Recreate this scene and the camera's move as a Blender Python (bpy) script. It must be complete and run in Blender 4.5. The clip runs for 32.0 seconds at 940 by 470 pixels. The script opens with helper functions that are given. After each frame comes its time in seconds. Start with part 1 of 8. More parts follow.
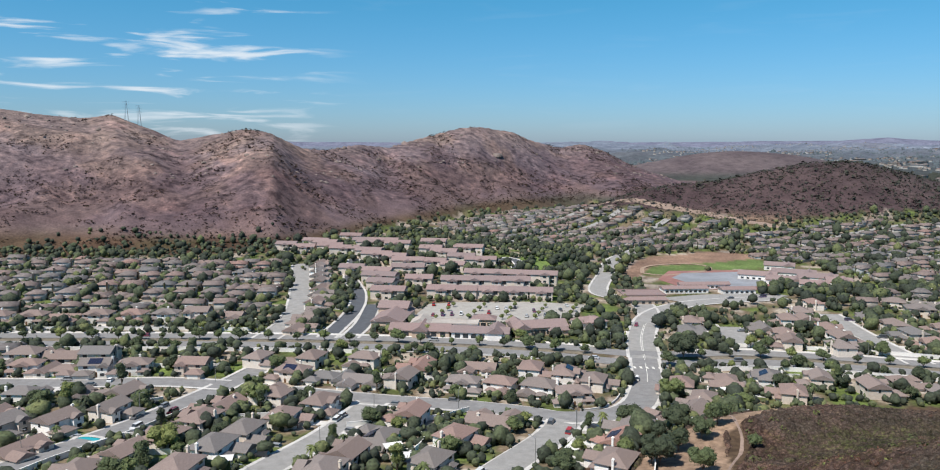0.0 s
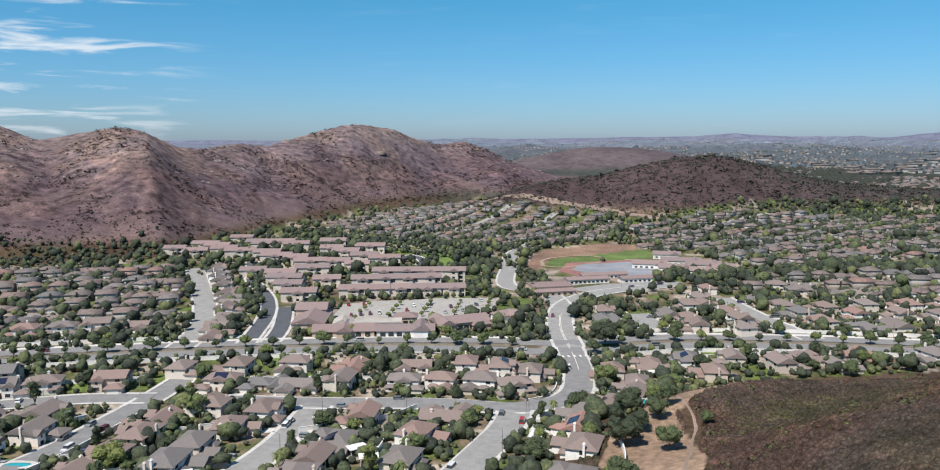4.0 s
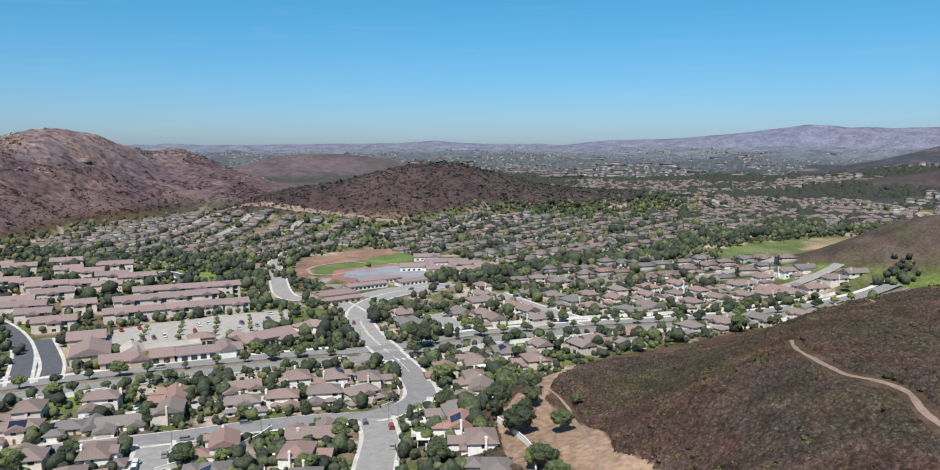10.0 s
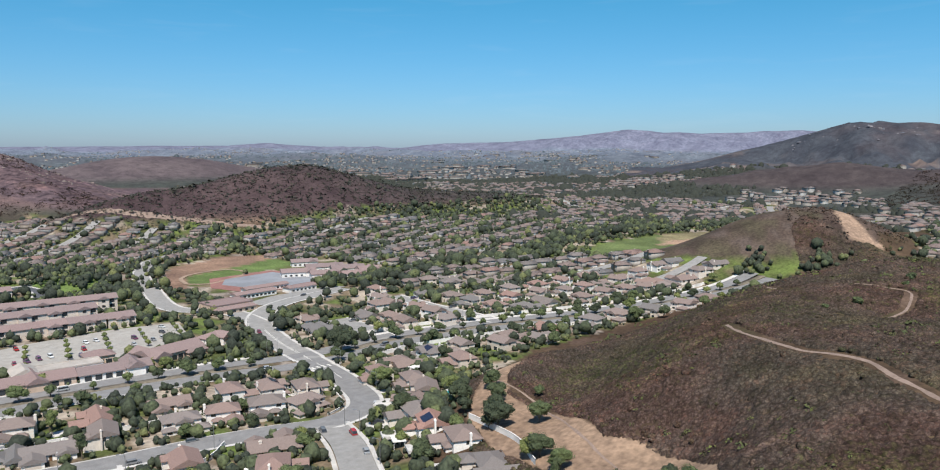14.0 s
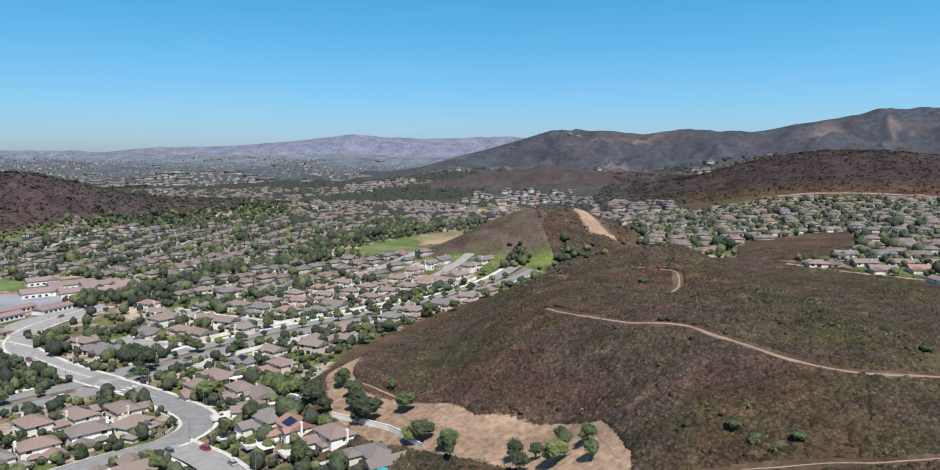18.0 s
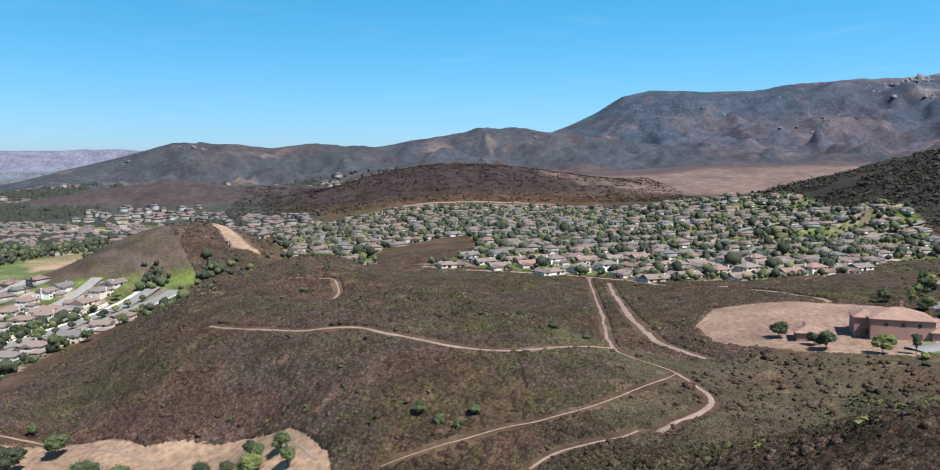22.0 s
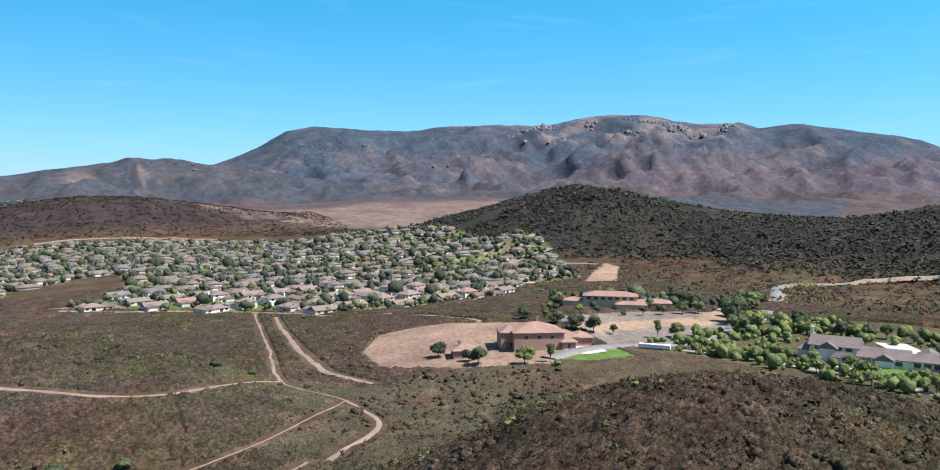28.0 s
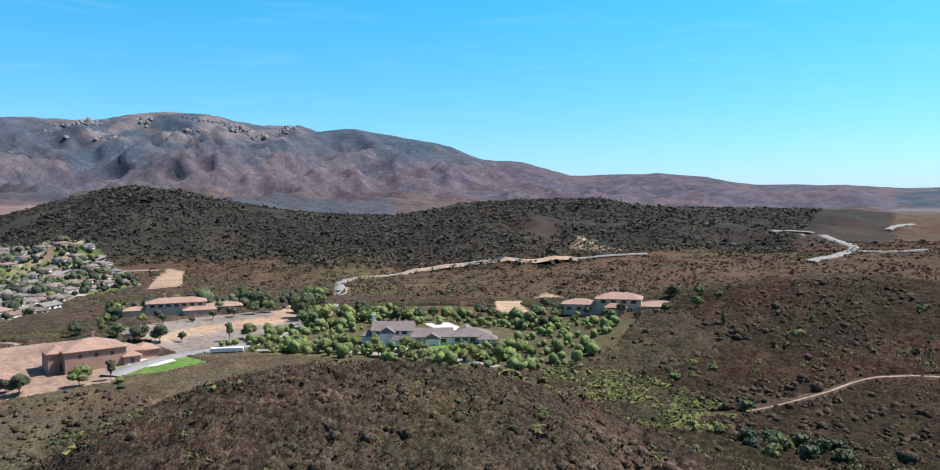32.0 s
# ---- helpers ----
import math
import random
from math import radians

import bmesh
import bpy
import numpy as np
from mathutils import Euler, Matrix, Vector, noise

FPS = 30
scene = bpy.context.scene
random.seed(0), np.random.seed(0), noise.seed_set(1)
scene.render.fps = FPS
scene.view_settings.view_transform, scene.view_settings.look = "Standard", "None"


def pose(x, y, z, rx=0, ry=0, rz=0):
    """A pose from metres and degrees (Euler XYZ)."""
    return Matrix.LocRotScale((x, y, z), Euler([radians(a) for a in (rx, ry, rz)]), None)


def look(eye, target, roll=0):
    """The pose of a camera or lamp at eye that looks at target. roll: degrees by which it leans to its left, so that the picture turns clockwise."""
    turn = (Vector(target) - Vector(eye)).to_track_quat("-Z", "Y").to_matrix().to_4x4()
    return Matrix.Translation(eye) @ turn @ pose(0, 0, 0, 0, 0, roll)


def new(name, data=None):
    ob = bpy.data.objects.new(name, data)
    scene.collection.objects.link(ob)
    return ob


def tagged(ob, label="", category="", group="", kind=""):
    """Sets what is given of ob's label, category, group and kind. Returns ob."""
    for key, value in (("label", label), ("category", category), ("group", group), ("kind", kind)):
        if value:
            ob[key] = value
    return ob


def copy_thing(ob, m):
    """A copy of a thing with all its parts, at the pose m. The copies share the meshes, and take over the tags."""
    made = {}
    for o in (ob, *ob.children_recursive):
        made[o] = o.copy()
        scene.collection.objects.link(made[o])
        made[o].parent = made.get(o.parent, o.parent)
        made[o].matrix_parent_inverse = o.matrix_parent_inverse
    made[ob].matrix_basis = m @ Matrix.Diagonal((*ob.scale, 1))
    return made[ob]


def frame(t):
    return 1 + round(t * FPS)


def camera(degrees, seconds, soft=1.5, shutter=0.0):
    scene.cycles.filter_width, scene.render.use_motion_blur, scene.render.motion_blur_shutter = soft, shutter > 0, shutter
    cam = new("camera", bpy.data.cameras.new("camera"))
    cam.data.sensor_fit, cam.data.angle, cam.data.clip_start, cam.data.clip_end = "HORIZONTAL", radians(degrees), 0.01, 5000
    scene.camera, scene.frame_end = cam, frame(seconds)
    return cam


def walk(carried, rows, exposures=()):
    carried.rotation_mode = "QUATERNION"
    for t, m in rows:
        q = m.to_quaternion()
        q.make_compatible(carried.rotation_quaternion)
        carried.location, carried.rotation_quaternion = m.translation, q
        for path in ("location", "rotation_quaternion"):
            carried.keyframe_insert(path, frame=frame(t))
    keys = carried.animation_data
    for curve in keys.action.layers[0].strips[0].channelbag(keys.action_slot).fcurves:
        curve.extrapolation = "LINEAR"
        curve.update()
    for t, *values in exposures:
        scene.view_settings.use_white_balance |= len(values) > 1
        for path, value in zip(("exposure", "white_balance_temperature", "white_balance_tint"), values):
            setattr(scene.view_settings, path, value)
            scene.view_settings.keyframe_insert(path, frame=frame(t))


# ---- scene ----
cam = camera(63.7, 32.0, soft=1.1)


def facing(x, y, z, yaw, pitch, roll):
    yaw, pitch = radians(yaw), radians(pitch)
    ahead = Vector((-math.sin(yaw) * math.cos(pitch), math.cos(yaw) * math.cos(pitch), math.sin(pitch)))
    return look((x, y, z), Vector((x, y, z)) + 10 * ahead, roll)


# seconds, place, yaw, pitch, roll
PATH = [
    (0, 0.0, -0.0, 95.0, -0.07, -7.00, 0.08),
    (0.5, -2.6, 0.1, 95.0, -1.94, -7.03, 0.02),
    (1, -5.1, 0.3, 95.1, -3.03, -7.06, -0.08),
    (1.5, -7.9, 0.5, 95.1, -3.50, -7.08, -0.17),
    (2, -10.7, 0.4, 95.1, -4.04, -7.11, -0.22),
    (2.5, -14.0, 0.3, 95.2, -4.66, -7.13, -0.27),
    (4.5, -29.4, -0.3, 95.3, -12.40, -7.22, -0.23),
    (5, -33.0, 0.2, 95.3, -14.97, -7.19, -0.24),
    (5.5, -36.7, 1.3, 95.2, -17.63, -7.18, -0.21),
    (6, -40.6, 2.8, 95.3, -20.29, -7.15, -0.04),
    (6.5, -44.7, 4.3, 95.1, -21.42, -7.11, -0.12),
    (7, -49.0, 5.4, 95.1, -22.21, -7.06, -0.05),
    (7.5, -53.2, 6.4, 95.1, -23.74, -7.00, -0.03),
    (8, -57.7, 7.9, 95.1, -25.62, -6.93, 0.08),
    (8.5, -61.9, 9.5, 95.4, -27.36, -6.91, 0.08),
    (9, -66.2, 11.2, 95.6, -28.94, -6.88, 0.11),
    (9.5, -70.4, 13.1, 95.7, -30.69, -6.82, -0.02),
    (10, -74.5, 15.2, 95.8, -32.39, -6.79, 0.00),
    (10.5, -78.7, 17.5, 95.8, -34.09, -6.74, 0.02),
    (11, -82.9, 20.0, 95.7, -35.61, -6.69, 0.07),
    (11.5, -87.1, 22.7, 95.5, -37.29, -6.61, 0.07),
    (12, -91.3, 25.4, 95.5, -38.76, -6.59, 0.11),
    (12.5, -95.8, 28.0, 95.6, -40.25, -6.59, 0.20),
    (13, -100.4, 30.8, 95.8, -41.77, -6.58, 0.23),
    (13.5, -104.9, 33.9, 95.8, -43.39, -6.57, 0.20),
    (15.5, -122.8, 46.5, 96.0, -51.03, -6.45, 0.11),
    (16, -126.9, 49.7, 95.8, -53.19, -6.39, 0.04),
    (16.5, -130.8, 52.9, 95.5, -55.40, -6.34, -0.06),
    (17, -134.9, 56.3, 95.5, -58.06, -6.30, -0.09),
    (17.5, -139.2, 59.8, 95.6, -61.12, -6.29, -0.03),
    (18, -143.4, 63.3, 95.8, -66.15, -6.14, 0.24),
    (18.5, -146.7, 66.9, 95.6, -71.25, -5.97, 0.03),
    (19, -149.2, 69.8, 95.4, -73.10, -5.79, -0.04),
    (19.5, -150.8, 71.8, 95.5, -76.74, -5.63, -0.24),
    (20, -151.3, 72.5, 95.3, -79.90, -5.46, -0.22),
    (20.5, -151.5, 73.1, 95.2, -83.75, -5.23, -0.23),
    (21, -151.4, 73.5, 95.1, -88.57, -5.13, -0.10),
    (21.5, -151.3, 73.9, 95.0, -92.29, -5.04, -0.08),
    (22, -151.2, 74.1, 94.9, -93.85, -4.99, 0.11),
    (22.5, -151.2, 74.2, 94.7, -95.57, -4.86, 0.38),
    (23, -151.2, 74.3, 94.6, -97.52, -4.75, 0.40),
    (23.5, -151.1, 74.4, 94.5, -100.44, -4.62, 0.28),
    (24, -150.9, 74.4, 94.3, -102.60, -4.24, 0.29),
    (24.5, -150.5, 74.1, 94.0, -103.80, -3.57, 0.39),
    (26.5, -150.0, 73.7, 93.6, -110.91, -2.54, 0.58),
    (27, -149.5, 73.4, 93.4, -114.14, -2.40, 0.45),
    (27.5, -149.4, 73.2, 93.2, -116.86, -2.32, 0.45),
    (28, -149.4, 73.1, 93.1, -118.72, -2.26, 0.34),
    (28.5, -149.5, 73.0, 93.1, -122.33, -2.23, 0.22),
    (29, -149.4, 73.1, 93.1, -128.20, -2.16, 0.05),
    (29.5, -149.4, 73.3, 93.0, -134.73, -2.14, -0.09),
    (30, -149.3, 73.6, 92.9, -139.18, -2.15, -0.24),
    (30.5, -149.2, 73.7, 92.9, -142.22, -2.15, -0.28),
    (31, -149.1, 73.8, 92.9, -145.23, -2.20, -0.43),
    (31.5, -149.1, 73.9, 92.8, -148.03, -2.24, -0.51),
    (32, -149.0, 73.9, 92.8, -150.75, -2.27, -0.63),
]
walk(cam, [(t, facing(*row)) for t, *row in PATH], [(0, 0.30), (13, 0.30), (19, 0.40), (24, 0.70), (28, 0.77), (32, 0.75)])
# ---- daylight ----
SUN_AZ, SUN_EL = 228.0, 56.0   # degrees, clockwise from +y
world = bpy.data.worlds.new("world")
scene.world = world
world.use_nodes = True
wn = world.node_tree.nodes
wl = world.node_tree.links
wn.clear()
w_out, w_bg, w_sky = wn.new("ShaderNodeOutputWorld"), wn.new("ShaderNodeBackground"), wn.new("ShaderNodeTexSky")
w_sky.sky_type = "NISHITA"
w_sky.sun_disc = False
w_sky.sun_elevation, w_sky.sun_rotation = radians(SUN_EL), radians(SUN_AZ)
w_sky.altitude, w_sky.air_density, w_sky.dust_density, w_sky.ozone_density = 300, 1.0, 0.5, 2.5
w_bg.inputs["Strength"].default_value = 0.083
w_tint = wn.new("ShaderNodeMix")
w_tint.data_type, w_tint.blend_type = "RGBA", "MULTIPLY"
w_tint.inputs[0].default_value = 1.0
w_dir, w_xyz, w_high = wn.new("ShaderNodeTexCoord"), wn.new("ShaderNodeSeparateXYZ"), wn.new("ShaderNodeValToRGB")
w_high.color_ramp.elements.new(0.5)
for e, (at, colour) in zip(w_high.color_ramp.elements, ((0.0, (0.56, 0.75, 1.14, 1)), (0.28, (0.21, 1.04, 1.15, 1)), (0.55, (0.8, 0.96, 1.1, 1)))):
    e.position, e.color = at, colour
wl.new(w_dir.outputs["Generated"], w_xyz.inputs[0])
wl.new(w_xyz.outputs["Z"], w_high.inputs["Fac"])
wl.new(w_high.outputs["Color"], w_tint.inputs[7])
wl.new(w_sky.outputs[0], w_tint.inputs[6])
# thin high clouds in the north-west
w_at, w_map, w_noise = wn.new("ShaderNodeTexCoord"), wn.new("ShaderNodeMapping"), wn.new("ShaderNodeTexNoise")
w_map.inputs["Scale"].default_value, w_map.inputs["Rotation"].default_value = (5.0, 5.0, 42.0), (0.0, 0.10, 0.0)
w_noise.inputs["Scale"].default_value, w_noise.inputs["Detail"].default_value, w_noise.inputs["Distortion"].default_value = 1.6, 6.0, 0.6
wl.new(w_at.outputs["Generated"], w_map.inputs["Vector"])
wl.new(w_map.outputs["Vector"], w_noise.inputs["Vector"])
w_dot = wn.new("ShaderNodeVectorMath")
w_dot.operation = "DOT_PRODUCT"
w_dot.inputs[1].default_value = (-0.42, 0.90, 0.10)
wl.new(w_at.outputs["Generated"], w_dot.inputs[0])


def w_range(value, a, b, lo, hi):
    r = wn.new("ShaderNodeMapRange")
    for k, v in enumerate((a, b, lo, hi)):
        r.inputs[k + 1].default_value = v
    r.interpolation_type = "SMOOTHSTEP"
    wl.new(value, r.inputs[0])
    return r.outputs[0]


w_cloud = wn.new("ShaderNodeMath")
w_cloud.operation = "MULTIPLY"
wl.new(w_range(w_noise.outputs["Fac"], 0.54, 0.72, 0.0, 0.85), w_cloud.inputs[0])
wl.new(w_range(w_dot.outputs["Value"], 0.955, 0.99, 0.03, 1.0), w_cloud.inputs[1])
w_mix = wn.new("ShaderNodeMix")
w_mix.data_type = "RGBA"
w_mix.inputs[7].default_value = (8.0, 8.6, 9.2, 1)
wl.new(w_cloud.outputs[0], w_mix.inputs[0])
wl.new(w_tint.outputs[2], w_mix.inputs[6])
w_side = wn.new("ShaderNodeVectorMath")
w_side.operation = "DOT_PRODUCT"
w_side.inputs[1].default_value = (0.5, -0.866, 0.0)
wl.new(w_dir.outputs["Generated"], w_side.inputs[0])
w_glow = wn.new("ShaderNodeVectorMath")
w_glow.operation = "SCALE"
wl.new(w_mix.outputs[2], w_glow.inputs[0])
wl.new(w_range(w_side.outputs["Value"], 0.1, 1.0, 1.0, 1.22), w_glow.inputs["Scale"])
wl.new(w_glow.outputs[0], w_bg.inputs["Color"])
wl.new(w_bg.outputs[0], w_out.inputs["Surface"])
sun = new("sun", bpy.data.lights.new("sun", "SUN"))
sun.data.energy, sun.data.angle, sun.data.color = 5.0, radians(0.53), (1.0, 0.95, 0.88)
sun.matrix_world = look((300 * math.sin(radians(SUN_AZ)), 300 * math.cos(radians(SUN_AZ)), 300 * math.tan(radians(SUN_EL))), (0, 0, 0))
# ---- materials ----
def material(name, rough=0.8, metal=0.0):
    m = bpy.data.materials.new(name)
    m.use_nodes = True
    b = m.node_tree.nodes["Principled BSDF"]
    b.inputs["Roughness"].default_value, b.inputs["Metallic"].default_value = rough, metal
    b.inputs["Specular IOR Level"].default_value = 0.25
    return m, m.node_tree.nodes, m.node_tree.links, b


def ramp(nodes, links, fac, stops):
    r = nodes.new("ShaderNodeValToRGB")
    while len(r.color_ramp.elements) < len(stops):
        r.color_ramp.elements.new(0.5)
    for e, (p, c) in zip(r.color_ramp.elements, stops):
        e.position, e.color = p, (*c, 1)
    links.new(fac, r.inputs["Fac"])
    return r.outputs["Color"]


def grain(nodes, links, scale, detail=4.0, coords="Object"):
    tex = nodes.new("ShaderNodeTexNoise")
    tex.inputs["Scale"].default_value, tex.inputs["Detail"].default_value = scale, detail
    place = nodes.new("ShaderNodeTexCoord")
    links.new(place.outputs[coords], tex.inputs["Vector"])
    return tex.outputs["Fac"]


def mixed(nodes, links, a, b, fac, how="MIX"):
    m = nodes.new("ShaderNodeMix")
    m.data_type, m.blend_type = "RGBA", how
    for value, sock in ((fac, m.inputs[0]), (a, m.inputs[6]), (b, m.inputs[7])):
        if isinstance(value, (int, float)):
            sock.default_value = value
        elif isinstance(value, tuple):
            sock.default_value = (*value, 1)
        else:
            links.new(value, sock)
    return m.outputs[2]


def relief(nodes, links, b, height, strength, distance=0.1):
    n = nodes.new("ShaderNodeBump")
    n.inputs["Strength"].default_value, n.inputs["Distance"].default_value = strength, distance
    links.new(height, n.inputs["Height"])
    links.new(n.outputs[0], b.inputs["Normal"])


def plain(name, colour, rough=0.8, metal=0.0, spread=0.25, size=0.4):
    """One surface with grain and stains round a base colour."""
    m, n, l, b = material(name, rough, metal)
    lo, hi = tuple(c * (1 - spread) for c in colour), tuple(min(1, c * (1 + spread)) for c in colour)
    fine = ramp(n, l, grain(n, l, 1 / size), [(0.3, lo), (0.7, hi)])
    wide = ramp(n, l, grain(n, l, 0.12 / size), [(0.35, (0.82, 0.82, 0.82)), (0.7, (1.1, 1.1, 1.1))])
    l.new(mixed(n, l, fine, wide, 1.0, "MULTIPLY"), b.inputs["Base Color"])
    return m


def varied(name, stops, rough=0.8, by="Object", grain_size=0.5, spread=0.3, bump=0.0):
    """A base colour drawn anew for each object or each island from the stops, with grain."""
    m, n, l, b = material(name, rough)
    if by == "Object":
        pick = n.new("ShaderNodeObjectInfo").outputs["Color"]
    elif by == "tone":
        tone = n.new("ShaderNodeAttribute")
        tone.attribute_name = "tone"
        pick = tone.outputs["Fac"]
    else:
        pick = n.new("ShaderNodeNewGeometry").outputs["Random Per Island"]
    r = n.new("ShaderNodeValToRGB")
    r.color_ramp.interpolation = "LINEAR"
    while len(r.color_ramp.elements) < len(stops):
        r.color_ramp.elements.new(0.5)
    for e, (p, c) in zip(r.color_ramp.elements, stops):
        e.position, e.color = p, (*c, 1)
    l.new(pick, r.inputs["Fac"])
    g = grain(n, l, 1 / grain_size, 3.0)
    shade = ramp(n, l, g, [(0.3, (1 - spread,) * 3), (0.72, (1 + spread,) * 3)])
    l.new(mixed(n, l, r.outputs["Color"], shade, 1.0, "MULTIPLY"), b.inputs["Base Color"])
    if bump:
        relief(n, l, b, g, bump, 0.1)
    return m


def brush_material(name, stops, size, dim=1.0):
    """Crowded dry bushes: a colour for each, broken by twigs, with shade in the gaps painted in."""
    m, n, l, b = material(name, 0.95)
    b.inputs["Specular IOR Level"].default_value = 0.05
    tone = n.new("ShaderNodeAttribute")
    tone.attribute_name = "tone"
    place, cells = n.new("ShaderNodeTexCoord"), n.new("ShaderNodeTexVoronoi")
    cells.inputs["Scale"].default_value, cells.inputs["Randomness"].default_value = 1 / size, 1.0
    wob = n.new("ShaderNodeTexNoise")
    wob.inputs["Scale"].default_value, wob.inputs["Detail"].default_value = 1.5 / size, 4.0
    l.new(place.outputs["Object"], wob.inputs["Vector"])
    shift = mixed(n, l, place.outputs["Object"], wob.outputs["Color"], 0.3, "ADD")
    l.new(shift, cells.inputs["Vector"])
    grey = n.new("ShaderNodeSeparateColor")
    l.new(cells.outputs["Color"], grey.inputs[0])
    add = n.new("ShaderNodeMath")
    add.operation = "MULTIPLY_ADD"
    add.inputs[1].default_value = 0.5
    l.new(grey.outputs[0], add.inputs[0])
    l.new(tone.outputs["Fac"], add.inputs[2])
    less = n.new("ShaderNodeMath")
    less.operation, less.use_clamp = "SUBTRACT", True
    less.inputs[1].default_value = 0.25
    l.new(add.outputs[0], less.inputs[0])
    base = ramp(n, l, less.outputs[0], stops)
    # painted shade between bushes: each cell darkens from middle to rim
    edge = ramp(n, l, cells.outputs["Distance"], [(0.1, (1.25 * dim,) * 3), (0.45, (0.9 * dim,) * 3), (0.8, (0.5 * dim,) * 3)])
    drift = ramp(n, l, grain(n, l, 0.021, 5.0), [(0.3, (1.05, 1.16, 0.86)), (0.44, (0.86, 0.9, 0.84)), (0.54, (1.05, 1.0, 0.97)), (0.62, (1.06, 0.9, 0.86)), (0.74, (0.86, 0.76, 0.75))])
    clump = ramp(n, l, grain(n, l, 0.11, 5.0), [(0.32, (0.72, 0.74, 0.72)), (0.48, (0.97, 0.97, 0.97)), (0.6, (1.15, 1.12, 1.08)), (0.72, (1.7, 1.6, 1.55))])
    base = mixed(n, l, mixed(n, l, base, drift, 1.0, "MULTIPLY"), clump, 1.0, "MULTIPLY")
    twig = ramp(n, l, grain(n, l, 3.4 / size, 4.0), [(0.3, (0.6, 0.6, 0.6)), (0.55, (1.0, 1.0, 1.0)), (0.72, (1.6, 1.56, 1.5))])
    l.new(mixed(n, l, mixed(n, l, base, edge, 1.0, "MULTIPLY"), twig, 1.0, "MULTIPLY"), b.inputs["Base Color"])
    relief(n, l, b, grain(n, l, 2.5 / size, 4.0), 0.8, 0.25)
    return m


def ground_material():
    """The land: its cover colour, with far haze in it, is stored with the sheet, the grain is added here at three
    sizes.
    """
    m, n, l, b = material("land_cover_and_haze", 0.95)
    b.inputs["Specular IOR Level"].default_value = 0.05
    cover = n.new("ShaderNodeAttribute")
    cover.attribute_name = "cover"
    a = ramp(n, l, grain(n, l, 0.55, 5.0), [(0.32, (0.68, 0.68, 0.69)), (0.68, (1.22, 1.21, 1.19))])
    c = ramp(n, l, grain(n, l, 0.06, 5.0), [(0.3, (0.74, 0.73, 0.74)), (0.7, (1.2, 1.18, 1.15))])
    d = ramp(n, l, grain(n, l, 0.012, 6.0), [(0.32, (0.8, 0.78, 0.8)), (0.68, (1.18, 1.16, 1.12))])
    e = mixed(n, l, mixed(n, l, cover.outputs["Color"], a, 1.0, "MULTIPLY"), mixed(n, l, c, d, 1.0, "MULTIPLY"), 1.0, "MULTIPLY")
    l.new(e, b.inputs["Base Color"])
    rugged = n.new("ShaderNodeAttribute")
    rugged.attribute_name = "rugged"
    much = n.new("ShaderNodeMath")
    much.operation, much.use_clamp = "MULTIPLY", True
    much.inputs[1].default_value = 9.0
    l.new(rugged.outputs["Fac"], much.inputs[0])
    speck = ramp(n, l, grain(n, l, 0.11, 8.0), [(0.36, (0.5, 0.5, 0.52)), (0.47, (0.92, 0.92, 0.93)), (0.56, (1.04, 1.03, 1.02)), (0.68, (1.5, 1.42, 1.36))])
    dots = n.new("ShaderNodeMapRange")
    dots.inputs[1].default_value, dots.inputs[2].default_value = 0.1, 0.2
    l.new(rugged.outputs["Fac"], dots.inputs[0])
    e = mixed(n, l, e, mixed(n, l, e, speck, 1.0, "MULTIPLY"), dots.outputs[0])
    stone = ramp(n, l, grain(n, l, 0.022, 10.0), [(0.3, (0.88, 0.9, 0.92)), (0.5, (0.98, 0.98, 0.98)), (0.62, (1.1, 1.07, 1.06)), (0.74, (1.6, 1.45, 1.4))])
    l.new(mixed(n, l, e, mixed(n, l, e, stone, 1.0, "MULTIPLY"), much.outputs[0]), b.inputs["Base Color"])
    crag = n.new("ShaderNodeMath")
    crag.operation = "MULTIPLY"
    l.new(grain(n, l, 0.013, 9.0), crag.inputs[0])
    l.new(rugged.outputs["Fac"], crag.inputs[1])
    first = n.new("ShaderNodeBump")
    first.inputs["Strength"].default_value, first.inputs["Distance"].default_value = 1.0, 45.0
    l.new(crag.outputs[0], first.inputs["Height"])
    relief(n, l, b, grain(n, l, 0.25, 6.0), 0.28, 0.8)
    l.new(first.outputs[0], b.inputs["Normal"].links[0].from_node.inputs["Normal"])
    return m


def asphalt(name, colour):
    m, n, l, b = material(name, 0.9)
    a = ramp(n, l, grain(n, l, 0.35, 5.0, "Object"), [(0.3, tuple(0.86 * v for v in colour)), (0.7, tuple(1.12 * v for v in colour))])
    c = ramp(n, l, grain(n, l, 3.0, 3.0, "Object"), [(0.35, (0.9, 0.9, 0.9)), (0.65, (1.08, 1.08, 1.08))])
    l.new(mixed(n, l, a, c, 1.0, "MULTIPLY"), b.inputs["Base Color"])
    return m


M_LAND = ground_material()
M_ROAD = asphalt("worn_asphalt", (0.205, 0.2, 0.196))
M_ROAD_PALE = asphalt("bleached_asphalt", (0.265, 0.256, 0.242))
M_ROAD_DARK = asphalt("fresh_asphalt", (0.085, 0.09, 0.10))
M_CONCRETE = plain("concrete", (0.50, 0.48, 0.45), 0.9, spread=0.12, size=0.8)
M_DIRT = plain("dry_earth", (0.31, 0.225, 0.165), 0.95, spread=0.18, size=1.5)
M_GRASS = plain("watered_grass", (0.11, 0.19, 0.045), 0.95, spread=0.3, size=2.0)
M_LINE = plain("road_paint", (0.68, 0.66, 0.6), 0.8, spread=0.1)
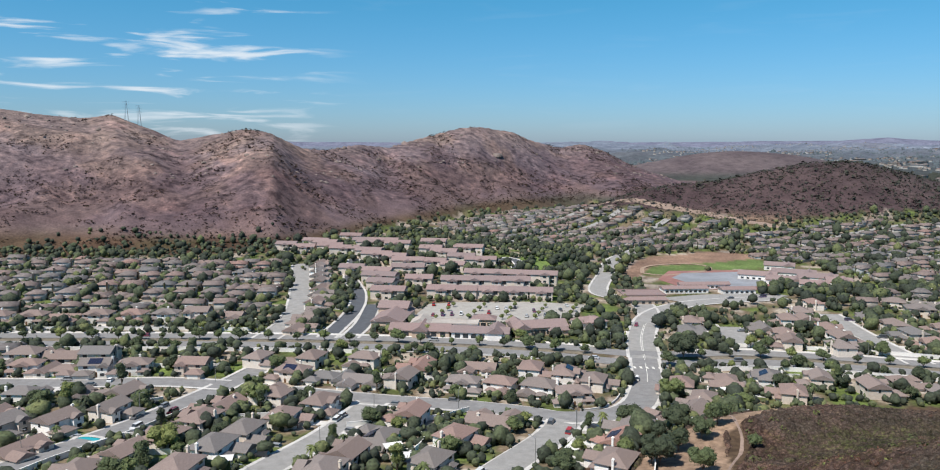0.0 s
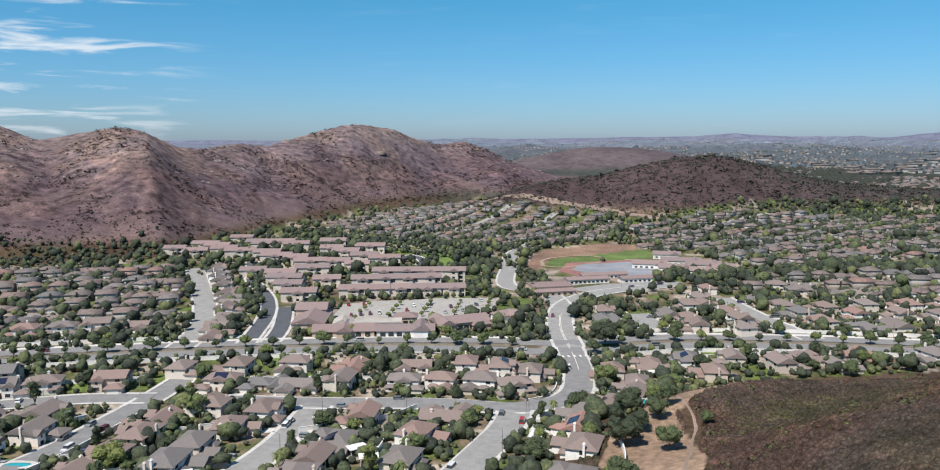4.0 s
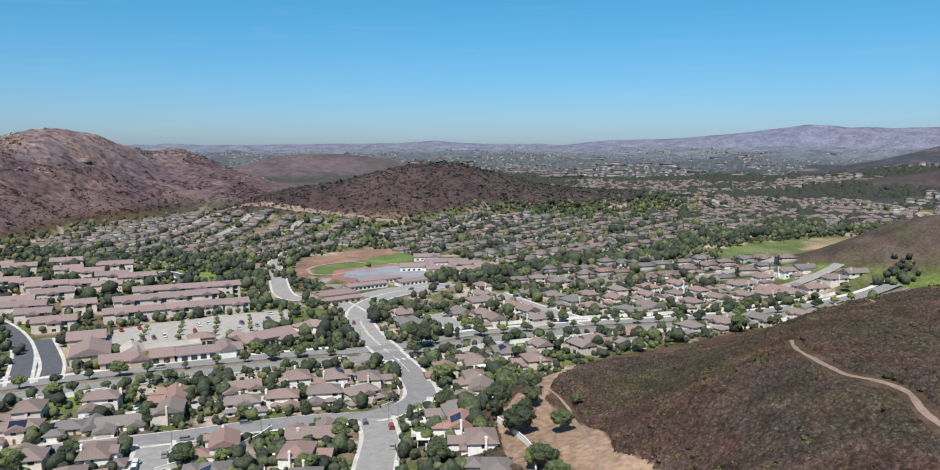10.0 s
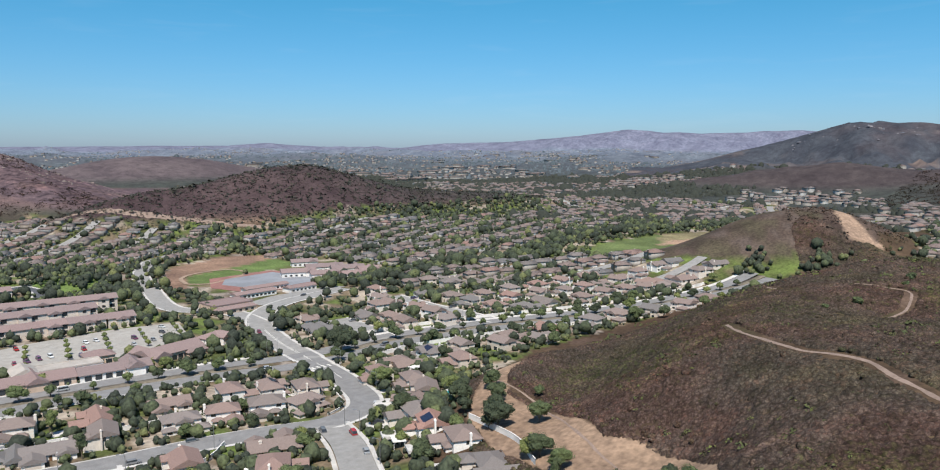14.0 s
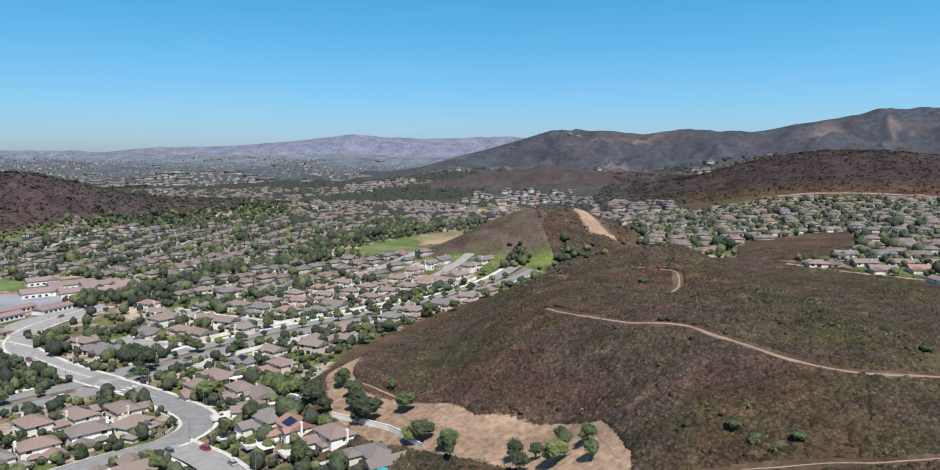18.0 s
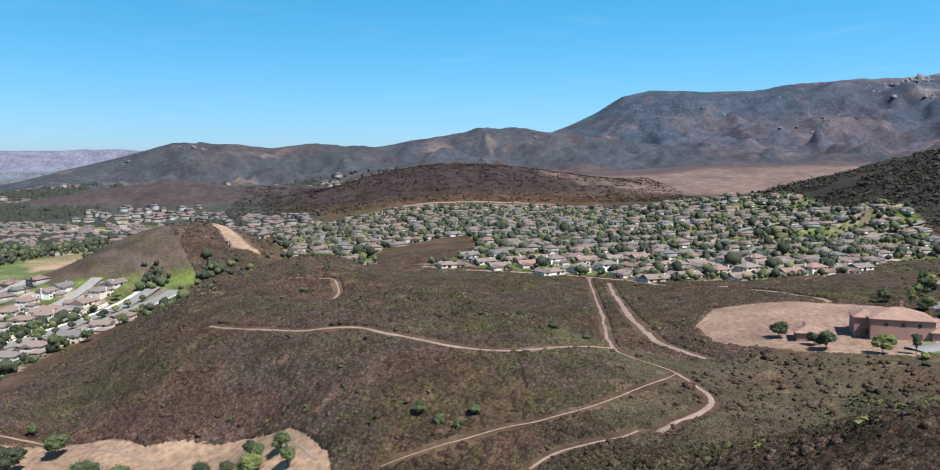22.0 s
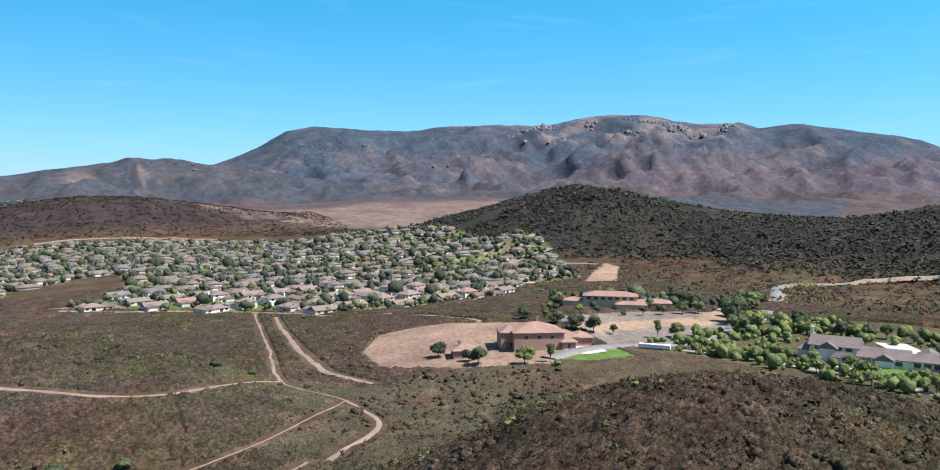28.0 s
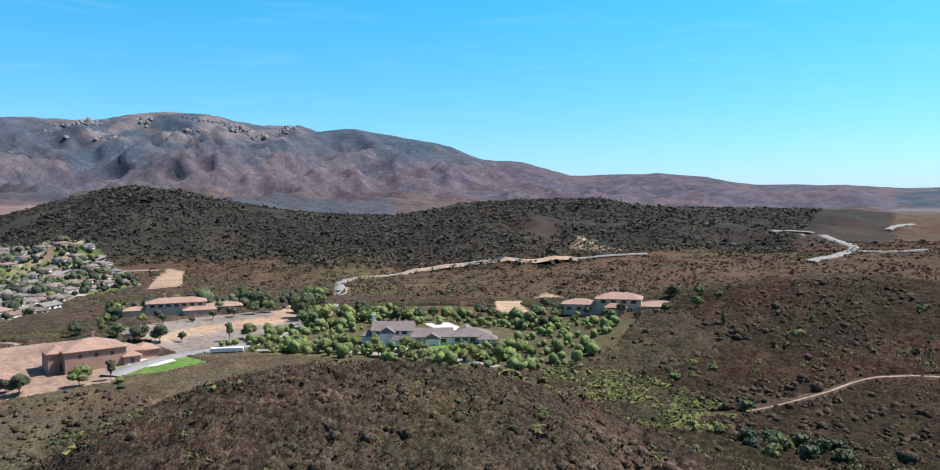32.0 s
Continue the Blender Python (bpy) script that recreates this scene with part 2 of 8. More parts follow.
ROOFS = [(0.0, (0.18, 0.138, 0.122)), (0.15, (0.22, 0.165, 0.145)), (0.3, (0.165, 0.146, 0.135)), (0.42, (0.235, 0.165, 0.142)), (0.55, (0.19, 0.152, 0.136)), (0.68, (0.15, 0.142, 0.138)), (0.8, (0.215, 0.178, 0.162)), (0.92, (0.22, 0.155, 0.135)), (1.0, (0.275, 0.165, 0.135))]
WALLS = [(0.0, (0.58, 0.50, 0.42)), (0.3, (0.71, 0.66, 0.60)), (0.55, (0.48, 0.40, 0.33)), (0.8, (0.79, 0.77, 0.73)), (1.0, (0.57, 0.50, 0.44))]
M_ROOF = varied("concrete_roof_tiles", ROOFS, 0.85, "Object", 0.35, 0.2, 0.5)
M_ROOF_FAR = varied("distant_roof_tiles", [(p, (c[0] * 0.82, c[1] * 0.84, c[2] * 0.86)) for p, c in ROOFS], 0.85, "tone", 1.5, 0.25)
M_WALL = varied("painted_stucco", WALLS, 0.9, "Object", 0.8, 0.1)
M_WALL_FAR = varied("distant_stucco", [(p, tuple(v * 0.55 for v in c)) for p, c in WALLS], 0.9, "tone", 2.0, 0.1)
M_TRIM = plain("white_trim", (0.72, 0.70, 0.66), 0.6, spread=0.06)
M_GLASS, _n, _l, _b = material("window_glass", 0.08)
_b.inputs["Base Color"].default_value = (0.03, 0.035, 0.04, 1)
_b.inputs["Specular IOR Level"].default_value = 0.6
M_GARAGE = varied("garage_door_paint", [(0.0, (0.62, 0.57, 0.5)), (0.5, (0.72, 0.69, 0.64)), (1.0, (0.42, 0.34, 0.27))], 0.6, "Object", 0.5, 0.06)
M_DOOR = plain("stained_door_wood", (0.16, 0.09, 0.05), 0.5)
M_BARK = plain("bark", (0.13, 0.10, 0.075), 0.95, spread=0.35, size=0.3)
LEAF = [(0.0, (0.036, 0.046, 0.027)), (0.25, (0.05, 0.064, 0.032)), (0.5, (0.064, 0.082, 0.037)), (0.72, (0.085, 0.108, 0.043)), (0.88, (0.115, 0.138, 0.048)), (1.0, (0.155, 0.17, 0.055))]
M_LEAF = varied("tree_leaves", LEAF, 0.8, "Object", 0.45, 0.5, 0.9)
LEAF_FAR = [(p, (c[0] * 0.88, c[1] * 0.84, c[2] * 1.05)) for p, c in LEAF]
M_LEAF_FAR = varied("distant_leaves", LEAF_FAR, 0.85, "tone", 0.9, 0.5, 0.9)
BRUSH = [(0.0, (0.064, 0.06, 0.028)), (0.16, (0.085, 0.07, 0.04)), (0.3, (0.05, 0.038, 0.029)), (0.45, (0.092, 0.066, 0.047)), (0.58, (0.058, 0.039, 0.031)), (0.72, (0.105, 0.077, 0.06)), (0.86, (0.074, 0.054, 0.044)), (1.0, (0.096, 0.06, 0.045))]
M_BRUSH = brush_material("dry_chaparral", [(p, (c[0] * 0.94, c[1] * 1.02, c[2] * 1.12)) for p, c in BRUSH], 0.85, 1.02)
M_BRUSH_GREY = brush_material("weathered_chaparral", [(0.0, (0.085, 0.078, 0.046)), (0.2, (0.105, 0.088, 0.066)), (0.36, (0.07, 0.058, 0.036)), (0.52, (0.13, 0.108, 0.088)), (0.66, (0.075, 0.046, 0.034)), (0.82, (0.145, 0.12, 0.1)), (1.0, (0.095, 0.054, 0.036))], 0.5, 0.62)
M_BRUSH_PALE = brush_material("dry_sage", [(0.0, (0.10, 0.095, 0.055)), (0.25, (0.125, 0.108, 0.078)), (0.5, (0.09, 0.08, 0.05)), (0.75, (0.145, 0.125, 0.10)), (1.0, (0.105, 0.082, 0.06))], 0.5, 0.85)
M_BUSH = brush_material("bush_twigs", [(0.0, (0.07, 0.072, 0.04)), (0.18, (0.10, 0.085, 0.064)), (0.34, (0.066, 0.05, 0.036)), (0.5, (0.115, 0.092, 0.076)), (0.64, (0.07, 0.045, 0.036)), (0.8, (0.135, 0.108, 0.092)), (1.0, (0.09, 0.052, 0.038))], 0.4, 0.98)
M_LEAF_BRIGHT = varied("young_leaves", [(0.0, (0.105, 0.14, 0.042)), (0.5, (0.145, 0.18, 0.055)), (1.0, (0.075, 0.1, 0.036))], 0.8, "Island", 0.7, 0.35)
M_SCRUB = varied("green_scrub", [(0.0, (0.05, 0.058, 0.026)), (0.5, (0.075, 0.085, 0.032)), (1.0, (0.12, 0.135, 0.04))], 0.9, "tone", 0.6, 0.4)
M_SCRUB_DARK = varied("scrub_oak_leaves", [(0.0, (0.034, 0.038, 0.03)), (0.7, (0.045, 0.046, 0.034)), (1.0, (0.07, 0.06, 0.042))], 0.9, "tone", 1.0, 0.35)
# leaf colour paled and blued to stand in for haze
M_WOODS = varied("hazed_woods", [(0.0, (0.06, 0.078, 0.085)), (1.0, (0.10, 0.12, 0.135))], 0.95, "Island", 3.0, 0.2)
M_ROOF_RED = varied("terracotta_roof_tiles", [(0.0, (0.225, 0.162, 0.152)), (0.5, (0.255, 0.185, 0.172)), (1.0, (0.205, 0.158, 0.152))], 0.85, "Object", 0.4, 0.2, 0.5)
M_ROOF_PALE = plain("sunlit_clay_tiles", (0.30, 0.19, 0.15), 0.85, spread=0.2, size=0.5)
M_ROOF_SLATE = plain("grey_brown_shingles", (0.165, 0.135, 0.13), 0.85, spread=0.2, size=0.5)
M_WALL_WHITE = plain("white_stucco", (0.74, 0.71, 0.67), 0.9, spread=0.06, size=1.0)
M_WALL_ROSE = plain("rose_brown_stucco", (0.33, 0.20, 0.165), 0.9, spread=0.08, size=1.0)
M_WALL_TAN = plain("tan_stucco", (0.52, 0.40, 0.31), 0.9, spread=0.08, size=1.0)
M_FLAT = plain("flat_roof_membrane", (0.40, 0.36, 0.32), 0.8, spread=0.1, size=1.0)
M_COURT = plain("grey_court_surface", (0.24, 0.25, 0.27), 0.9, spread=0.1, size=2.0)
M_WATER, _n, _l, _b = material("pool_water", 0.05)
_b.inputs["Base Color"].default_value = (0.03, 0.30, 0.33, 1)
M_SOLAR, _n, _l, _b = material("solar_cells", 0.2)
_b.inputs["Base Color"].default_value = (0.02, 0.025, 0.05, 1)
M_PAINT = varied("car_paint", [(0.0, (0.6, 0.6, 0.6)), (0.3, (0.03, 0.03, 0.035)), (0.5, (0.25, 0.26, 0.27)), (0.7, (0.72, 0.72, 0.7)), (0.85, (0.05, 0.07, 0.14)), (1.0, (0.35, 0.03, 0.025))], 0.25, "Object", 2.0, 0.03)
M_TYRE = plain("tyre_rubber", (0.02, 0.02, 0.02), 0.9)
M_METAL = plain("galvanised_metal", (0.4, 0.4, 0.4), 0.45, 0.8, spread=0.1)
M_ROCK = varied("pale_rock", [(0.0, (0.12, 0.095, 0.085)), (1.0, (0.22, 0.18, 0.16))], 0.95, "Island", 2.0, 0.35)
M_TRAIL = plain("trodden_earth", (0.255, 0.188, 0.15), 0.95, spread=0.15, size=1.2)
M_BRUSH_DARK = brush_material("dense_chaparral", [(0.0, (0.043, 0.037, 0.022)), (0.3, (0.055, 0.040, 0.030)), (0.6, (0.044, 0.030, 0.025)), (0.85, (0.072, 0.053, 0.043)), (1.0, (0.060, 0.037, 0.029))], 0.8, 0.75)
M_LOT = asphalt("dusty_lot_asphalt", (0.33, 0.31, 0.28))
M_APRON = plain("red_brick_paving", (0.27, 0.135, 0.115), 0.9, spread=0.15, size=1.0)
M_CLIFF = varied("weathered_cliff_rock", [(0.0, (0.10, 0.105, 0.125)), (0.6, (0.145, 0.142, 0.16)), (1.0, (0.19, 0.18, 0.188))], 0.95, "Island", 6.0, 0.35)
M_MULCH = plain("median_mulch", (0.17, 0.145, 0.11), 0.95, spread=0.3, size=1.5)
M_LEAF_LOW = varied("yellow_green_scrub", [(0.0, (0.09, 0.10, 0.03)), (1.0, (0.13, 0.135, 0.045))], 0.9, "tone", 0.6, 0.3)
# ---- the lie of the land ----
def sstep(a, b, v):
    t = np.clip((v - a) / (b - a), 0, 1)
    return t * t * (3 - 2 * t)


def lattice(i, j, seed):
    v = np.sin(i * 127.1 + j * 311.7 + seed * 74.7) * 43758.5453
    return v - np.floor(v)


def vnoise(x, y, seed=0):
    i, j = np.floor(x), np.floor(y)
    u, v = x - i, y - j
    u, v = u * u * (3 - 2 * u), v * v * (3 - 2 * v)
    a, b = lattice(i, j, seed), lattice(i + 1, j, seed)
    c, d = lattice(i, j + 1, seed), lattice(i + 1, j + 1, seed)
    return a + (b - a) * u + (c - a) * v + (a - b - c + d) * u * v


def fbm(x, y, size, octaves=4, seed=0):
    out, amp, total = 0.0, 1.0, 0.0
    x, y = x / size, y / size
    for k in range(octaves):
        out, total = out + amp * vnoise(x, y, seed + k), total + amp
        x, y, amp = x * 2.03 + 11.3, y * 2.03 + 7.1, amp * 0.5
    return out / total


def ridged(x, y, size, octaves=4, seed=0):
    out, amp, total = 0.0, 1.0, 0.0
    x, y = x / size, y / size
    for k in range(octaves):
        out, total = out + amp * (1 - np.abs(2 * vnoise(x, y, seed + k) - 1)), total + amp
        x, y, amp = x * 2.03 + 3.3, y * 2.03 + 9.1, amp * 0.5
    return out / total


def bump(x, y, cx, cy, a, b, turn=0.0, p=2):
    c, s = math.cos(radians(turn)), math.sin(radians(turn))
    u, v = (x - cx) * c + (y - cy) * s, -(x - cx) * s + (y - cy) * c
    return np.exp(-(((u / a) ** 2 + (v / b) ** 2) ** (p / 2)))


# crest lines: azimuth from a point, height of the crest; distance of the crest and reach of its foot
WEST_H = [(-60, 150), (-40, 150), (-31.5, 138), (-29.5, 132), (-26.4, 129), (-24.9, 132), (-20.8, 97), (-16.3, 113), (-14.6, 107), (-12.5, 88), (-10.6, 85), (-8.2, 93), (-6, 87), (-4.2, 100),
          (-1, 120), (0.8, 126), (3, 115), (6.6, 84), (8.5, 93), (10.2, 76), (11.9, 52), (14.1, 34), (17, 8), (20, 0)]
WEST_D = [(-60, 1200), (-31.5, 1142), (-23.4, 1110), (-14.6, 1031), (-10, 1130), (-6, 1230), (0.8, 1365), (8.5, 1585), (14, 1520)]
NORTH_H = [(-60, 120), (0, 90), (12, 90), (20, 101), (28, 106), (31, 122), (35.5, 100), (40, 92), (44, 124), (48.4, 132), (52, 157), (55, 186), (57.3, 208), (60, 194), (62.7, 184), (66, 195), (69.3, 198), (76, 150), (90, 60)]
EAST_H = [(58, 10), (64, 70), (66.5, 100), (70.8, 153), (73.3, 180), (77, 176), (79, 168), (83.6, 178), (87.5, 181), (91, 204), (95, 230), (98, 230), (100.4, 214), (105, 190), (110, 165), (118, 140), (130, 120), (145, 80)]
SOUTH_H = [(92, 90), (97, 230), (100.6, 340), (103, 412), (105.2, 511), (107, 540), (115, 535), (119.4, 566), (124.5, 560), (126.6, 598), (129.2, 616), (132.7, 601), (135, 565), (138.2, 564), (139.5, 528),
           (142.3, 540), (146, 489), (149.3, 435), (151.5, 363), (154.7, 342), (158.3, 261), (164.8, 262), (168.2, 236), (171.4, 190), (177, 178), (181, 155), (190, 170), (230, 150), (280, 150)]
DARK_H = [(100, 20), (108.7, 48), (115, 64), (119.5, 87), (124, 115), (126.6, 128), (130, 119), (133.8, 98), (137, 88), (141, 80), (145, 77), (149.6, 95), (156, 100), (160.4, 101), (163, 92), (171, 82), (178, 80), (186, 60), (195, 40)]
DARK_D = [(100, 1000), (109, 1068), (124, 1187), (134, 1187), (147, 1144), (160, 1104), (174, 1216), (195, 1250)]


def true_way(r):
    """Beyond the near country the plain is drawn together, so that all of it lies within the lens's reach."""
    return np.where(r < 2200, r, 2200 * np.exp((r - 2200) / 1050))


def plain_rise(x, y):
    """How far the drawn-together plain lifts towards the skyline."""
    r = np.hypot(x + 150, y - 74)
    az = np.degrees(np.arctan2(x + 150, y - 74))
    return (95 - 95 * np.maximum(r, 1) / np.maximum(true_way(r), 1)) * sstep(104, 90, az) * sstep(-70, -50, az)


def arc(x, y, cx, cy, heights, dist, front, back, seed, size, wear=0.45, slant=None):
    """A range along an arc round a point: its height, and how much of the ground it takes."""
    wx, wy = (fbm(x, y, size, 3, seed) - 0.5) * size * 0.5, (fbm(x, y, size, 3, seed + 5) - 0.5) * size * 0.5
    az, r = np.degrees(np.arctan2(x - cx, y - cy)), np.hypot(x - cx, y - cy)
    az = np.where(az < -90, az + 360, az)
    h = np.interp(az, *np.array(heights, float).T)
    d = np.interp(az, *np.array(dist, float).T) if isinstance(dist, list) else dist
    rr = r + wy * np.clip(np.abs(r - d) / front * 2, 0, 1)
    u = np.where(rr < d, (d - rr) / front, (rr - d) / back)
    if slant is None:
        spur = ridged(x + wx, y + wy, size, 4, seed + 9)
    else:
        ca, sa = math.cos(radians(slant)), math.sin(radians(slant))
        p, q = (x + wx) * ca + (y + wy) * sa, -(x + wx) * sa + (y + wy) * ca
        spur = 0.62 * ridged(p, q * 0.42, size, 5, seed + 9) + 0.38 * ridged(x + 0.4 * wx, y + 0.4 * wy, size * 0.34, 4, seed + 11)
    u = u * (1 + wear * (1 - spur) * 1.6)
    share = np.clip(1 - u, 0, 1)
    share = share * share * (3 - 2 * share) * 0.45 + share * 0.55
    share = share * sstep(0, 0.05, share) * (az >= heights[0][0]) * (az <= heights[-1][0])
    return h, share, spur


def ranges(x, y):
    return (arc(x, y, 0, 0, WEST_H, WEST_D, 430, 500, 3, 290, 0.28, 28), arc(x, y, -150, 74, DARK_H, DARK_D, 480, 420, 40, 170, 0.3), arc(x, y, -150, 74, SOUTH_H, 4450, 2000, 400, 12, 560, 0.5, -30),
            arc(x, y, -150, 74, EAST_H, 2500, 760, 700, 15, 230, 0.5, -60), arc(x, y, -150, 74, NORTH_H, 4560, 520, 300, 17, 300))


def land(x, y):
    """Height of the ground."""
    x, y = np.asarray(x, float), np.asarray(y, float)
    z = 22 * sstep(300, 0, y)
    z = z - 6 * bump(x, y, 150, 640, 300, 200) + 8 * sstep(250, 480, x) * sstep(1500, 900, y)
    z = z + 22 * bump(x, y, 20, -165, 270, 195, 0, 4)
    z = z + 28 * sstep(-300, -900, y)
    z = z + 52 * sstep(900, 1600, x) * sstep(500, 100, y)
    z = z + 30 * bump(x, y, 150, 118, 180, 75, 25, 4)          # main hill
    z = z + 38.5 * bump(x, y, -93, 5, 52, 64, -46, 2.4)            # near ridge
    z = z + 26 * bump(x, y, -150, -270, 95, 75, 0, 2)
    z = z + 36 * bump(x, y, 482, 272, 90, 62, -36, 2.4) + 14 * bump(x, y, 580, 290, 90, 50, 20)          # hill by the sports field
    z = z - 11 * bump(x, y, 46, 124, 24, 20, 30) + 6 * bump(x, y, 60, 190, 42, 26, 50) + 4 * bump(x, y, 150, 214, 46, 14, 18) + 11 * bump(x, y, 104, 216, 45, 20, 14)
    z = z + 15 * bump(x, y, 268, 122, 50, 42) - 3.5 * bump(x, y, 158, 104, 28, 22)
    z = z + plain_rise(x, y)
    z = z + (62 + 16 * (fbm(x, y, 90, 3, 25) - 0.5)) * bump(x, y, 1410, 555, 270, 130, -73) + 26 * bump(x, y, 1700, 900, 260, 150, -60)    # brown hills in the town
    z = z + 44 * bump(x, y, 1275, 10, 120, 290, 0, 2.3)          # dark low hill behind the estate
    z = z + 50 * bump(x, y, 440, 905, 120, 110, 0, 2) + 24 * bump(x, y, 640, 850, 220, 80, -20, 2) + 22 * bump(x, y, 320, 930, 110, 80) + 26 * bump(x, y, 222, 930, 90, 70)
    z = z + 10 * bump(x, y, -20, 640, 120, 60)
    z = z + 70 * bump(x, y, 730, 2080, 330, 200, 0, 2)
    r = np.hypot(x + 150, y - 74)
    z = z + (ridged(x, y, 260, 4, 81) - 0.55) * 60 * sstep(1750, 2500, r) * sstep(4450, 4100, r) * (x > 900) * sstep(300, -100, y)
    for (h, share, spur), cut in zip(ranges(x, y), (0.36, 0.35, 0.5, 0.7, 0.35)):
        z = np.maximum(z, z + (h - z) * share - (0.75 - spur) * cut * h * np.clip(share * (1.06 - share) * 3, 0, 1))
    z = z + (fbm(x, y, 900, 4, 21) - 0.5) * 36 * sstep(1300, 2400, r) * sstep(4700, 4000, r) * r / true_way(r)
    az = np.degrees(np.arctan2(x + 150, y - 74))
    z = z + np.clip(ridged(x, y, 520, 4, 23) - 0.6, 0, 1) * 90 * sstep(2500, 3000, r) * sstep(4500, 4200, r) * sstep(-8, 4, az) * sstep(88, 74, az)   # low ridges in the plain
    z = z + (fbm(x, y, 60, 2, 5) - 0.5) * 3 * sstep(30, 36, z) + (fbm(x, y, 300, 3, 6) - 0.5) * 50 * sstep(-350, -700, y) * sstep(1000, 700, r)
    return z
# ---- the ground: one sheet out to the skyline ----
def mesh_object(name, verts, faces, mat, parent=None, smooth=False):
    me = bpy.data.meshes.new(name)
    me.from_pydata(verts, [], faces)
    for m in mat if isinstance(mat, (list, tuple)) else [mat]:
        me.materials.append(m)
    if smooth:
        me.polygons.foreach_set("use_smooth", np.ones(len(me.polygons), bool))
    ob = new(name, me)
    if parent is not None:
        ob.parent = parent
    return ob


def quick_mesh(name, verts, loops, sizes, mat, smooth=False, index=None):
    """A mesh out of arrays: corners, the corner numbers of all faces in one row, and the corners of each face."""
    me = bpy.data.meshes.new(name)
    verts = np.ascontiguousarray(verts, np.float32)
    loops = np.ascontiguousarray(loops, np.int32).ravel()
    sizes = np.asarray(sizes, np.int32)
    me.vertices.add(len(verts))
    me.vertices.foreach_set("co", verts.ravel())
    me.loops.add(len(loops))
    me.loops.foreach_set("vertex_index", loops)
    me.polygons.add(len(sizes))
    me.polygons.foreach_set("loop_start", np.r_[0, np.cumsum(sizes)[:-1]].astype(np.int32))
    for m in mat if isinstance(mat, (list, tuple)) else [mat]:
        me.materials.append(m)
    if index is not None:
        me.polygons.foreach_set("material_index", np.asarray(index, np.int32))
    if smooth:
        me.polygons.foreach_set("use_smooth", np.ones(len(sizes), bool))
    me.update(calc_edges=True)
    me.validate()
    return new(name, me)


def inside(x, y, poly):
    """Whether points lie in a polygon."""
    hit = np.zeros(np.shape(x), bool)
    for (ax, ay), (bx, by) in zip(poly, poly[1:] + poly[:1]):
        if ay != by:
            hit ^= ((ay > y) != (by > y)) & (x < (bx - ax) * (y - ay) / (by - ay) + ax)
    return hit


def near_line(x, y, pts):
    """Distance of points from a polyline."""
    best = np.full(np.shape(x), 1e9)
    for (ax, ay), (bx, by) in zip(pts, pts[1:]):
        dx, dy = bx - ax, by - ay
        t = np.clip(((x - ax) * dx + (y - ay) * dy) / (dx * dx + dy * dy + 1e-9), 0, 1)
        best = np.minimum(best, np.hypot(x - ax - t * dx, y - ay - t * dy))
    return best


# trails trodden through the brush, and their widths
TRAILS = [
    ([(124, 150), (111, 139), (98, 124), (89, 112), (85, 102), (78, 92), (68, 83), (60, 75), (54, 69), (49, 64), (46, 59), (44, 54), (44, 46), (49, 37), (57, 27), (66, 18), (74, 15)], 1.1),
    ([(217, 179), (211, 176), (190, 160), (187, 144), (196, 134), (191, 121), (186, 112), (166, 108), (148, 109)], 0.9),
    ([(322, -34), (251, -21), (162, -4), (74, 15), (58, 14), (54, 8), (48, 4), (35, 4), (25, 4), (16, 7), (8, 13), (2, 20), (-6, 26)], 1.15),
    ([(300, -41), (248, -31), (177, -18), (127, -11), (100, -9), (85, -11), (72, -14)], 2.0),
    ([(394, 72), (366, 36), (348, -3), (330, -32), (305, -57), (264, -67), (236, -84), (236, -112), (274, -160), (344, -223), (370, -251)], 3.2),
    ([(236, -84), (205, -84), (180, -92), (156, -94), (137, -89)], 1.6),
    ([(77, 217), (71, 189), (48, 149), (28, 111), (10, 96)], 0.7),
    ([(-16, 54), (-12, 49), (-10, 42), (-8, 34), (-5, 30)], 0.9),
    ([(0, 82), (1, 72), (2, 58), (3, 48), (8, 37), (18, 26), (34, 12), (46, 4)], 0.3),
    ([(-112, -112), (-120, -121), (-129, -135), (-142, -157), (-151, -164), (-161, -168), (-185, -172)], 0.7),
]
CUTS = [[(1075, 100), (1085, 20), (1080, -60), (1064, -150)], [(548, -336), (514, -390), (471, -420)], [(158, 942), (219, 882), (281, 839), (322, 793), (341, 753)]]
TAN = [(176, 224), (158, 226), (140, 231), (124, 236), (110, 234), (96, 228), (84, 222), (70, 212), (50, 197), (38, 175), (32, 153), (27, 134), (14, 118), (4, 104), (-2, 92), (10, 94), (19, 99), (32, 106), (47, 121), (53, 140), (52, 148), (60, 159), (64, 178), (69, 197), (82, 209), (91, 213), (101, 217), (113, 223), (124, 227), (140, 223), (158, 218)]
RED_PAD = [(146, -45), (146, -79), (118, -100), (92, -108), (66, -96), (50, -66), (62, -48), (89, -24), (120, -28)]
GRAVEL = [(126, -116), (124, -160), (104, -196), (78, -190), (48, -141), (60, -100), (92, -112)]
GARDEN = [(66, -110), (20, -114), (-50, -124), (-66, -150), (-68, -206), (-20, -212), (60, -214), (100, -196), (60, -160)]
LAWN_W = [(17, -150), (2, -138), (-20, -142), (-26, -152), (-10, -160), (14, -158)]
LAWN_R = [(66, -76), (68, -92), (60, -101), (44, -97), (46, -80), (54, -71)]
SPORT = [(408, 418), (485, 448), (560, 444), (611, 436), (662, 412), (551, 384), (466, 366), (414, 384)]
PALE = [(505, 392), (540, 428), (580, 440), (611, 436), (662, 412), (551, 384)]
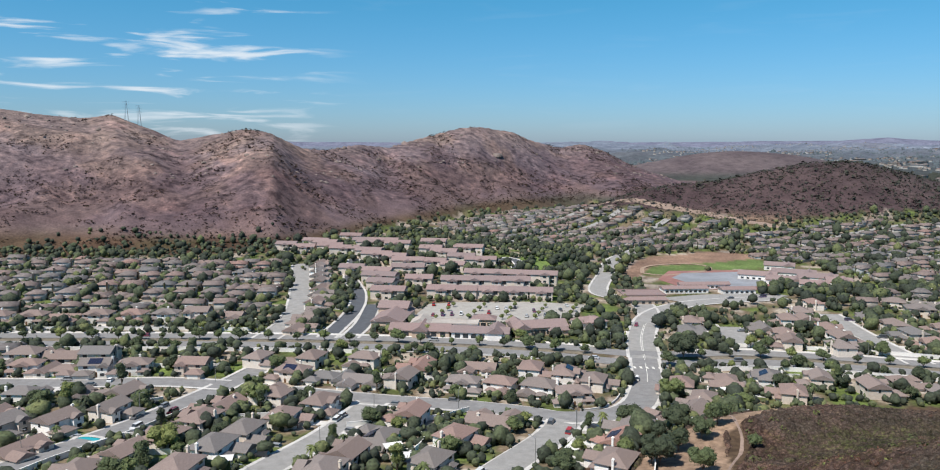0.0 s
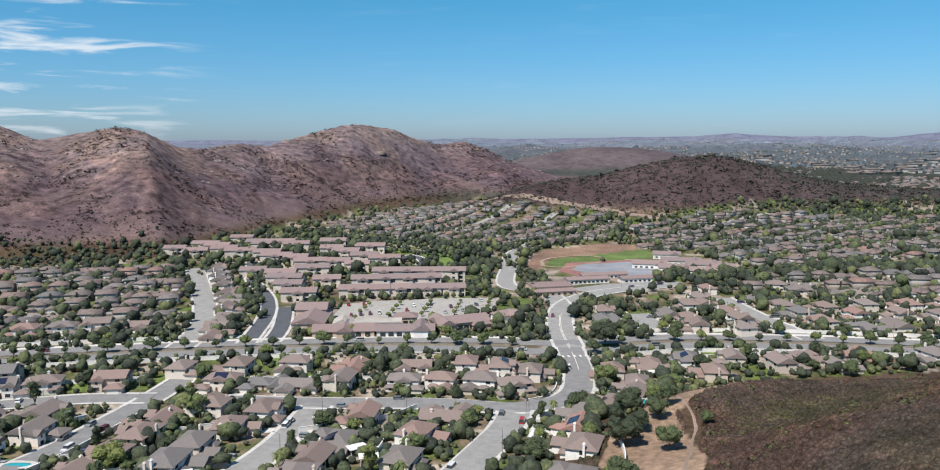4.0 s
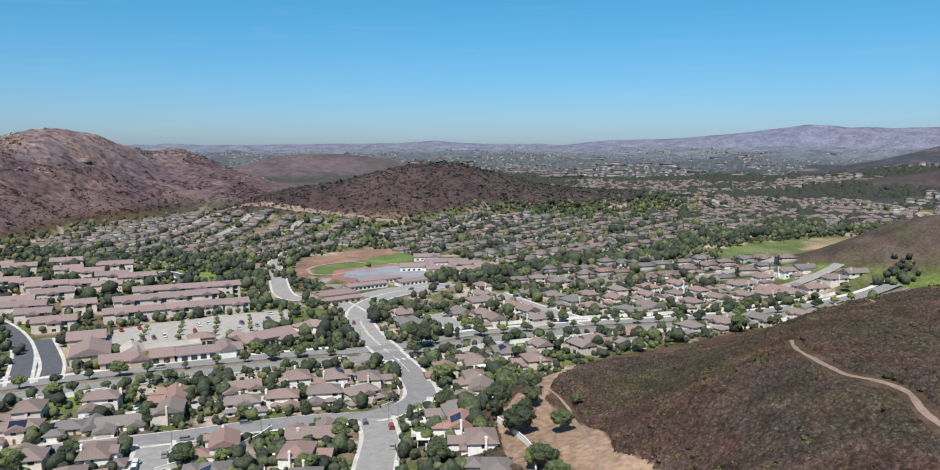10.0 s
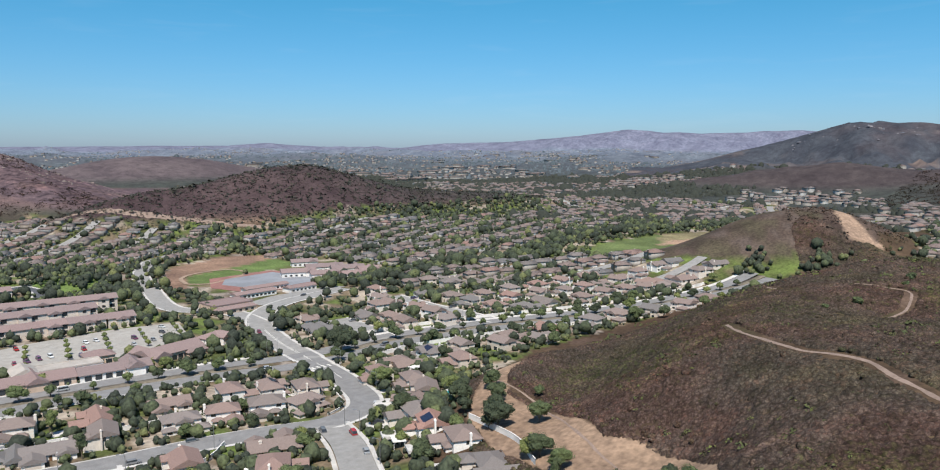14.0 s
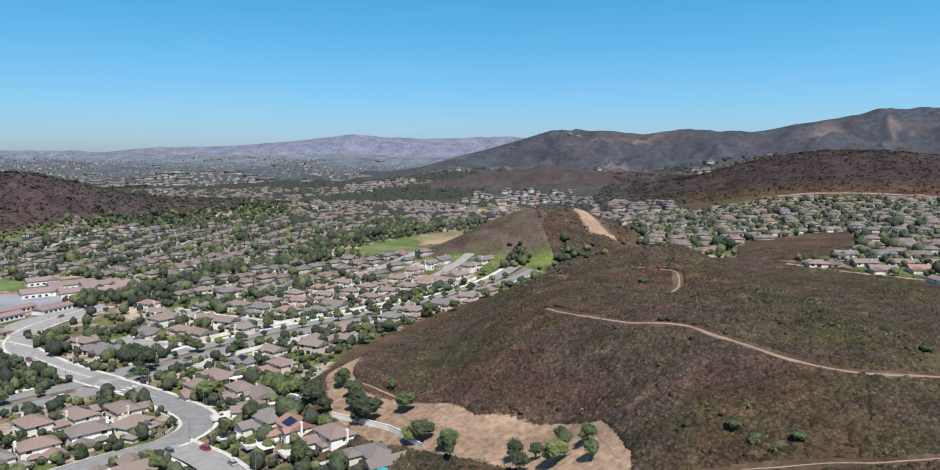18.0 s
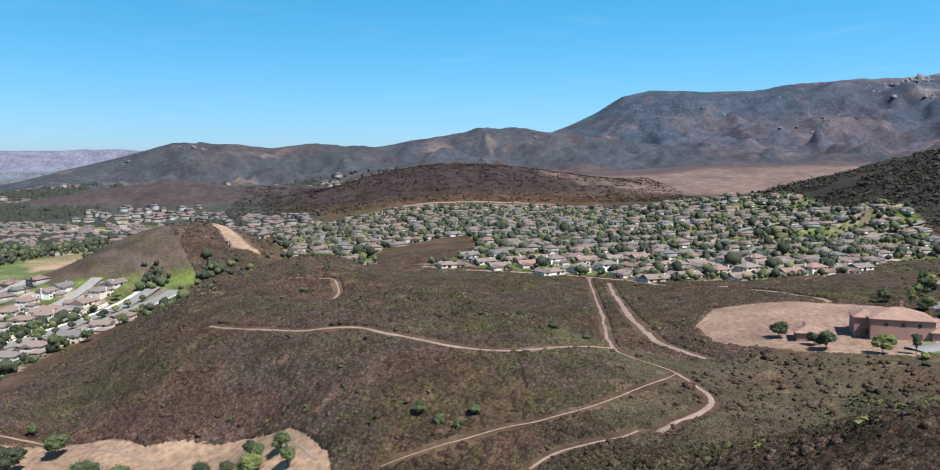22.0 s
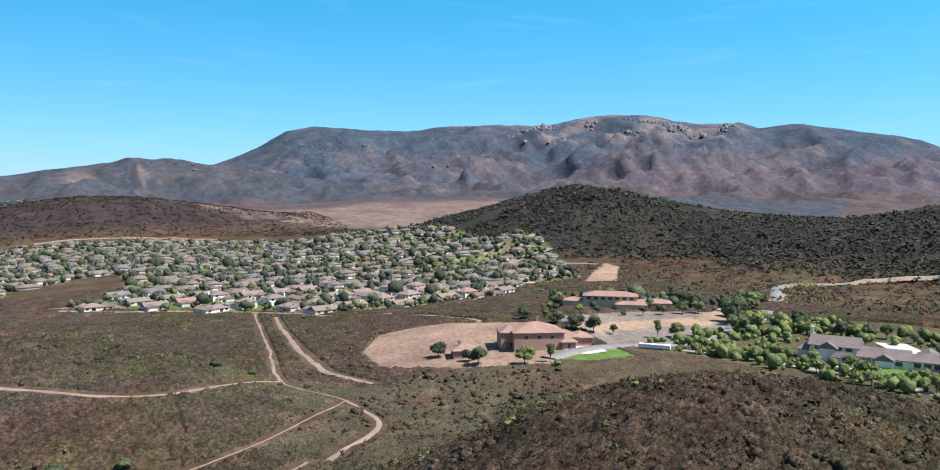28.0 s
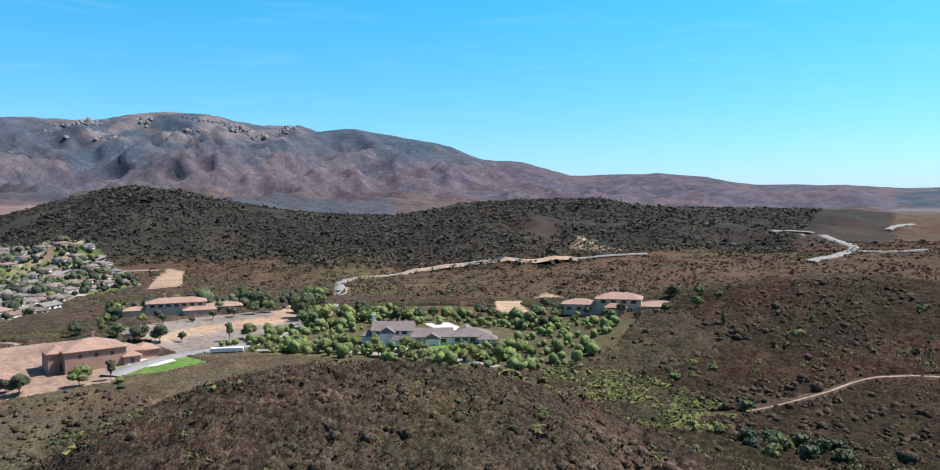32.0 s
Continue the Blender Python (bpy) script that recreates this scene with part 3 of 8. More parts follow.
DIAMOND = [(500, 400), (540, 412), (575, 392), (535, 378)]
PARK = [(40, 618), (82, 655), (98, 630), (90, 594), (55, 574)]
FIELD = [(133, 571), (146, 606), (184, 622), (250, 650), (252, 612), (215, 590), (192, 590), (172, 578), (150, 562)]
SLOPE = [(116, 560), (130, 610), (160, 660), (222, 690), (258, 668), (250, 650), (184, 622), (146, 606), (133, 571), (122, 545)]
BARE = [[(-12, -228), (10, -260), (46, -420), (78, -445), (60, -330), (20, -250), (0, -222)], [(150, -660), (108, -645), (85, -672), (150, -700)], [(378, -330), (368, -358), (440, -420), (470, -424), (420, -370)],
        [(517, 258), (461, 224), (473, 206), (500, 230), (540, 262)], [(300, 222), (330, 236), (345, 215), (315, 208)], [(-30, -812), (-68, -832), (-60, -845), (-25, -825)], [(90, -115), (78, -178), (122, -245), (250, -430), (262, -430), (140, -250), (95, -178), (104, -118)]]
ESTATE = [(940, 300), (700, 225), (560, 215), (450, 160), (396, 66), (352, 5), (330, -42), (290, -72), (255, -112), (300, -190), (380, -270), (400, -345), (560, -420), (800, -400), (960, -320), (1050, -120), (1060, 120)]


HILL_FOOT = [(140, 930), (215, 868), (300, 826), (352, 798), (430, 786), (560, 790), (700, 780), (830, 830), (720, 1000), (400, 1120), (180, 1080), (130, 1000)]
DENSE = [(-83, -244), (-127, -246), (-200, -562), (-300, -400), (-260, -102), (-127, -25), (-117, -111), (-101, -162)]
KNOLL = [(392, 338), (400, 290), (408, 262), (430, 236), (470, 214), (530, 216), (580, 240), (650, 290), (690, 340), (640, 372), (560, 360), (490, 364), (420, 358)]
TONGUE = [(521, 111), (540, 79), (588, 48), (591, 26), (478, 22), (421, 39), (408, 68), (411, 105)]


def cover(x, y, z):
    """The colour of what covers the ground, with haze mixed in far off, before grain."""
    n1, n2, n3 = fbm(x, y, 45, 4, 31), fbm(x, y, 160, 4, 33), fbm(x, y, 14, 3, 35)
    brush = np.stack([0.064 + 0.04 * n1, 0.046 + 0.028 * n1, 0.031 + 0.021 * n1], -1)
    c = brush.copy()

    def lay(mask, colour):
        m = np.clip(mask, 0, 1)[..., None]
        return c * (1 - m) + np.array(colour) * m

    r = np.hypot(x + 150, y - 74)
    c = lay(sstep(0.5, 0.66, n2) * 0.5, (0.085, 0.052, 0.038))
    c = lay(sstep(0.56, 0.7, n1) * 0.5, (0.05, 0.055, 0.026))
    c = lay(sstep(0.62, 0.74, n3) * 0.45 * sstep(520, 400, np.hypot(x + 150, y - 74)), (0.15, 0.106, 0.086))
    # western hills: tawny crests, mauve brush lower down, base colour blued for haze
    west, dark, south, east, north = [sstep(0.06, 0.2, share) for _, share, _ in ranges(x, y)]
    c = lay(west, (0.158, 0.128, 0.142))
    c = lay(west * sstep(0.5, 0.62, fbm(x, y, 60, 4, 37)) * 0.5, (0.21, 0.15, 0.115))
    c = lay(west * sstep(0.54, 0.62, ridged(x, y, 130, 4, 39)) * 0.35, (0.125, 0.088, 0.085))
    c = lay(west * sstep(60, 115, z + 40 * (n2 - 0.5)) * 0.55, (0.215, 0.172, 0.155))
    c = lay(west * sstep(80, 40, z + 55 * (n1 - 0.5)) * 0.6, (0.098, 0.068, 0.075))
    c = lay(sstep(8, 20, bump(x, y, 440, 905, 120, 110) * 50 + bump(x, y, 640, 850, 220, 80, -20) * 24 + bump(x, y, 320, 930, 110, 80) * 22 + bump(x, y, 222, 930, 90, 70) * 26), (0.07, 0.05, 0.053))
    c = lay(inside(x, y, HILL_FOOT) * 0.85 * sstep(20, 9, z), (0.25, 0.18, 0.135))
    # far country: haze is mixed into the base colours of mountains and plain
    az = np.degrees(np.arctan2(x + 150, y - 74))
    c = lay(sstep(1250, 1500, r) * sstep(94, 100, az) * (1 - dark), (0.088, 0.07, 0.074))
    # southern range: slate blue of haze painted into grey-green scrub and rock
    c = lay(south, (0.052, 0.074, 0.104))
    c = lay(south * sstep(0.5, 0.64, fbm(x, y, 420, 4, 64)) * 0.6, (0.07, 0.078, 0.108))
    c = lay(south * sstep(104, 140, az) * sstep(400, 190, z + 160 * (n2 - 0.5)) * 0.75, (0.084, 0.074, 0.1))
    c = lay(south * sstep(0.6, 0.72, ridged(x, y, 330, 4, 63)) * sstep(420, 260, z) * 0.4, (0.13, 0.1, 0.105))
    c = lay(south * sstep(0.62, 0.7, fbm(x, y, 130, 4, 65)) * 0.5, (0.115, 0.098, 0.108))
    east = east * (1 - south)
    # eastern hills: base colour blued to stand for haze
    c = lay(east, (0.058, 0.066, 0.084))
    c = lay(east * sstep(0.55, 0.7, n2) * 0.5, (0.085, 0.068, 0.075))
    dark = dark * sstep(101, 112, az)
    c = lay(dark, (0.034, 0.033, 0.03))
    c = lay(dark * sstep(0.55, 0.68, n2) * 0.45, (0.07, 0.05, 0.042))
    plain_town = (1 - 0.85 * east) * sstep(900, 1300, r) * sstep(250, 420, y + 0.05 * x) * (1 - west) * sstep(0, 250, x)
    c = lay(plain_town * 0.9, (0.05, 0.06, 0.058))
    # haze painted over the plain: paler and bluer with distance
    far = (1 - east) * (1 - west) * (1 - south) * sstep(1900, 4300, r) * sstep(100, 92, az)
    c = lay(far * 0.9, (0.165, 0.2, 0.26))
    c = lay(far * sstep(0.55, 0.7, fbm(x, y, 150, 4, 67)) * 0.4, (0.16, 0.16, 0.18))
    c = lay(sstep(0.15, 0.4, bump(x, y, 1410, 555, 270, 130, -73)) * 0.85, (0.07, 0.057, 0.06))
    c = lay(sstep(0.12, 0.4, bump(x, y, 1275, 10, 130, 305, 0, 2.3)), (0.053, 0.043, 0.043))
    c = lay(sstep(0.15, 0.4, bump(x, y, 730, 2080, 330, 200)), (0.11, 0.092, 0.098))
    # northern range takes the pale lilac-blue of haze as its base colour
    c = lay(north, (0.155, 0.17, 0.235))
    cliff = south * sstep(380, 450, z) * sstep(0.62, 0.7, ridged(x, y, 150, 4, 61)) * sstep(121.5, 124, az) * sstep(140, 136, az)
    c = lay(cliff * 0.8, (0.16, 0.145, 0.155))
    c = lay(south * sstep(470, 520, z) * sstep(0.6, 0.7, fbm(x, y, 90, 3, 66)) * 0.25, (0.14, 0.12, 0.128))
    c = lay(east * sstep(0.62, 0.7, fbm(x, y, 90, 4, 71)) * sstep(0.5, 0.62, fbm(x, y, 500, 2, 72)) * 0.5, (0.26, 0.20, 0.165))
    # flat tawny field below the range
    back = np.interp(az, [98, 103, 106, 112, 125], [1560, 1640, 1700, 1790, 1820]) + 160 * (n2 - 0.5)
    fallow = sstep(1380, 1440, r + 90 * (n1 - 0.5)) * sstep(back + 40, back - 40, r) * sstep(98.6, 99.4, az) * sstep(126, 124, az)
    c = lay(fallow * (1 - 0.75 * sstep(0.6, 0.66, fbm(x, y, 220, 3, 73))), (0.165, 0.125, 0.112))
    # lived-in valley: yards, watered beds, bare earth
    yards = np.zeros_like(x, bool)
    for poly in ([(-900, 150), (-120, 170), (20, 185), (85, 235), (160, 262), (290, 258), (400, 235), (900, 330), (1100, 560), (900, 760), (300, 800), (200, 1180), (60, 1060), (-90, 860), (-160, 650), (-420, 612), (-900, 590)], ESTATE):
        yards |= inside(x, y, poly)
    yards &= ~inside(x, y, TONGUE) & ~inside(x, y, HILL_FOOT)
    c = lay(yards * 1.0, (0.17, 0.135, 0.095))
    c = lay(yards * sstep(0.44, 0.56, n3), (0.085, 0.105, 0.04))
    c = lay(yards * sstep(0.62, 0.7, n3), (0.12, 0.165, 0.05))
    c = lay(yards * sstep(0.4, 0.34, n3), (0.34, 0.3, 0.25))
    c = lay(inside(x + 6 * (n1 - 0.5), y + 6 * (n3 - 0.5), GARDEN) * 1.0, (0.085, 0.08, 0.045))
    for poly, colour in ((TAN, (0.29, 0.21, 0.15)), (RED_PAD, (0.225, 0.16, 0.128)), (GRAVEL, (0.205, 0.178, 0.16)), (LAWN_W, (0.10, 0.17, 0.045)), (SPORT, (0.115, 0.15, 0.062)), (PALE, (0.23, 0.205, 0.12)),
                         (LAWN_R, (0.10, 0.17, 0.045)), (DIAMOND, (0.36, 0.25, 0.18)), (PARK, (0.13, 0.19, 0.06)), (SLOPE, (0.25, 0.17, 0.125)), (FIELD, (0.115, 0.165, 0.06))):
        c = lay(inside(x + 4 * (n1 - 0.5), y + 4 * (n3 - 0.5), poly) * 1.0, colour)
    for poly in BARE:
        c = lay(inside(x + 5 * (n1 - 0.5), y + 5 * (n3 - 0.5), poly) * 1.0, (0.31, 0.225, 0.165))
    c = lay(inside(x + 14 * (n1 - 0.5), y + 14 * (n3 - 0.5), DENSE) * 0.5, (0.05, 0.038, 0.031))
    c = lay(inside(x + 12 * (n1 - 0.5), y + 12 * (n3 - 0.5), KNOLL) * 0.85 * (1 - inside(x, y, BARE[3])), (0.082, 0.062, 0.054))
    return c


def build_ground():
    centre = (-90.0, 50.0)
    az = np.radians(np.r_[np.arange(-40, 92, 0.36), np.arange(92, 180, 0.27), np.arange(180, 192, 0.4), np.arange(192, 320, 2.0)])
    rad = np.r_[0.5, np.geomspace(14, 1600, 350), np.arange(1616, 4860, 27)]
    x = centre[0] + rad[:, None] * np.sin(az)[None]
    y = centre[1] + rad[:, None] * np.cos(az)[None]
    z = land(x, y)
    n, k = len(rad), len(az)
    i, j = np.meshgrid(np.arange(n - 1), np.arange(k), indexing="ij")
    a, b = i * k + j, i * k + (j + 1) % k
    quads = np.stack([a, b, b + k, a + k], -1).reshape(-1, 4)
    quads = np.r_[quads[:, ::-1]]
    ob = quick_mesh("ground", np.stack([x, y, z], -1).reshape(-1, 3), quads, np.full(len(quads), 4), M_LAND, True)
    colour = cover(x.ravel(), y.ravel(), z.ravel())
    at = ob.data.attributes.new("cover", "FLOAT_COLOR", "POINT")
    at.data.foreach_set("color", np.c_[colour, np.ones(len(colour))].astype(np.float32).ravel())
    far = np.hypot(x.ravel() + 150, y.ravel() - 74)
    rug = np.clip(0.3 * sstep(0, 0.5, ranges(x.ravel(), y.ravel())[0][1]) + 0.05 * sstep(900, 1400, far) * sstep(95, 140, z.ravel()) + sstep(2300, 3000, far) * 0.07 * (1 - sstep(0.02, 0.1, ranges(x.ravel(), y.ravel())[4][1])), 0, 1)
    at = ob.data.attributes.new("rugged", "FLOAT", "POINT")
    at.data.foreach_set("value", rug.astype(np.float32))
    return tagged(ob, "rolling dry land with brown chaparral, tawny hills and mountains", "ground", kind="structure")


build_ground()


def lift(x, y):
    """How far flat things lie above the sheet, more where the sheet is coarse."""
    r = np.hypot(np.asarray(x) + 90, np.asarray(y) - 50)
    return 0.06 + 0.0006 * np.clip(r - 150, 0, None)


def smooth_line(pts, step=4.0):
    """A line through the given points with rounded bends."""
    p = np.array(pts, float)
    if len(p) > 2:
        q = np.r_[[2 * p[0] - p[1]], p, [2 * p[-1] - p[-2]]]
        out = []
        for a, b, c, d in zip(q, q[1:], q[2:], q[3:]):
            m = max(2, int(np.hypot(*(c - b)) / step))
            t = np.linspace(0, 1, m, endpoint=False)[:, None]
            out.append(0.5 * (2 * b + (c - a) * t + (2 * a - 5 * b + 4 * c - d) * t ** 2 + (3 * b - a - 3 * c + d) * t ** 3))
        return np.r_[np.concatenate(out), p[-1:]]
    m = max(2, int(np.hypot(*(p[1] - p[0])) / step))
    return p[0] + (p[1] - p[0]) * np.linspace(0, 1, m + 1)[:, None]


def sides(line):
    t = np.gradient(line, axis=0)
    t /= np.linalg.norm(t, axis=1)[:, None] + 1e-9
    return t, np.stack([-t[:, 1], t[:, 0]], 1)


def strip(name, pts, offsets, heights, mat, label, step=4.0, category="road"):
    """A ribbon along a line. offsets: across it, to the left; heights: above the ground."""
    line = smooth_line(pts, step)
    _, left = sides(line)
    # level across, so that it lies on the ground at its highest
    rows = []
    for o, h in zip(offsets, heights):
        q = line + left * o
        rows.append(np.c_[q, np.zeros(len(q)) + h])
    top = np.max([land(r[:, 0], r[:, 1]) for r in (rows[0], rows[len(rows) // 2], rows[-1])], axis=0) + lift(line[:, 0], line[:, 1])
    verts = np.stack([np.c_[r[:, :2], top + r[:, 2]] for r in rows], 1)
    n, k = len(line), len(offsets)
    i, j = np.meshgrid(np.arange(n - 1), np.arange(k - 1), indexing="ij")
    a = i * k + j
    quads = np.stack([a, a + k, a + k + 1, a + 1], -1).reshape(-1, 4)[:, ::-1]
    ob = quick_mesh(name, verts.reshape(-1, 3), quads, np.full(len(quads), 4), mat)
    return tagged(ob, label, category, kind="structure")


def road(name, pts, width, mat, label, kerb=True, walk_width=1.5):
    h = width / 2
    strip(name, pts, [h, h * 0.5, 0, -h * 0.5, -h], [0.0, 0.03, 0.05, 0.03, 0.0], mat, label)
    if kerb:
        for s in (1, -1):
            strip("pavement", pts, [s * (h + walk_width), s * (h + 0.02), s * h, s * h][:: s], [0.15, 0.15, 0.15, -0.1][:: s], M_CONCRETE, "pale concrete kerb and pavement beside the road", category="pavement")


def blob(name, poly, mat, label, category, up=0.05, step=6.0):
    """A flat patch on the ground with a given outline."""
    p = np.array(poly, float)
    ring = []
    for a, b in zip(p, np.roll(p, -1, 0)):
        m = max(1, int(np.hypot(*(b - a)) / step))
        ring += [a + (b - a) * t / m for t in range(m)]
    bm = bmesh.new()
    bm.faces.new([bm.verts.new((x, y, 0)) for x, y in ring])
    bm.normal_update()
    bmesh.ops.triangulate(bm, faces=bm.faces[:])
    for _ in range(2):
        bmesh.ops.subdivide_edges(bm, edges=[e for e in bm.edges if e.calc_length() > step * 1.6], cuts=1)
        bmesh.ops.triangulate(bm, faces=bm.faces[:])
    bmesh.ops.recalc_face_normals(bm, faces=bm.faces[:])
    if sum(f.normal.z for f in bm.faces) < 0:
        bmesh.ops.reverse_faces(bm, faces=bm.faces[:])
    xy = np.array([v.co[:2] for v in bm.verts])
    zz = land(xy[:, 0], xy[:, 1]) + lift(xy[:, 0], xy[:, 1]) + up
    for v, z in zip(bm.verts, zz):
        v.co.z = z
    me = bpy.data.meshes.new(name)
    bm.to_mesh(me)
    bm.free()
    me.materials.append(mat)
    return tagged(new(name, me), label, category, kind="structure")


def trail(pts, wide, seed):
    """A trodden path with wandering, uneven edges."""
    line = smooth_line(pts, 1.6)
    _, left = sides(line)
    s = np.cumsum(np.r_[0, np.hypot(*np.diff(line, axis=0).T)])
    line = line + left * ((fbm(s, s * 0, 14, 3, seed) - 0.5) * 1.4)[:, None]
    half = 0.55 * wide * (0.55 + 0.9 * fbm(s, s * 0, 5, 3, seed + 3))
    rows = [line + left * (o * half * (0.8 + 0.4 * fbm(s, s * 0 + o, 2.5, 2, seed + 5)))[:, None] for o in (1, 0, -1)]
    verts = np.stack([np.c_[q, land(q[:, 0], q[:, 1]) + u] for q, u in zip(rows, (0.03, 0.16, 0.03))], 1)
    i, j = np.meshgrid(np.arange(len(line) - 1), np.arange(2), indexing="ij")
    a = i * 3 + j
    quads = np.stack([a + 1, a + 4, a + 3, a], -1).reshape(-1, 4)
    return tagged(quick_mesh("trail", verts.reshape(-1, 3), quads, np.full(len(quads), 4), M_TRAIL), "narrow trodden earth trail winding through dry brush", "trail", kind="structure")


for k, (pts, wide) in enumerate(TRAILS):
    trail(pts, wide, 200 + 10 * k)
for k, pts in enumerate(CUTS):
    trail(pts, 9.0, 400 + 10 * k)

# ---- roads ----
ARTERIAL = [(-520, 356), (-226, 357), (-111, 357), (-23, 351), (33, 341), (78, 327), (130, 328), (187, 314), (233, 297), (290, 278), (345, 262), (385, 252)]
NORTH = [(78, 327), (86, 368), (101, 412), (122, 441), (150, 458), (200, 470)]
DARK_A = [(-70, 362), (-66, 423), (-71, 478), (-86, 540), (-92, 600)]
DARK_B = [(-59, 362), (-56, 393), (-57, 443)]
NORTH_B = [(101, 412), (104, 456), (86, 490), (103, 563), (121, 626), (158, 700)]
SOUTH = [(78, 327), (73, 300), (68, 282), (60, 262), (48, 250), (32, 248), (18, 255), (-2, 262), (-25, 267), (-44, 272), (-70, 280)]
STREET_B = [(-128, 190), (-125, 204), (-113, 233), (-105, 259), (-95, 290), (-84, 327)]
STREET_D = [(-330, 290), (-184, 290), (-157, 290), (-122, 292), (-96, 288)]
STREET_C = [(-34, 270), (-45, 228), (-56, 197), (-62, 170)]
STREET_E = [(34, 248), (25, 225), (13, 203), (0, 180)]
ROAD_2 = [(-100, 357), (-97, 380), (-97, 406), (-104, 456), (-132, 587)]
strip("road", ARTERIAL, [12.5, 7, 2.6], [0.0, 0.04, 0.0], M_ROAD, "grey asphalt carriageway of a divided main road")
strip("road", ARTERIAL, [-2.6, -7, -12.5], [0.0, 0.04, 0.0], M_ROAD, "grey asphalt carriageway of a divided main road")
for some in (ARTERIAL[:5] + [(56, 335)], [(102, 327)] + ARTERIAL[6:]):
    strip("median", some, [2.6, 2.58, 0, -2.58, -2.6], [-0.1, 0.18, 0.24, 0.18, -0.1], M_MULCH, "planted median strip with dark mulch and kerbs", category="median")
for s in (1, -1):
    for some in (ARTERIAL[:5] + [(56, 335)], [(102, 327)] + ARTERIAL[6:]):
        strip("pavement", some, [s * 15.5, s * 12.52, s * 12.5][::s], [0.16, 0.16, -0.1][::s], M_CONCRETE, "pale concrete pavement beside the main road", category="pavement")
for nm, pts, wd, mt, lb in (
    ("road", NORTH, 12.5, M_ROAD_PALE, "sun-bleached asphalt road with a turning lane"), ("road", NORTH_B, 11, M_ROAD_PALE, "sun-bleached asphalt road between trees"),
    ("road", SOUTH, 11, M_ROAD, "curving grey asphalt residential street"), ("road", STREET_B, 10, M_ROAD, "grey asphalt residential street"),
    ("road", STREET_D, 10, M_ROAD, "grey asphalt residential street"), ("road", STREET_C, 10, M_ROAD_PALE, "pale concrete-grey residential street"),
    ("road", STREET_E, 10.5, M_ROAD_PALE, "pale concrete-grey cul-de-sac street"), ("road", ROAD_2, 12, M_ROAD_PALE, "pale asphalt side road"),
    ("road", [(-70, 362), (-66, 423), (-71, 478), (-86, 540), (-92, 600)], 8, M_ROAD_DARK, "freshly sealed dark asphalt drive"),
    ("road", [(-59, 362), (-56, 393), (-57, 443)], 8, M_ROAD_DARK, "dark asphalt drive beside the plaza"),
    ("road", [(126, 332), (131, 352), (135, 388)], 14, M_ROAD_PALE, "pale cul-de-sac street"), ("road", [(196, 318), (197, 358), (199, 385), (204, 420)], 10, M_ROAD_PALE, "pale cul-de-sac street"),
    ("road", [(36, 576), (40, 592), (33, 606), (18, 590), (10, 570)], 7, M_ROAD_DARK, "dark asphalt loop beside the park"),
):
    road(nm, pts, wd, mt, lb)
for pts, wide, verge in (([(57, -70), (63, -96), (54, -124), (59, -151), (84, -204), (125, -262)], 6, 0), ([(125, -262), (190, -350), (279, -457), (261, -510), (201, -552), (117, -608)], 8, 6), ([(-89, -607), (-108, -664), (-116, -735), (-93, -814), (-81, -842)], 9, 0), ([(-112, -700), (-147, -699), (-175, -705)], 8, 0), ([(-30, -814), (-70, -847)], 8, 0), ([(-143, -962), (-169, -1039)], 8, 0), ([(117, -608), (60, -650)], 6, 0)):
    if verge:
        strip("verge", pts, [wide / 2 + verge, wide / 4, -wide / 4, -wide / 2 - verge], [-2.5, 0.1, 0.1, -2.5], M_DIRT, "bare graded earth beside the road", category="verge")
    strip("road", pts, [wide / 2 + 0.8, wide / 2, 0, -wide / 2, -wide / 2 - 0.8], [-0.8, 0.3, 0.36, 0.3, -0.8], M_ROAD, "grey graded road through the brush")
# ---- plants ----
def part(name, bm, mat, parent, label=""):
    """Links a bmesh as one mesh object under a thing or a part."""
    me = bpy.data.meshes.new(name)
    bm.to_mesh(me)
    bm.free()
    for m in mat if isinstance(mat, (list, tuple)) else [mat]:
        me.materials.append(m)
    ob = new(name, me)
    ob.parent = parent
    return tagged(ob, label)


def thing(name, label, category, group=""):
    return tagged(new(name), label, category, group)


def toned(ob, second=None):
    """Gives a thing and its parts one place each on the colour ramps of their materials."""
    a, b = random.random(), random.random() if second is None else second
    for o in (ob, *ob.children_recursive):
        v = a if o.name.startswith(("roof", "crown", "body")) else b
        o.color = (v, v, v, 1)
    return ob


def limb(bm, a, b, ra, rb, n=6):
    """A tapered round bar between two points."""
    a, b = Vector(a), Vector(b)
    d = (b - a).normalized()
    u = d.orthogonal().normalized()
    v = d.cross(u)
    ring = [[bm.verts.new(p + r * (math.cos(k * math.tau / n) * u + math.sin(k * math.tau / n) * v)) for k in range(n)] for p, r in ((a, ra), (b, rb))]
    for k in range(n):
        bm.faces.new((ring[0][k], ring[0][(k + 1) % n], ring[1][(k + 1) % n], ring[1][k]))
    bm.faces.new(ring[0][::-1])
    bm.faces.new(ring[1])


def box(bm, x0, y0, z0, x1, y1, z1):
    v = [bm.verts.new(p) for p in ((x0, y0, z0), (x1, y0, z0), (x1, y1, z0), (x0, y1, z0), (x0, y0, z1), (x1, y0, z1), (x1, y1, z1), (x0, y1, z1))]
    for f in ((0, 3, 2, 1), (4, 5, 6, 7), (0, 1, 5, 4), (1, 2, 6, 5), (2, 3, 7, 6), (3, 0, 4, 7)):
        bm.faces.new([v[i] for i in f])
    return v


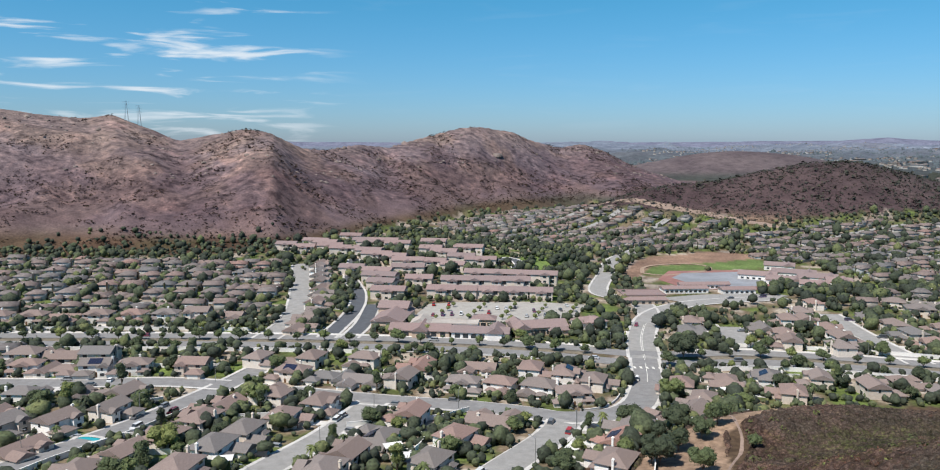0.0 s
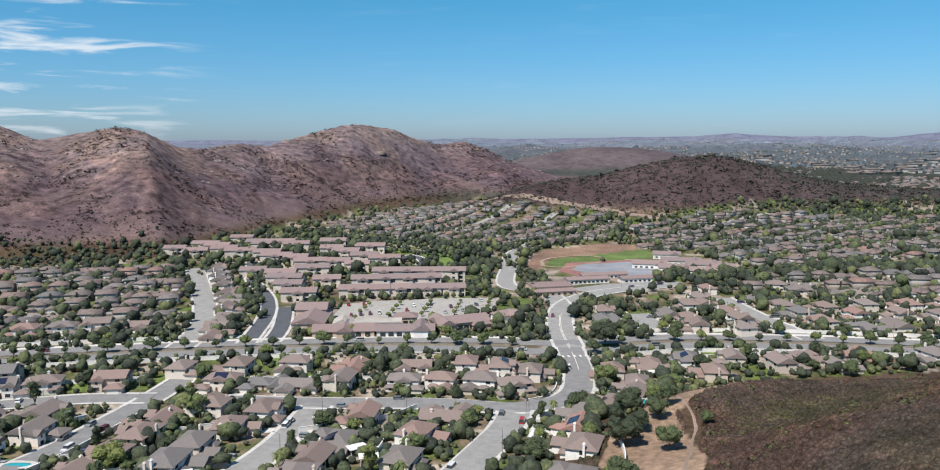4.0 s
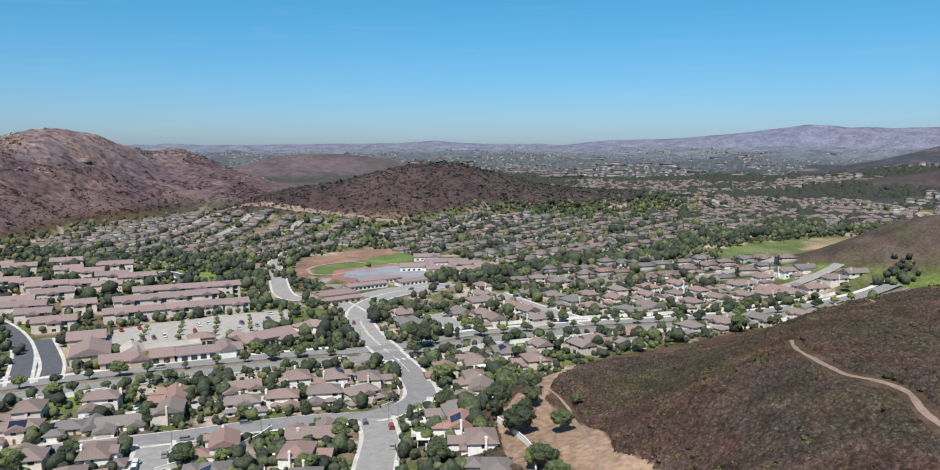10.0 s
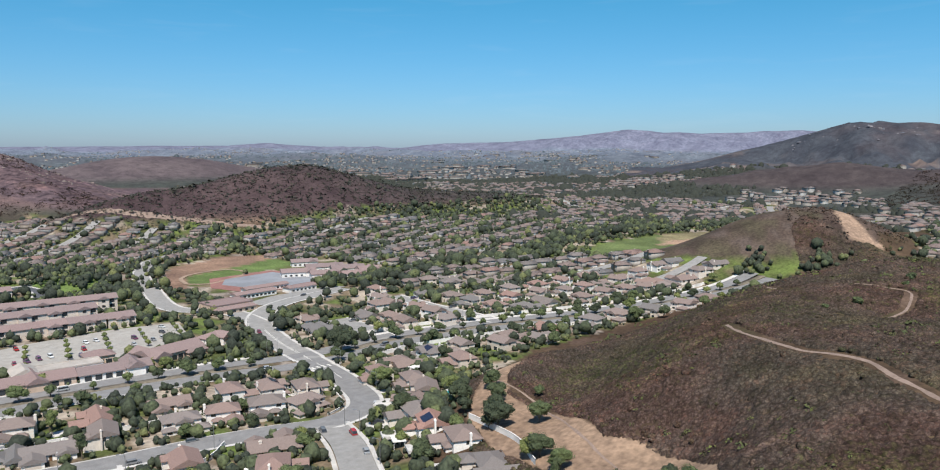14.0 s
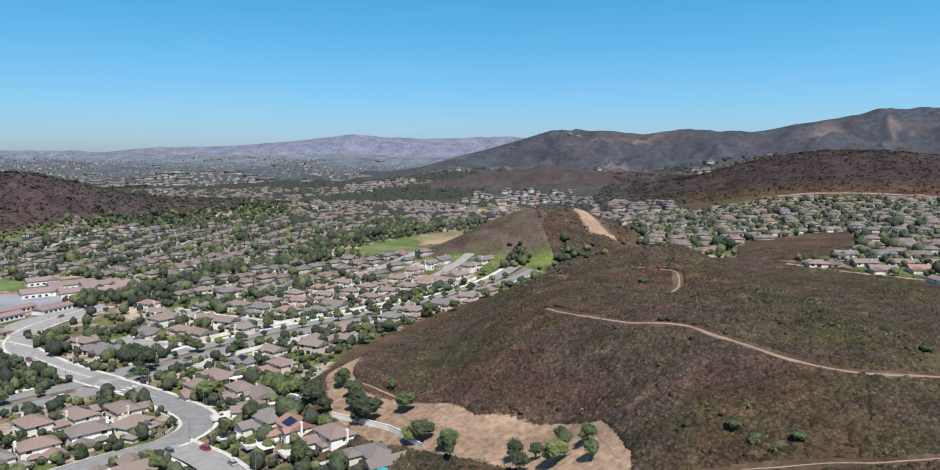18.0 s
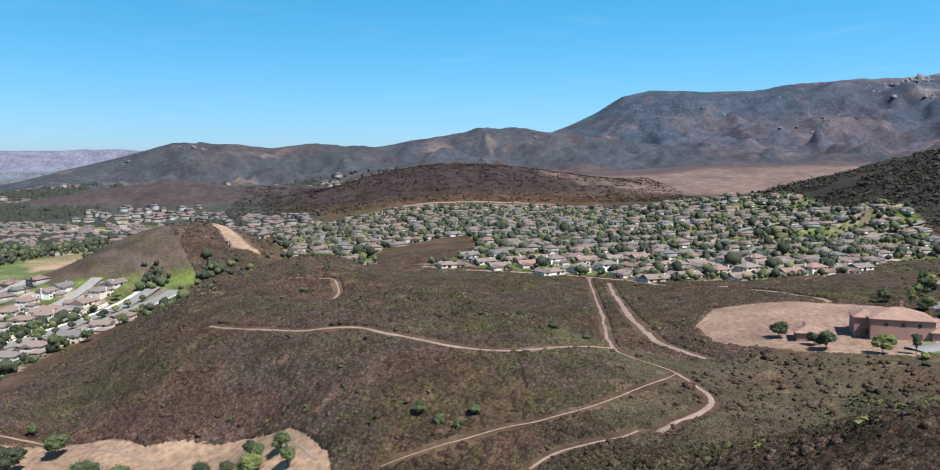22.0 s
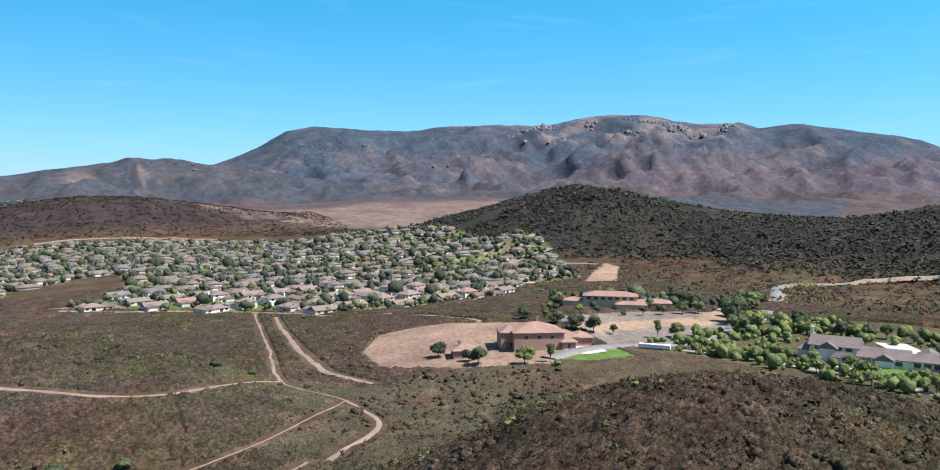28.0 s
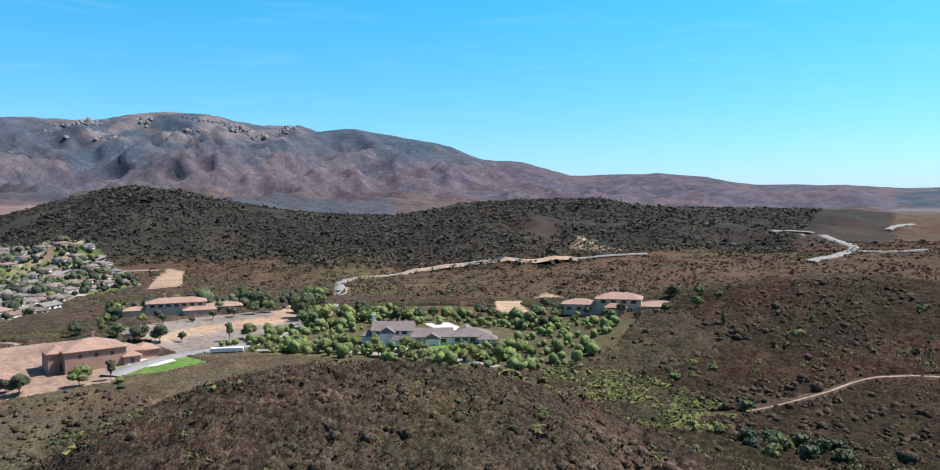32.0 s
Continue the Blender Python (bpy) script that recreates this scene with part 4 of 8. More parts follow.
def sprig(rng, at, size, out):
    """A bent leaf clump: two triangles that share an edge, turned by chance, leaning outwards."""
    d = (out + np.array([rng.gauss(0, 0.6), rng.gauss(0, 0.6), rng.gauss(0.35, 0.5)]))
    d /= np.linalg.norm(d) + 1e-6
    u = np.cross(d, [rng.random() - 0.5, rng.random() - 0.5, rng.random() - 0.5])
    u /= np.linalg.norm(u) + 1e-6
    v = np.cross(d, u)
    s = size * rng.uniform(0.6, 1.3)
    return [at + s * u, at + 0.8 * s * v + 0.25 * s * d, at - s * u * 0.9, at - 0.8 * s * v + 0.15 * s * d]


def crown_points(rng, lobes, count):
    """Places and outward ways on the skin of a cluster of lobes."""
    total = sum(r[0] * r[2] for _, r in lobes)
    out = []
    for c, r in lobes:
        for _ in range(int(count * r[0] * r[2] / total)):
            z = rng.uniform(-0.75, 1)
            a = rng.uniform(0, math.tau)
            w = np.array([math.sqrt(1 - z * z) * math.cos(a), math.sqrt(1 - z * z) * math.sin(a), z])
            depth = rng.uniform(0.84, 1.14)
            out.append((np.array(c) + w * np.array(r) * depth, w))
    return out


def tree_lobes(rng, width, low, top, n):
    mid, half = (low + top) / 2, (top - low) / 2
    lobes = [((0, 0, mid), (width * 0.33, width * 0.33, half * 0.85))]
    for k in range(n):
        a, q = k * math.tau / n + rng.uniform(-0.5, 0.5), rng.uniform(0.2, 0.32) * width
        r = rng.uniform(0.16, 0.25) * width
        lobes.append(((q * math.cos(a), q * math.sin(a), mid + rng.uniform(-0.5, 0.55) * half), (r, r, r * rng.uniform(0.75, 1.0))))
    return lobes


def tree(name, seed, width, low, top, lobes, leaves, size, mat, label, category="tree", trunk=0.16):
    rng = random.Random(seed)
    ob = thing(name, label, category)
    bm = bmesh.new()
    limb(bm, (0, 0, -0.4), (0.1, 0, low * 0.9 + 0.4), trunk, trunk * 0.7)
    parts = tree_lobes(rng, width, low, top, lobes)
    for c, r in parts[1:]:
        limb(bm, (0.1, 0, low * 0.8), (c[0] * 0.9, c[1] * 0.9, c[2]), trunk * 0.55, trunk * 0.15, 4)
    limb(bm, (0.1, 0, low * 0.8), (0, 0, (low + top) / 2), trunk * 0.6, trunk * 0.2, 4)
    part("trunk", bm, M_BARK, ob)
    bm = bmesh.new()
    for at, out in crown_points(rng, parts, leaves):
        bm.faces.new([bm.verts.new(p) for p in sprig(rng, at, size * 0.62, out)])
    for c, r in parts:
        lump = bmesh.ops.create_icosphere(bm, subdivisions=2, radius=1)["verts"]
        for v in lump:
            k = 0.86 + rng.gauss(0, 0.11) + 0.1 * math.sin(5 * v.co.x + c[0]) * math.sin(5 * v.co.y + c[1])
            v.co = Vector(c) + Vector((v.co.x * r[0], v.co.y * r[1], v.co.z * r[2] * (1.0 if v.co.z > 0 else 0.8))) * k
    part("crown", bm, mat, ob)
    return ob


def palm(seed):
    rng = random.Random(seed)
    ob = thing("palm", "slender green fan palm in a front yard", "palm")
    bm = bmesh.new()
    for k in range(5):
        limb(bm, (0.06 * k, 0, 1.3 * k - 0.4), (0.06 * (k + 1), 0, 1.3 * (k + 1) - 0.4), 0.2 - 0.015 * k, 0.185 - 0.015 * k)
    part("trunk", bm, M_BARK, ob)
    bm = bmesh.new()
    for k in range(26):
        a, up = k * 2.4, rng.uniform(-0.5, 0.9)
        d, s = np.array([math.cos(a), math.sin(a), 0]), np.array([-math.sin(a), math.cos(a), 0])
        p = [np.array([0.3, 0, 6.1])]
        for q in range(1, 4):
            p.append(p[0] + d * 0.75 * q + np.array([0, 0, up * 0.7 * q - 0.2 * q * q]))
        w = (0.12, 0.34, 0.26, 0.03)
        rows = [[bm.verts.new(c - s * b), bm.verts.new(c + s * b)] for c, b in zip(p, w)]
        for r0, r1 in zip(rows, rows[1:]):
            bm.faces.new((r0[0], r0[1], r1[1], r1[0]))
    part("crown", bm, M_LEAF, ob, "spreading fan of fronds")
    return ob


TREES = [
    tree("tree", 1, 7.5, 1.6, 7.0, 6, 760, 0.36, M_LEAF, "dark green broadleaf tree with a rounded crown"),
    tree("tree", 2, 6.0, 1.4, 6.2, 5, 600, 0.34, M_LEAF, "leafy green yard tree with a loose crown"),
    tree("tree", 3, 4.6, 1.2, 5.2, 5, 440, 0.3, M_LEAF, "small bright green street tree"),
    tree("tree", 4, 9.5, 1.8, 8.0, 8, 900, 0.42, M_LEAF, "broad dark oak with a spreading crown"),
    tree("tree", 5, 5.2, 2.6, 10.5, 6, 640, 0.36, M_LEAF, "tall slender eucalyptus with an airy crown", trunk=0.22),
    tree("tree", 6, 2.4, 0.5, 7.0, 4, 420, 0.27, M_LEAF, "narrow dark green cypress tree"),
    tree("shrub", 7, 3.4, 0.1, 2.4, 5, 360, 0.26, M_LEAF, "rounded green garden shrub", "shrub", 0.08),
    tree("shrub", 8, 2.4, 0.1, 1.7, 4, 240, 0.22, M_LEAF, "low green garden shrub", "shrub", 0.06),
    palm(9),
]
for k, ob in enumerate(TREES):
    ob.location = (-320 + 14 * k, -420, float(land(-320 + 14 * k, -420)))


def plant(kind, x, y, size=1.0, label="", turn=None, group="", tone=None):
    """A copy of a tree at a place on the ground."""
    m = pose(x, y, float(land(x, y)), 0, 0, random.uniform(0, 360) if turn is None else turn)
    ob = copy_thing(TREES[kind], m)
    ob.scale = (size * random.uniform(0.9, 1.1), size * random.uniform(0.9, 1.1), size)
    toned(tagged(ob, label, group=group))
    if tone is not None:
        for o in ob.children:
            v = min(1.0, tone + random.uniform(-0.08, 0.07))
            o.color = (v, v, v, 1)
    return ob


def scattered(name, xy, size, height, mat, label, category, seed, flat=0.35, up=None):
    """Low domes with ragged outlines, all in one mesh: brush, or woods far off."""
    rng = np.random.default_rng(seed)
    n = len(xy)
    k = 6
    a = np.arange(k) * math.tau / k
    ring0 = np.stack([np.cos(a), np.sin(a), np.zeros(k)], -1)
    ring1 = np.stack([np.cos(a + 0.5) * 0.78, np.sin(a + 0.5) * 0.78, np.full(k, 0.62)], -1)
    tmpl = np.r_[ring0, ring1, [[0, 0, 1.0]]]
    v = tmpl[None] * (1 + rng.normal(0, 0.22, (n, 2 * k + 1, 3)))
    turn = rng.uniform(0, math.tau, n)
    c, s = np.cos(turn)[:, None], np.sin(turn)[:, None]
    v = np.stack([v[..., 0] * c - v[..., 1] * s, v[..., 0] * s + v[..., 1] * c, v[..., 2]], -1)
    sz = np.asarray(size) * np.exp(rng.normal(0, flat, n))
    v = v * np.stack([sz, sz, np.asarray(height) * sz / np.asarray(size)], -1)[:, None]
    z = land(xy[:, 0], xy[:, 1]) if up is None else up
    v[..., 2] -= 0.12 * sz[:, None]
    v += np.c_[xy, z][:, None]
    f = []
    for i in range(k):
        j = (i + 1) % k
        f += [(i, j, k + i), (j, k + j, k + i), (k + i, k + j, 2 * k)]
    f = np.array(f)
    loops = (f[None] + (np.arange(n) * (2 * k + 1))[:, None, None]).reshape(-1)
    ob = quick_mesh(name, v.reshape(-1, 3), loops, np.full(n * len(f), 3), mat)
    return tagged(ob, label, category, kind="stuff")


def lump_template(fine):
    bm = bmesh.new()
    bmesh.ops.create_icosphere(bm, subdivisions=fine, radius=1)
    v, f = np.array([p.co[:] for p in bm.verts]), np.array([[p.index for p in q.verts] for q in bm.faces])
    bm.free()
    return v, f


LUMPS = {fine: lump_template(fine) for fine in (1, 2)}


def distant_trees(name, xy, width, mat, label, seed, cards=26, fine=1):
    """Crowns of many leaf clumps, all in one mesh."""
    cards = int(cards * 0.8)
    LUMP, LUMP_FACES = LUMPS[fine]
    rng = np.random.default_rng(seed)
    n = len(xy)
    w = 0.74 * np.broadcast_to(np.asarray(width, float), (n,)) * np.exp(rng.normal(0, 0.28, n))
    ground = np.c_[xy, land(xy[:, 0], xy[:, 1])]
    ball = LUMP[None] * (1 + rng.normal(0, 0.15, (n, len(LUMP), 1)))
    ball = ball * np.stack([rng.uniform(0.8, 1.1, n), rng.uniform(0.8, 1.1, n), rng.uniform(0.75, 1.15, n)], -1)[:, None] * (0.47 * w)[:, None, None]
    ball[..., 2] += 0.5 * w[:, None]
    ball = (ball + ground[:, None]).reshape(-1, 3)
    d = rng.normal(0, 1, (n, cards, 3))
    d /= np.linalg.norm(d, axis=2, keepdims=True)
    d[..., 2] = np.abs(d[..., 2]) * 1.2 - 0.25
    at = d * rng.uniform(0.85, 1.12, (n, cards, 1)) * w[:, None, None] * 0.46
    at[..., 2] += w[:, None] * 0.5
    u = rng.normal(0, 1, (n, cards, 3))
    u -= (u * d).sum(2, keepdims=True) * d
    u /= np.linalg.norm(u, axis=2, keepdims=True)
    q = np.cross(d, u)
    s = (w[:, None] * rng.uniform(0.05, 0.1, (n, cards)))[..., None]
    leaf = (np.stack([at + s * u, at + s * q + 0.3 * s * d, at - 0.8 * s * u - 0.6 * s * q], 2) + ground[:, None, None]).reshape(-1, 3)
    loops = np.r_[(LUMP_FACES[None] + (np.arange(n) * len(LUMP))[:, None, None]).ravel(), len(ball) + np.arange(len(leaf))]
    ob = quick_mesh(name, np.r_[ball, leaf], loops, np.full(len(loops) // 3, 3), mat)
    own = rng.random(n) ** 1.6
    tone = np.clip(np.r_[np.repeat(own, len(LUMP)) + rng.normal(0, 0.05, n * len(LUMP)), np.repeat(own, cards * 3) + np.repeat(rng.normal(0.03, 0.1, n * cards), 3)], 0, 1)
    mark = ob.data.attributes.new("tone", "FLOAT", "POINT")
    mark.data.foreach_set("value", tone.astype(np.float32))
    return tagged(ob, label, "trees", kind="stuff")


def ragged_brush(name, xy, size, mat, label, seed, cards=9, high=0.75, spread=0.35, fine=1.0, twigs=False, dense=False, lifted=0.0):
    """Low twiggy bushes, each a handful of bent leaf clumps, all in one mesh."""
    rng = np.random.default_rng(seed)
    n = len(xy)
    w = np.broadcast_to(np.asarray(size, float), (n,)) * np.exp(rng.normal(0, spread, n))
    a, up = rng.uniform(0, math.tau, (n, cards)), rng.uniform(0.1, 1.0, (n, cards))
    out = np.sqrt(1 - up ** 2 * 0.9)
    d = np.stack([np.cos(a) * out, np.sin(a) * out, up], -1)
    at = d * (w[:, None, None] * rng.uniform(0.45, 0.95, (n, cards, 1))) * np.array([1, 1, high])
    lean = (1.0 if dense else 0.5) * d + rng.normal(0, 0.28, d.shape) + np.array([0, 0, 0.55 if dense else 0.9])
    lean /= np.linalg.norm(lean, axis=2, keepdims=True)
    u = rng.normal(0, 1, (n, cards, 3))
    u -= (u * lean).sum(2, keepdims=True) * lean
    u /= np.linalg.norm(u, axis=2, keepdims=True)
    q = np.cross(lean, u)
    s = (fine * w[:, None] * rng.uniform(0.24, 0.46, (n, cards)))[..., None]
    if dense:
        at = d * (w[:, None, None] * rng.uniform(0.75, 1.0, (n, cards, 1))) * np.array([1, 1, high])
    if twigs:
        side = np.stack([-np.sin(a), np.cos(a), rng.normal(0, 0.4, a.shape)], -1)
        side /= np.linalg.norm(side, axis=2, keepdims=True)
        tip = d * (w[:, None, None] * rng.uniform(0.7, 1.15, (n, cards, 1))) * np.array([1, 1, high])
        s = (fine * w[:, None] * rng.uniform(0.14, 0.26, (n, cards)))[..., None]
        quad = np.stack([tip * 0.25, tip * 0.9 + s * side, tip - s * side], 2)
    else:
        s = s * 1.25
        quad = np.stack([at + s * u, at + s * q + 0.3 * s * lean, at - 0.8 * s * u - 0.5 * s * q - 0.15 * s * lean], 2)
    quad += np.c_[xy, land(xy[:, 0], xy[:, 1]) + lifted][:, None, None]
    ob = quick_mesh(name, quad.reshape(-1, 3), np.arange(n * cards * 3), np.full(n * cards, 3), mat)
    drift = sstep(0.3, 0.7, fbm(xy[:, 0], xy[:, 1], 16, 3, seed + 7))
    wide = sstep(0.32, 0.68, fbm(xy[:, 0], xy[:, 1], 70, 3, 57))
    tone = np.clip(np.repeat(0.34 * drift + 0.3 * wide + 0.36 * rng.random(n), cards * 3) + np.repeat(rng.normal(0, 0.12, n * cards), 3), 0, 1)
    mark = ob.data.attributes.new("tone", "FLOAT", "POINT")
    mark.data.foreach_set("value", tone.astype(np.float32))
    return tagged(ob, label, "brush", kind="stuff")


def bushes(name, xy, size, mat, label, seed, high=0.8, twigs=5, fine=1):
    """Rounded dry bushes, each an uneven lump with a few twigs standing out of it, all in one mesh."""
    rng = np.random.default_rng(seed)
    n = len(xy)
    w = size * np.exp(rng.normal(0, 0.3, n))
    LUMP, LUMP_FACES = LUMPS[fine]
    ground = np.c_[xy, land(xy[:, 0], xy[:, 1])]
    ball = LUMP[None] * (1 + rng.normal(0, 0.17, (n, len(LUMP), 1)))
    ball = ball * np.stack([rng.uniform(0.75, 1.15, n), rng.uniform(0.75, 1.15, n), high * rng.uniform(0.7, 1.2, n)], -1)[:, None] * (0.5 * w)[:, None, None]
    ball[..., 2] += 0.34 * high * w[:, None]
    a, up = rng.uniform(0, math.tau, (n, twigs)), rng.uniform(0.3, 1.0, (n, twigs))
    d = np.stack([np.cos(a) * np.sqrt(1 - 0.9 * up ** 2), np.sin(a) * np.sqrt(1 - 0.9 * up ** 2), up], -1)
    tip = d * (w[:, None, None] * rng.uniform(0.5, 0.72, (n, twigs, 1))) * np.array([1, 1, high]) + np.array([0, 0, 0.34])[None, None] * w[:, None, None] * high
    side = np.stack([-np.sin(a), np.cos(a), rng.normal(0, 0.3, a.shape)], -1) * (0.07 * w)[:, None, None]
    leaf = np.stack([tip * 0.5, tip + side, tip * 0.97 - side], 2)
    verts = np.r_[(ball + ground[:, None]).reshape(-1, 3), (leaf + ground[:, None, None]).reshape(-1, 3)]
    loops = np.r_[(LUMP_FACES[None] + (np.arange(n) * len(LUMP))[:, None, None]).ravel(), n * len(LUMP) + np.arange(n * twigs * 3)]
    ob = quick_mesh(name, verts, loops, np.full(len(loops) // 3, 3), mat)
    drift = sstep(0.3, 0.7, fbm(xy[:, 0], xy[:, 1], 14, 3, seed + 7))
    own = 0.4 * drift + 0.6 * rng.random(n)
    tone = np.clip(np.r_[np.repeat(own, len(LUMP)) + rng.normal(0, 0.06, n * len(LUMP)), np.repeat(own + 0.05, twigs * 3)], 0, 1)
    mark = ob.data.attributes.new("tone", "FLOAT", "POINT")
    mark.data.foreach_set("value", tone.astype(np.float32))
    return tagged(ob, label, "brush", kind="stuff")


def mounds(x, y, cell, seed):
    """Rounded bushes crowded together: height from 0 to 1, and a number by chance for each bush."""
    i, j = np.floor(x / cell), np.floor(y / cell)
    best, tone = np.zeros_like(x), np.full_like(x, 0.5)
    for di in (-1, 0, 1):
        for dj in (-1, 0, 1):
            a, b = i + di, j + dj
            r1, r2, r3 = lattice(a, b, seed), lattice(a, b, seed + 1), lattice(a, b, seed + 2)
            d2 = (x - (a + 0.1 + 0.8 * r1) * cell) ** 2 + (y - (b + 0.1 + 0.8 * r2) * cell) ** 2
            h = (0.4 + 0.6 * r3) * np.sqrt(np.clip(1 - d2 / (cell * (0.5 + 0.42 * r3)) ** 2, 0, 1))
            tone = np.where(h > best, lattice(a, b, seed + 3), tone)
            best = np.maximum(best, h)
    return best, tone


def carpet(name, extent, step, cell, high, mat, label, seed, keep):
    """A stretch of close-grown brush: a rough skin of rounded bushes over the ground, open where nothing grows."""
    x0, x1, y0, y1 = extent
    x, y = np.meshgrid(np.arange(x0, x1, step), np.arange(y0, y1, step), indexing="ij")
    rng = np.random.default_rng(seed)
    x, y = x + rng.uniform(-0.3, 0.3, x.shape) * step, y + rng.uniform(-0.3, 0.3, x.shape) * step
    ok = keep(x.ravel(), y.ravel()).reshape(x.shape)
    ok[0] = ok[-1] = ok[:, 0] = ok[:, -1] = False
    h, own = mounds(x, y, cell, seed)
    h = h * (0.75 + 0.5 * fbm(x, y, cell * 5, 2, seed + 4)) + 0.5 * (lattice(np.floor(x / step), np.floor(y / step), seed + 6) - 0.5)
    open_ground = sstep(0.36, 0.27, fbm(x, y, 17, 3, seed))
    z = land(x, y) + np.where(ok, high * h - 0.1 - 0.6 * open_ground, -0.5)
    drift, wide = sstep(0.3, 0.7, fbm(x, y, 13, 3, seed + 7)), sstep(0.35, 0.65, fbm(x, y, 55, 4, 57))
    tone = np.clip(0.2 * drift + 0.4 * wide + 0.4 * own + rng.normal(0, 0.1, x.shape), 0, 1)
    n, k = x.shape
    i, j = np.meshgrid(np.arange(n - 1), np.arange(k - 1), indexing="ij")
    some = ok[:-1, :-1] | ok[1:, :-1] | ok[:-1, 1:] | ok[1:, 1:]
    a = (i * k + j)[some]
    quads = np.stack([a, a + k, a + k + 1, a + 1], -1)
    used = np.zeros(n * k, bool)
    used[quads.ravel()] = True
    number = np.cumsum(used) - 1
    verts = np.stack([x, y, z], -1).reshape(-1, 3)[used]
    ob = quick_mesh(name, verts, number[quads], np.full(len(quads), 4), mat, True)
    mark = ob.data.attributes.new("tone", "FLOAT", "POINT")
    mark.data.foreach_set("value", tone.ravel()[used].astype(np.float32))
    return tagged(ob, label, "brush", kind="stuff")
# ---- houses ----
def gable(roof, x0, x1, y0, y1, z, rise, along="x", over=0.6, drop=0.22):
    """A two-sided roof with eaves."""
    if along == "x":
        ends = [(x0 - over, (y0 + y1) / 2), (x1 + over, (y0 + y1) / 2)]
    else:
        ends = [((x0 + x1) / 2, y0 - over), ((x0 + x1) / 2, y1 + over)]
    half = (y1 - y0 if along == "x" else x1 - x0) / 2
    low = z - rise * over / half
    c = [(x0 - over, y0 - over), (x1 + over, y0 - over), (x1 + over, y1 + over), (x0 - over, y1 + over)]
    b = [roof.verts.new((*p, low - drop)) for p in c]
    t = [roof.verts.new((*p, low)) for p in c]
    r0, r1 = roof.verts.new((*ends[0], z + rise)), roof.verts.new((*ends[1], z + rise))
    roof.faces.new(b[::-1])
    for i in range(4):
        roof.faces.new((b[i], b[(i + 1) % 4], t[(i + 1) % 4], t[i]))
    if along == "x":
        fs = ((t[0], t[1], r1, r0), (t[2], t[3], r0, r1), (t[1], t[2], r1), (t[3], t[0], r0))
    else:
        fs = ((t[3], t[0], r0, r1), (t[1], t[2], r1, r0), (t[0], t[1], r0), (t[2], t[3], r1))
    for f in fs:
        roof.faces.new(f)


def hip(roof, x0, x1, y0, y1, z, rise, over=0.6, drop=0.22):
    """A roof with four slopes."""
    w, d = x1 - x0, y1 - y0
    half = min(w, d) / 2
    low = z - rise * over / half
    c = [(x0 - over, y0 - over), (x1 + over, y0 - over), (x1 + over, y1 + over), (x0 - over, y1 + over)]
    b = [roof.verts.new((*p, low - drop)) for p in c]
    t = [roof.verts.new((*p, low)) for p in c]
    if w >= d:
        r0, r1 = roof.verts.new((x0 + half, (y0 + y1) / 2, z + rise)), roof.verts.new((x1 - half + 0.01, (y0 + y1) / 2, z + rise))
        fs = ((t[0], t[1], r1, r0), (t[2], t[3], r0, r1), (t[1], t[2], r1), (t[3], t[0], r0))
    else:
        r0, r1 = roof.verts.new(((x0 + x1) / 2, y0 + half, z + rise)), roof.verts.new(((x0 + x1) / 2, y1 - half + 0.01, z + rise))
        fs = ((t[3], t[0], r0, r1), (t[1], t[2], r1, r0), (t[0], t[1], r0), (t[2], t[3], r1))
    roof.faces.new(b[::-1])
    for i in range(4):
        roof.faces.new((b[i], b[(i + 1) % 4], t[(i + 1) % 4], t[i]))
    for f in fs:
        roof.faces.new(f)


def window_mesh(w, h):
    """A framed window of two panes that looks along -y, its back on the wall."""
    bm = bmesh.new()
    xs = (-w / 2, 0.0, w / 2)
    front = [[bm.verts.new((x, -0.1, z)) for x in xs] for z in (0, h)]
    back = [[bm.verts.new((x, 0.02, z)) for x in xs] for z in (0, h)]
    panes = [bm.faces.new((front[0][k], front[0][k + 1], front[1][k + 1], front[1][k])) for k in (0, 1)]
    for k in (0, 1):
        bm.faces.new((front[1][k], front[1][k + 1], back[1][k + 1], back[1][k]))
        bm.faces.new((back[0][k], back[0][k + 1], front[0][k + 1], front[0][k]))
    bm.faces.new((back[0][0], front[0][0], front[1][0], back[1][0]))
    bm.faces.new((front[0][2], back[0][2], back[1][2], front[1][2]))
    bmesh.ops.inset_individual(bm, faces=panes, thickness=0.09, depth=-0.05)
    for f in panes:
        f.material_index = 1
    me = bpy.data.meshes.new("window")
    bm.to_mesh(me)
    bm.free()
    me.materials.append(M_TRIM)
    me.materials.append(M_GLASS)
    return me


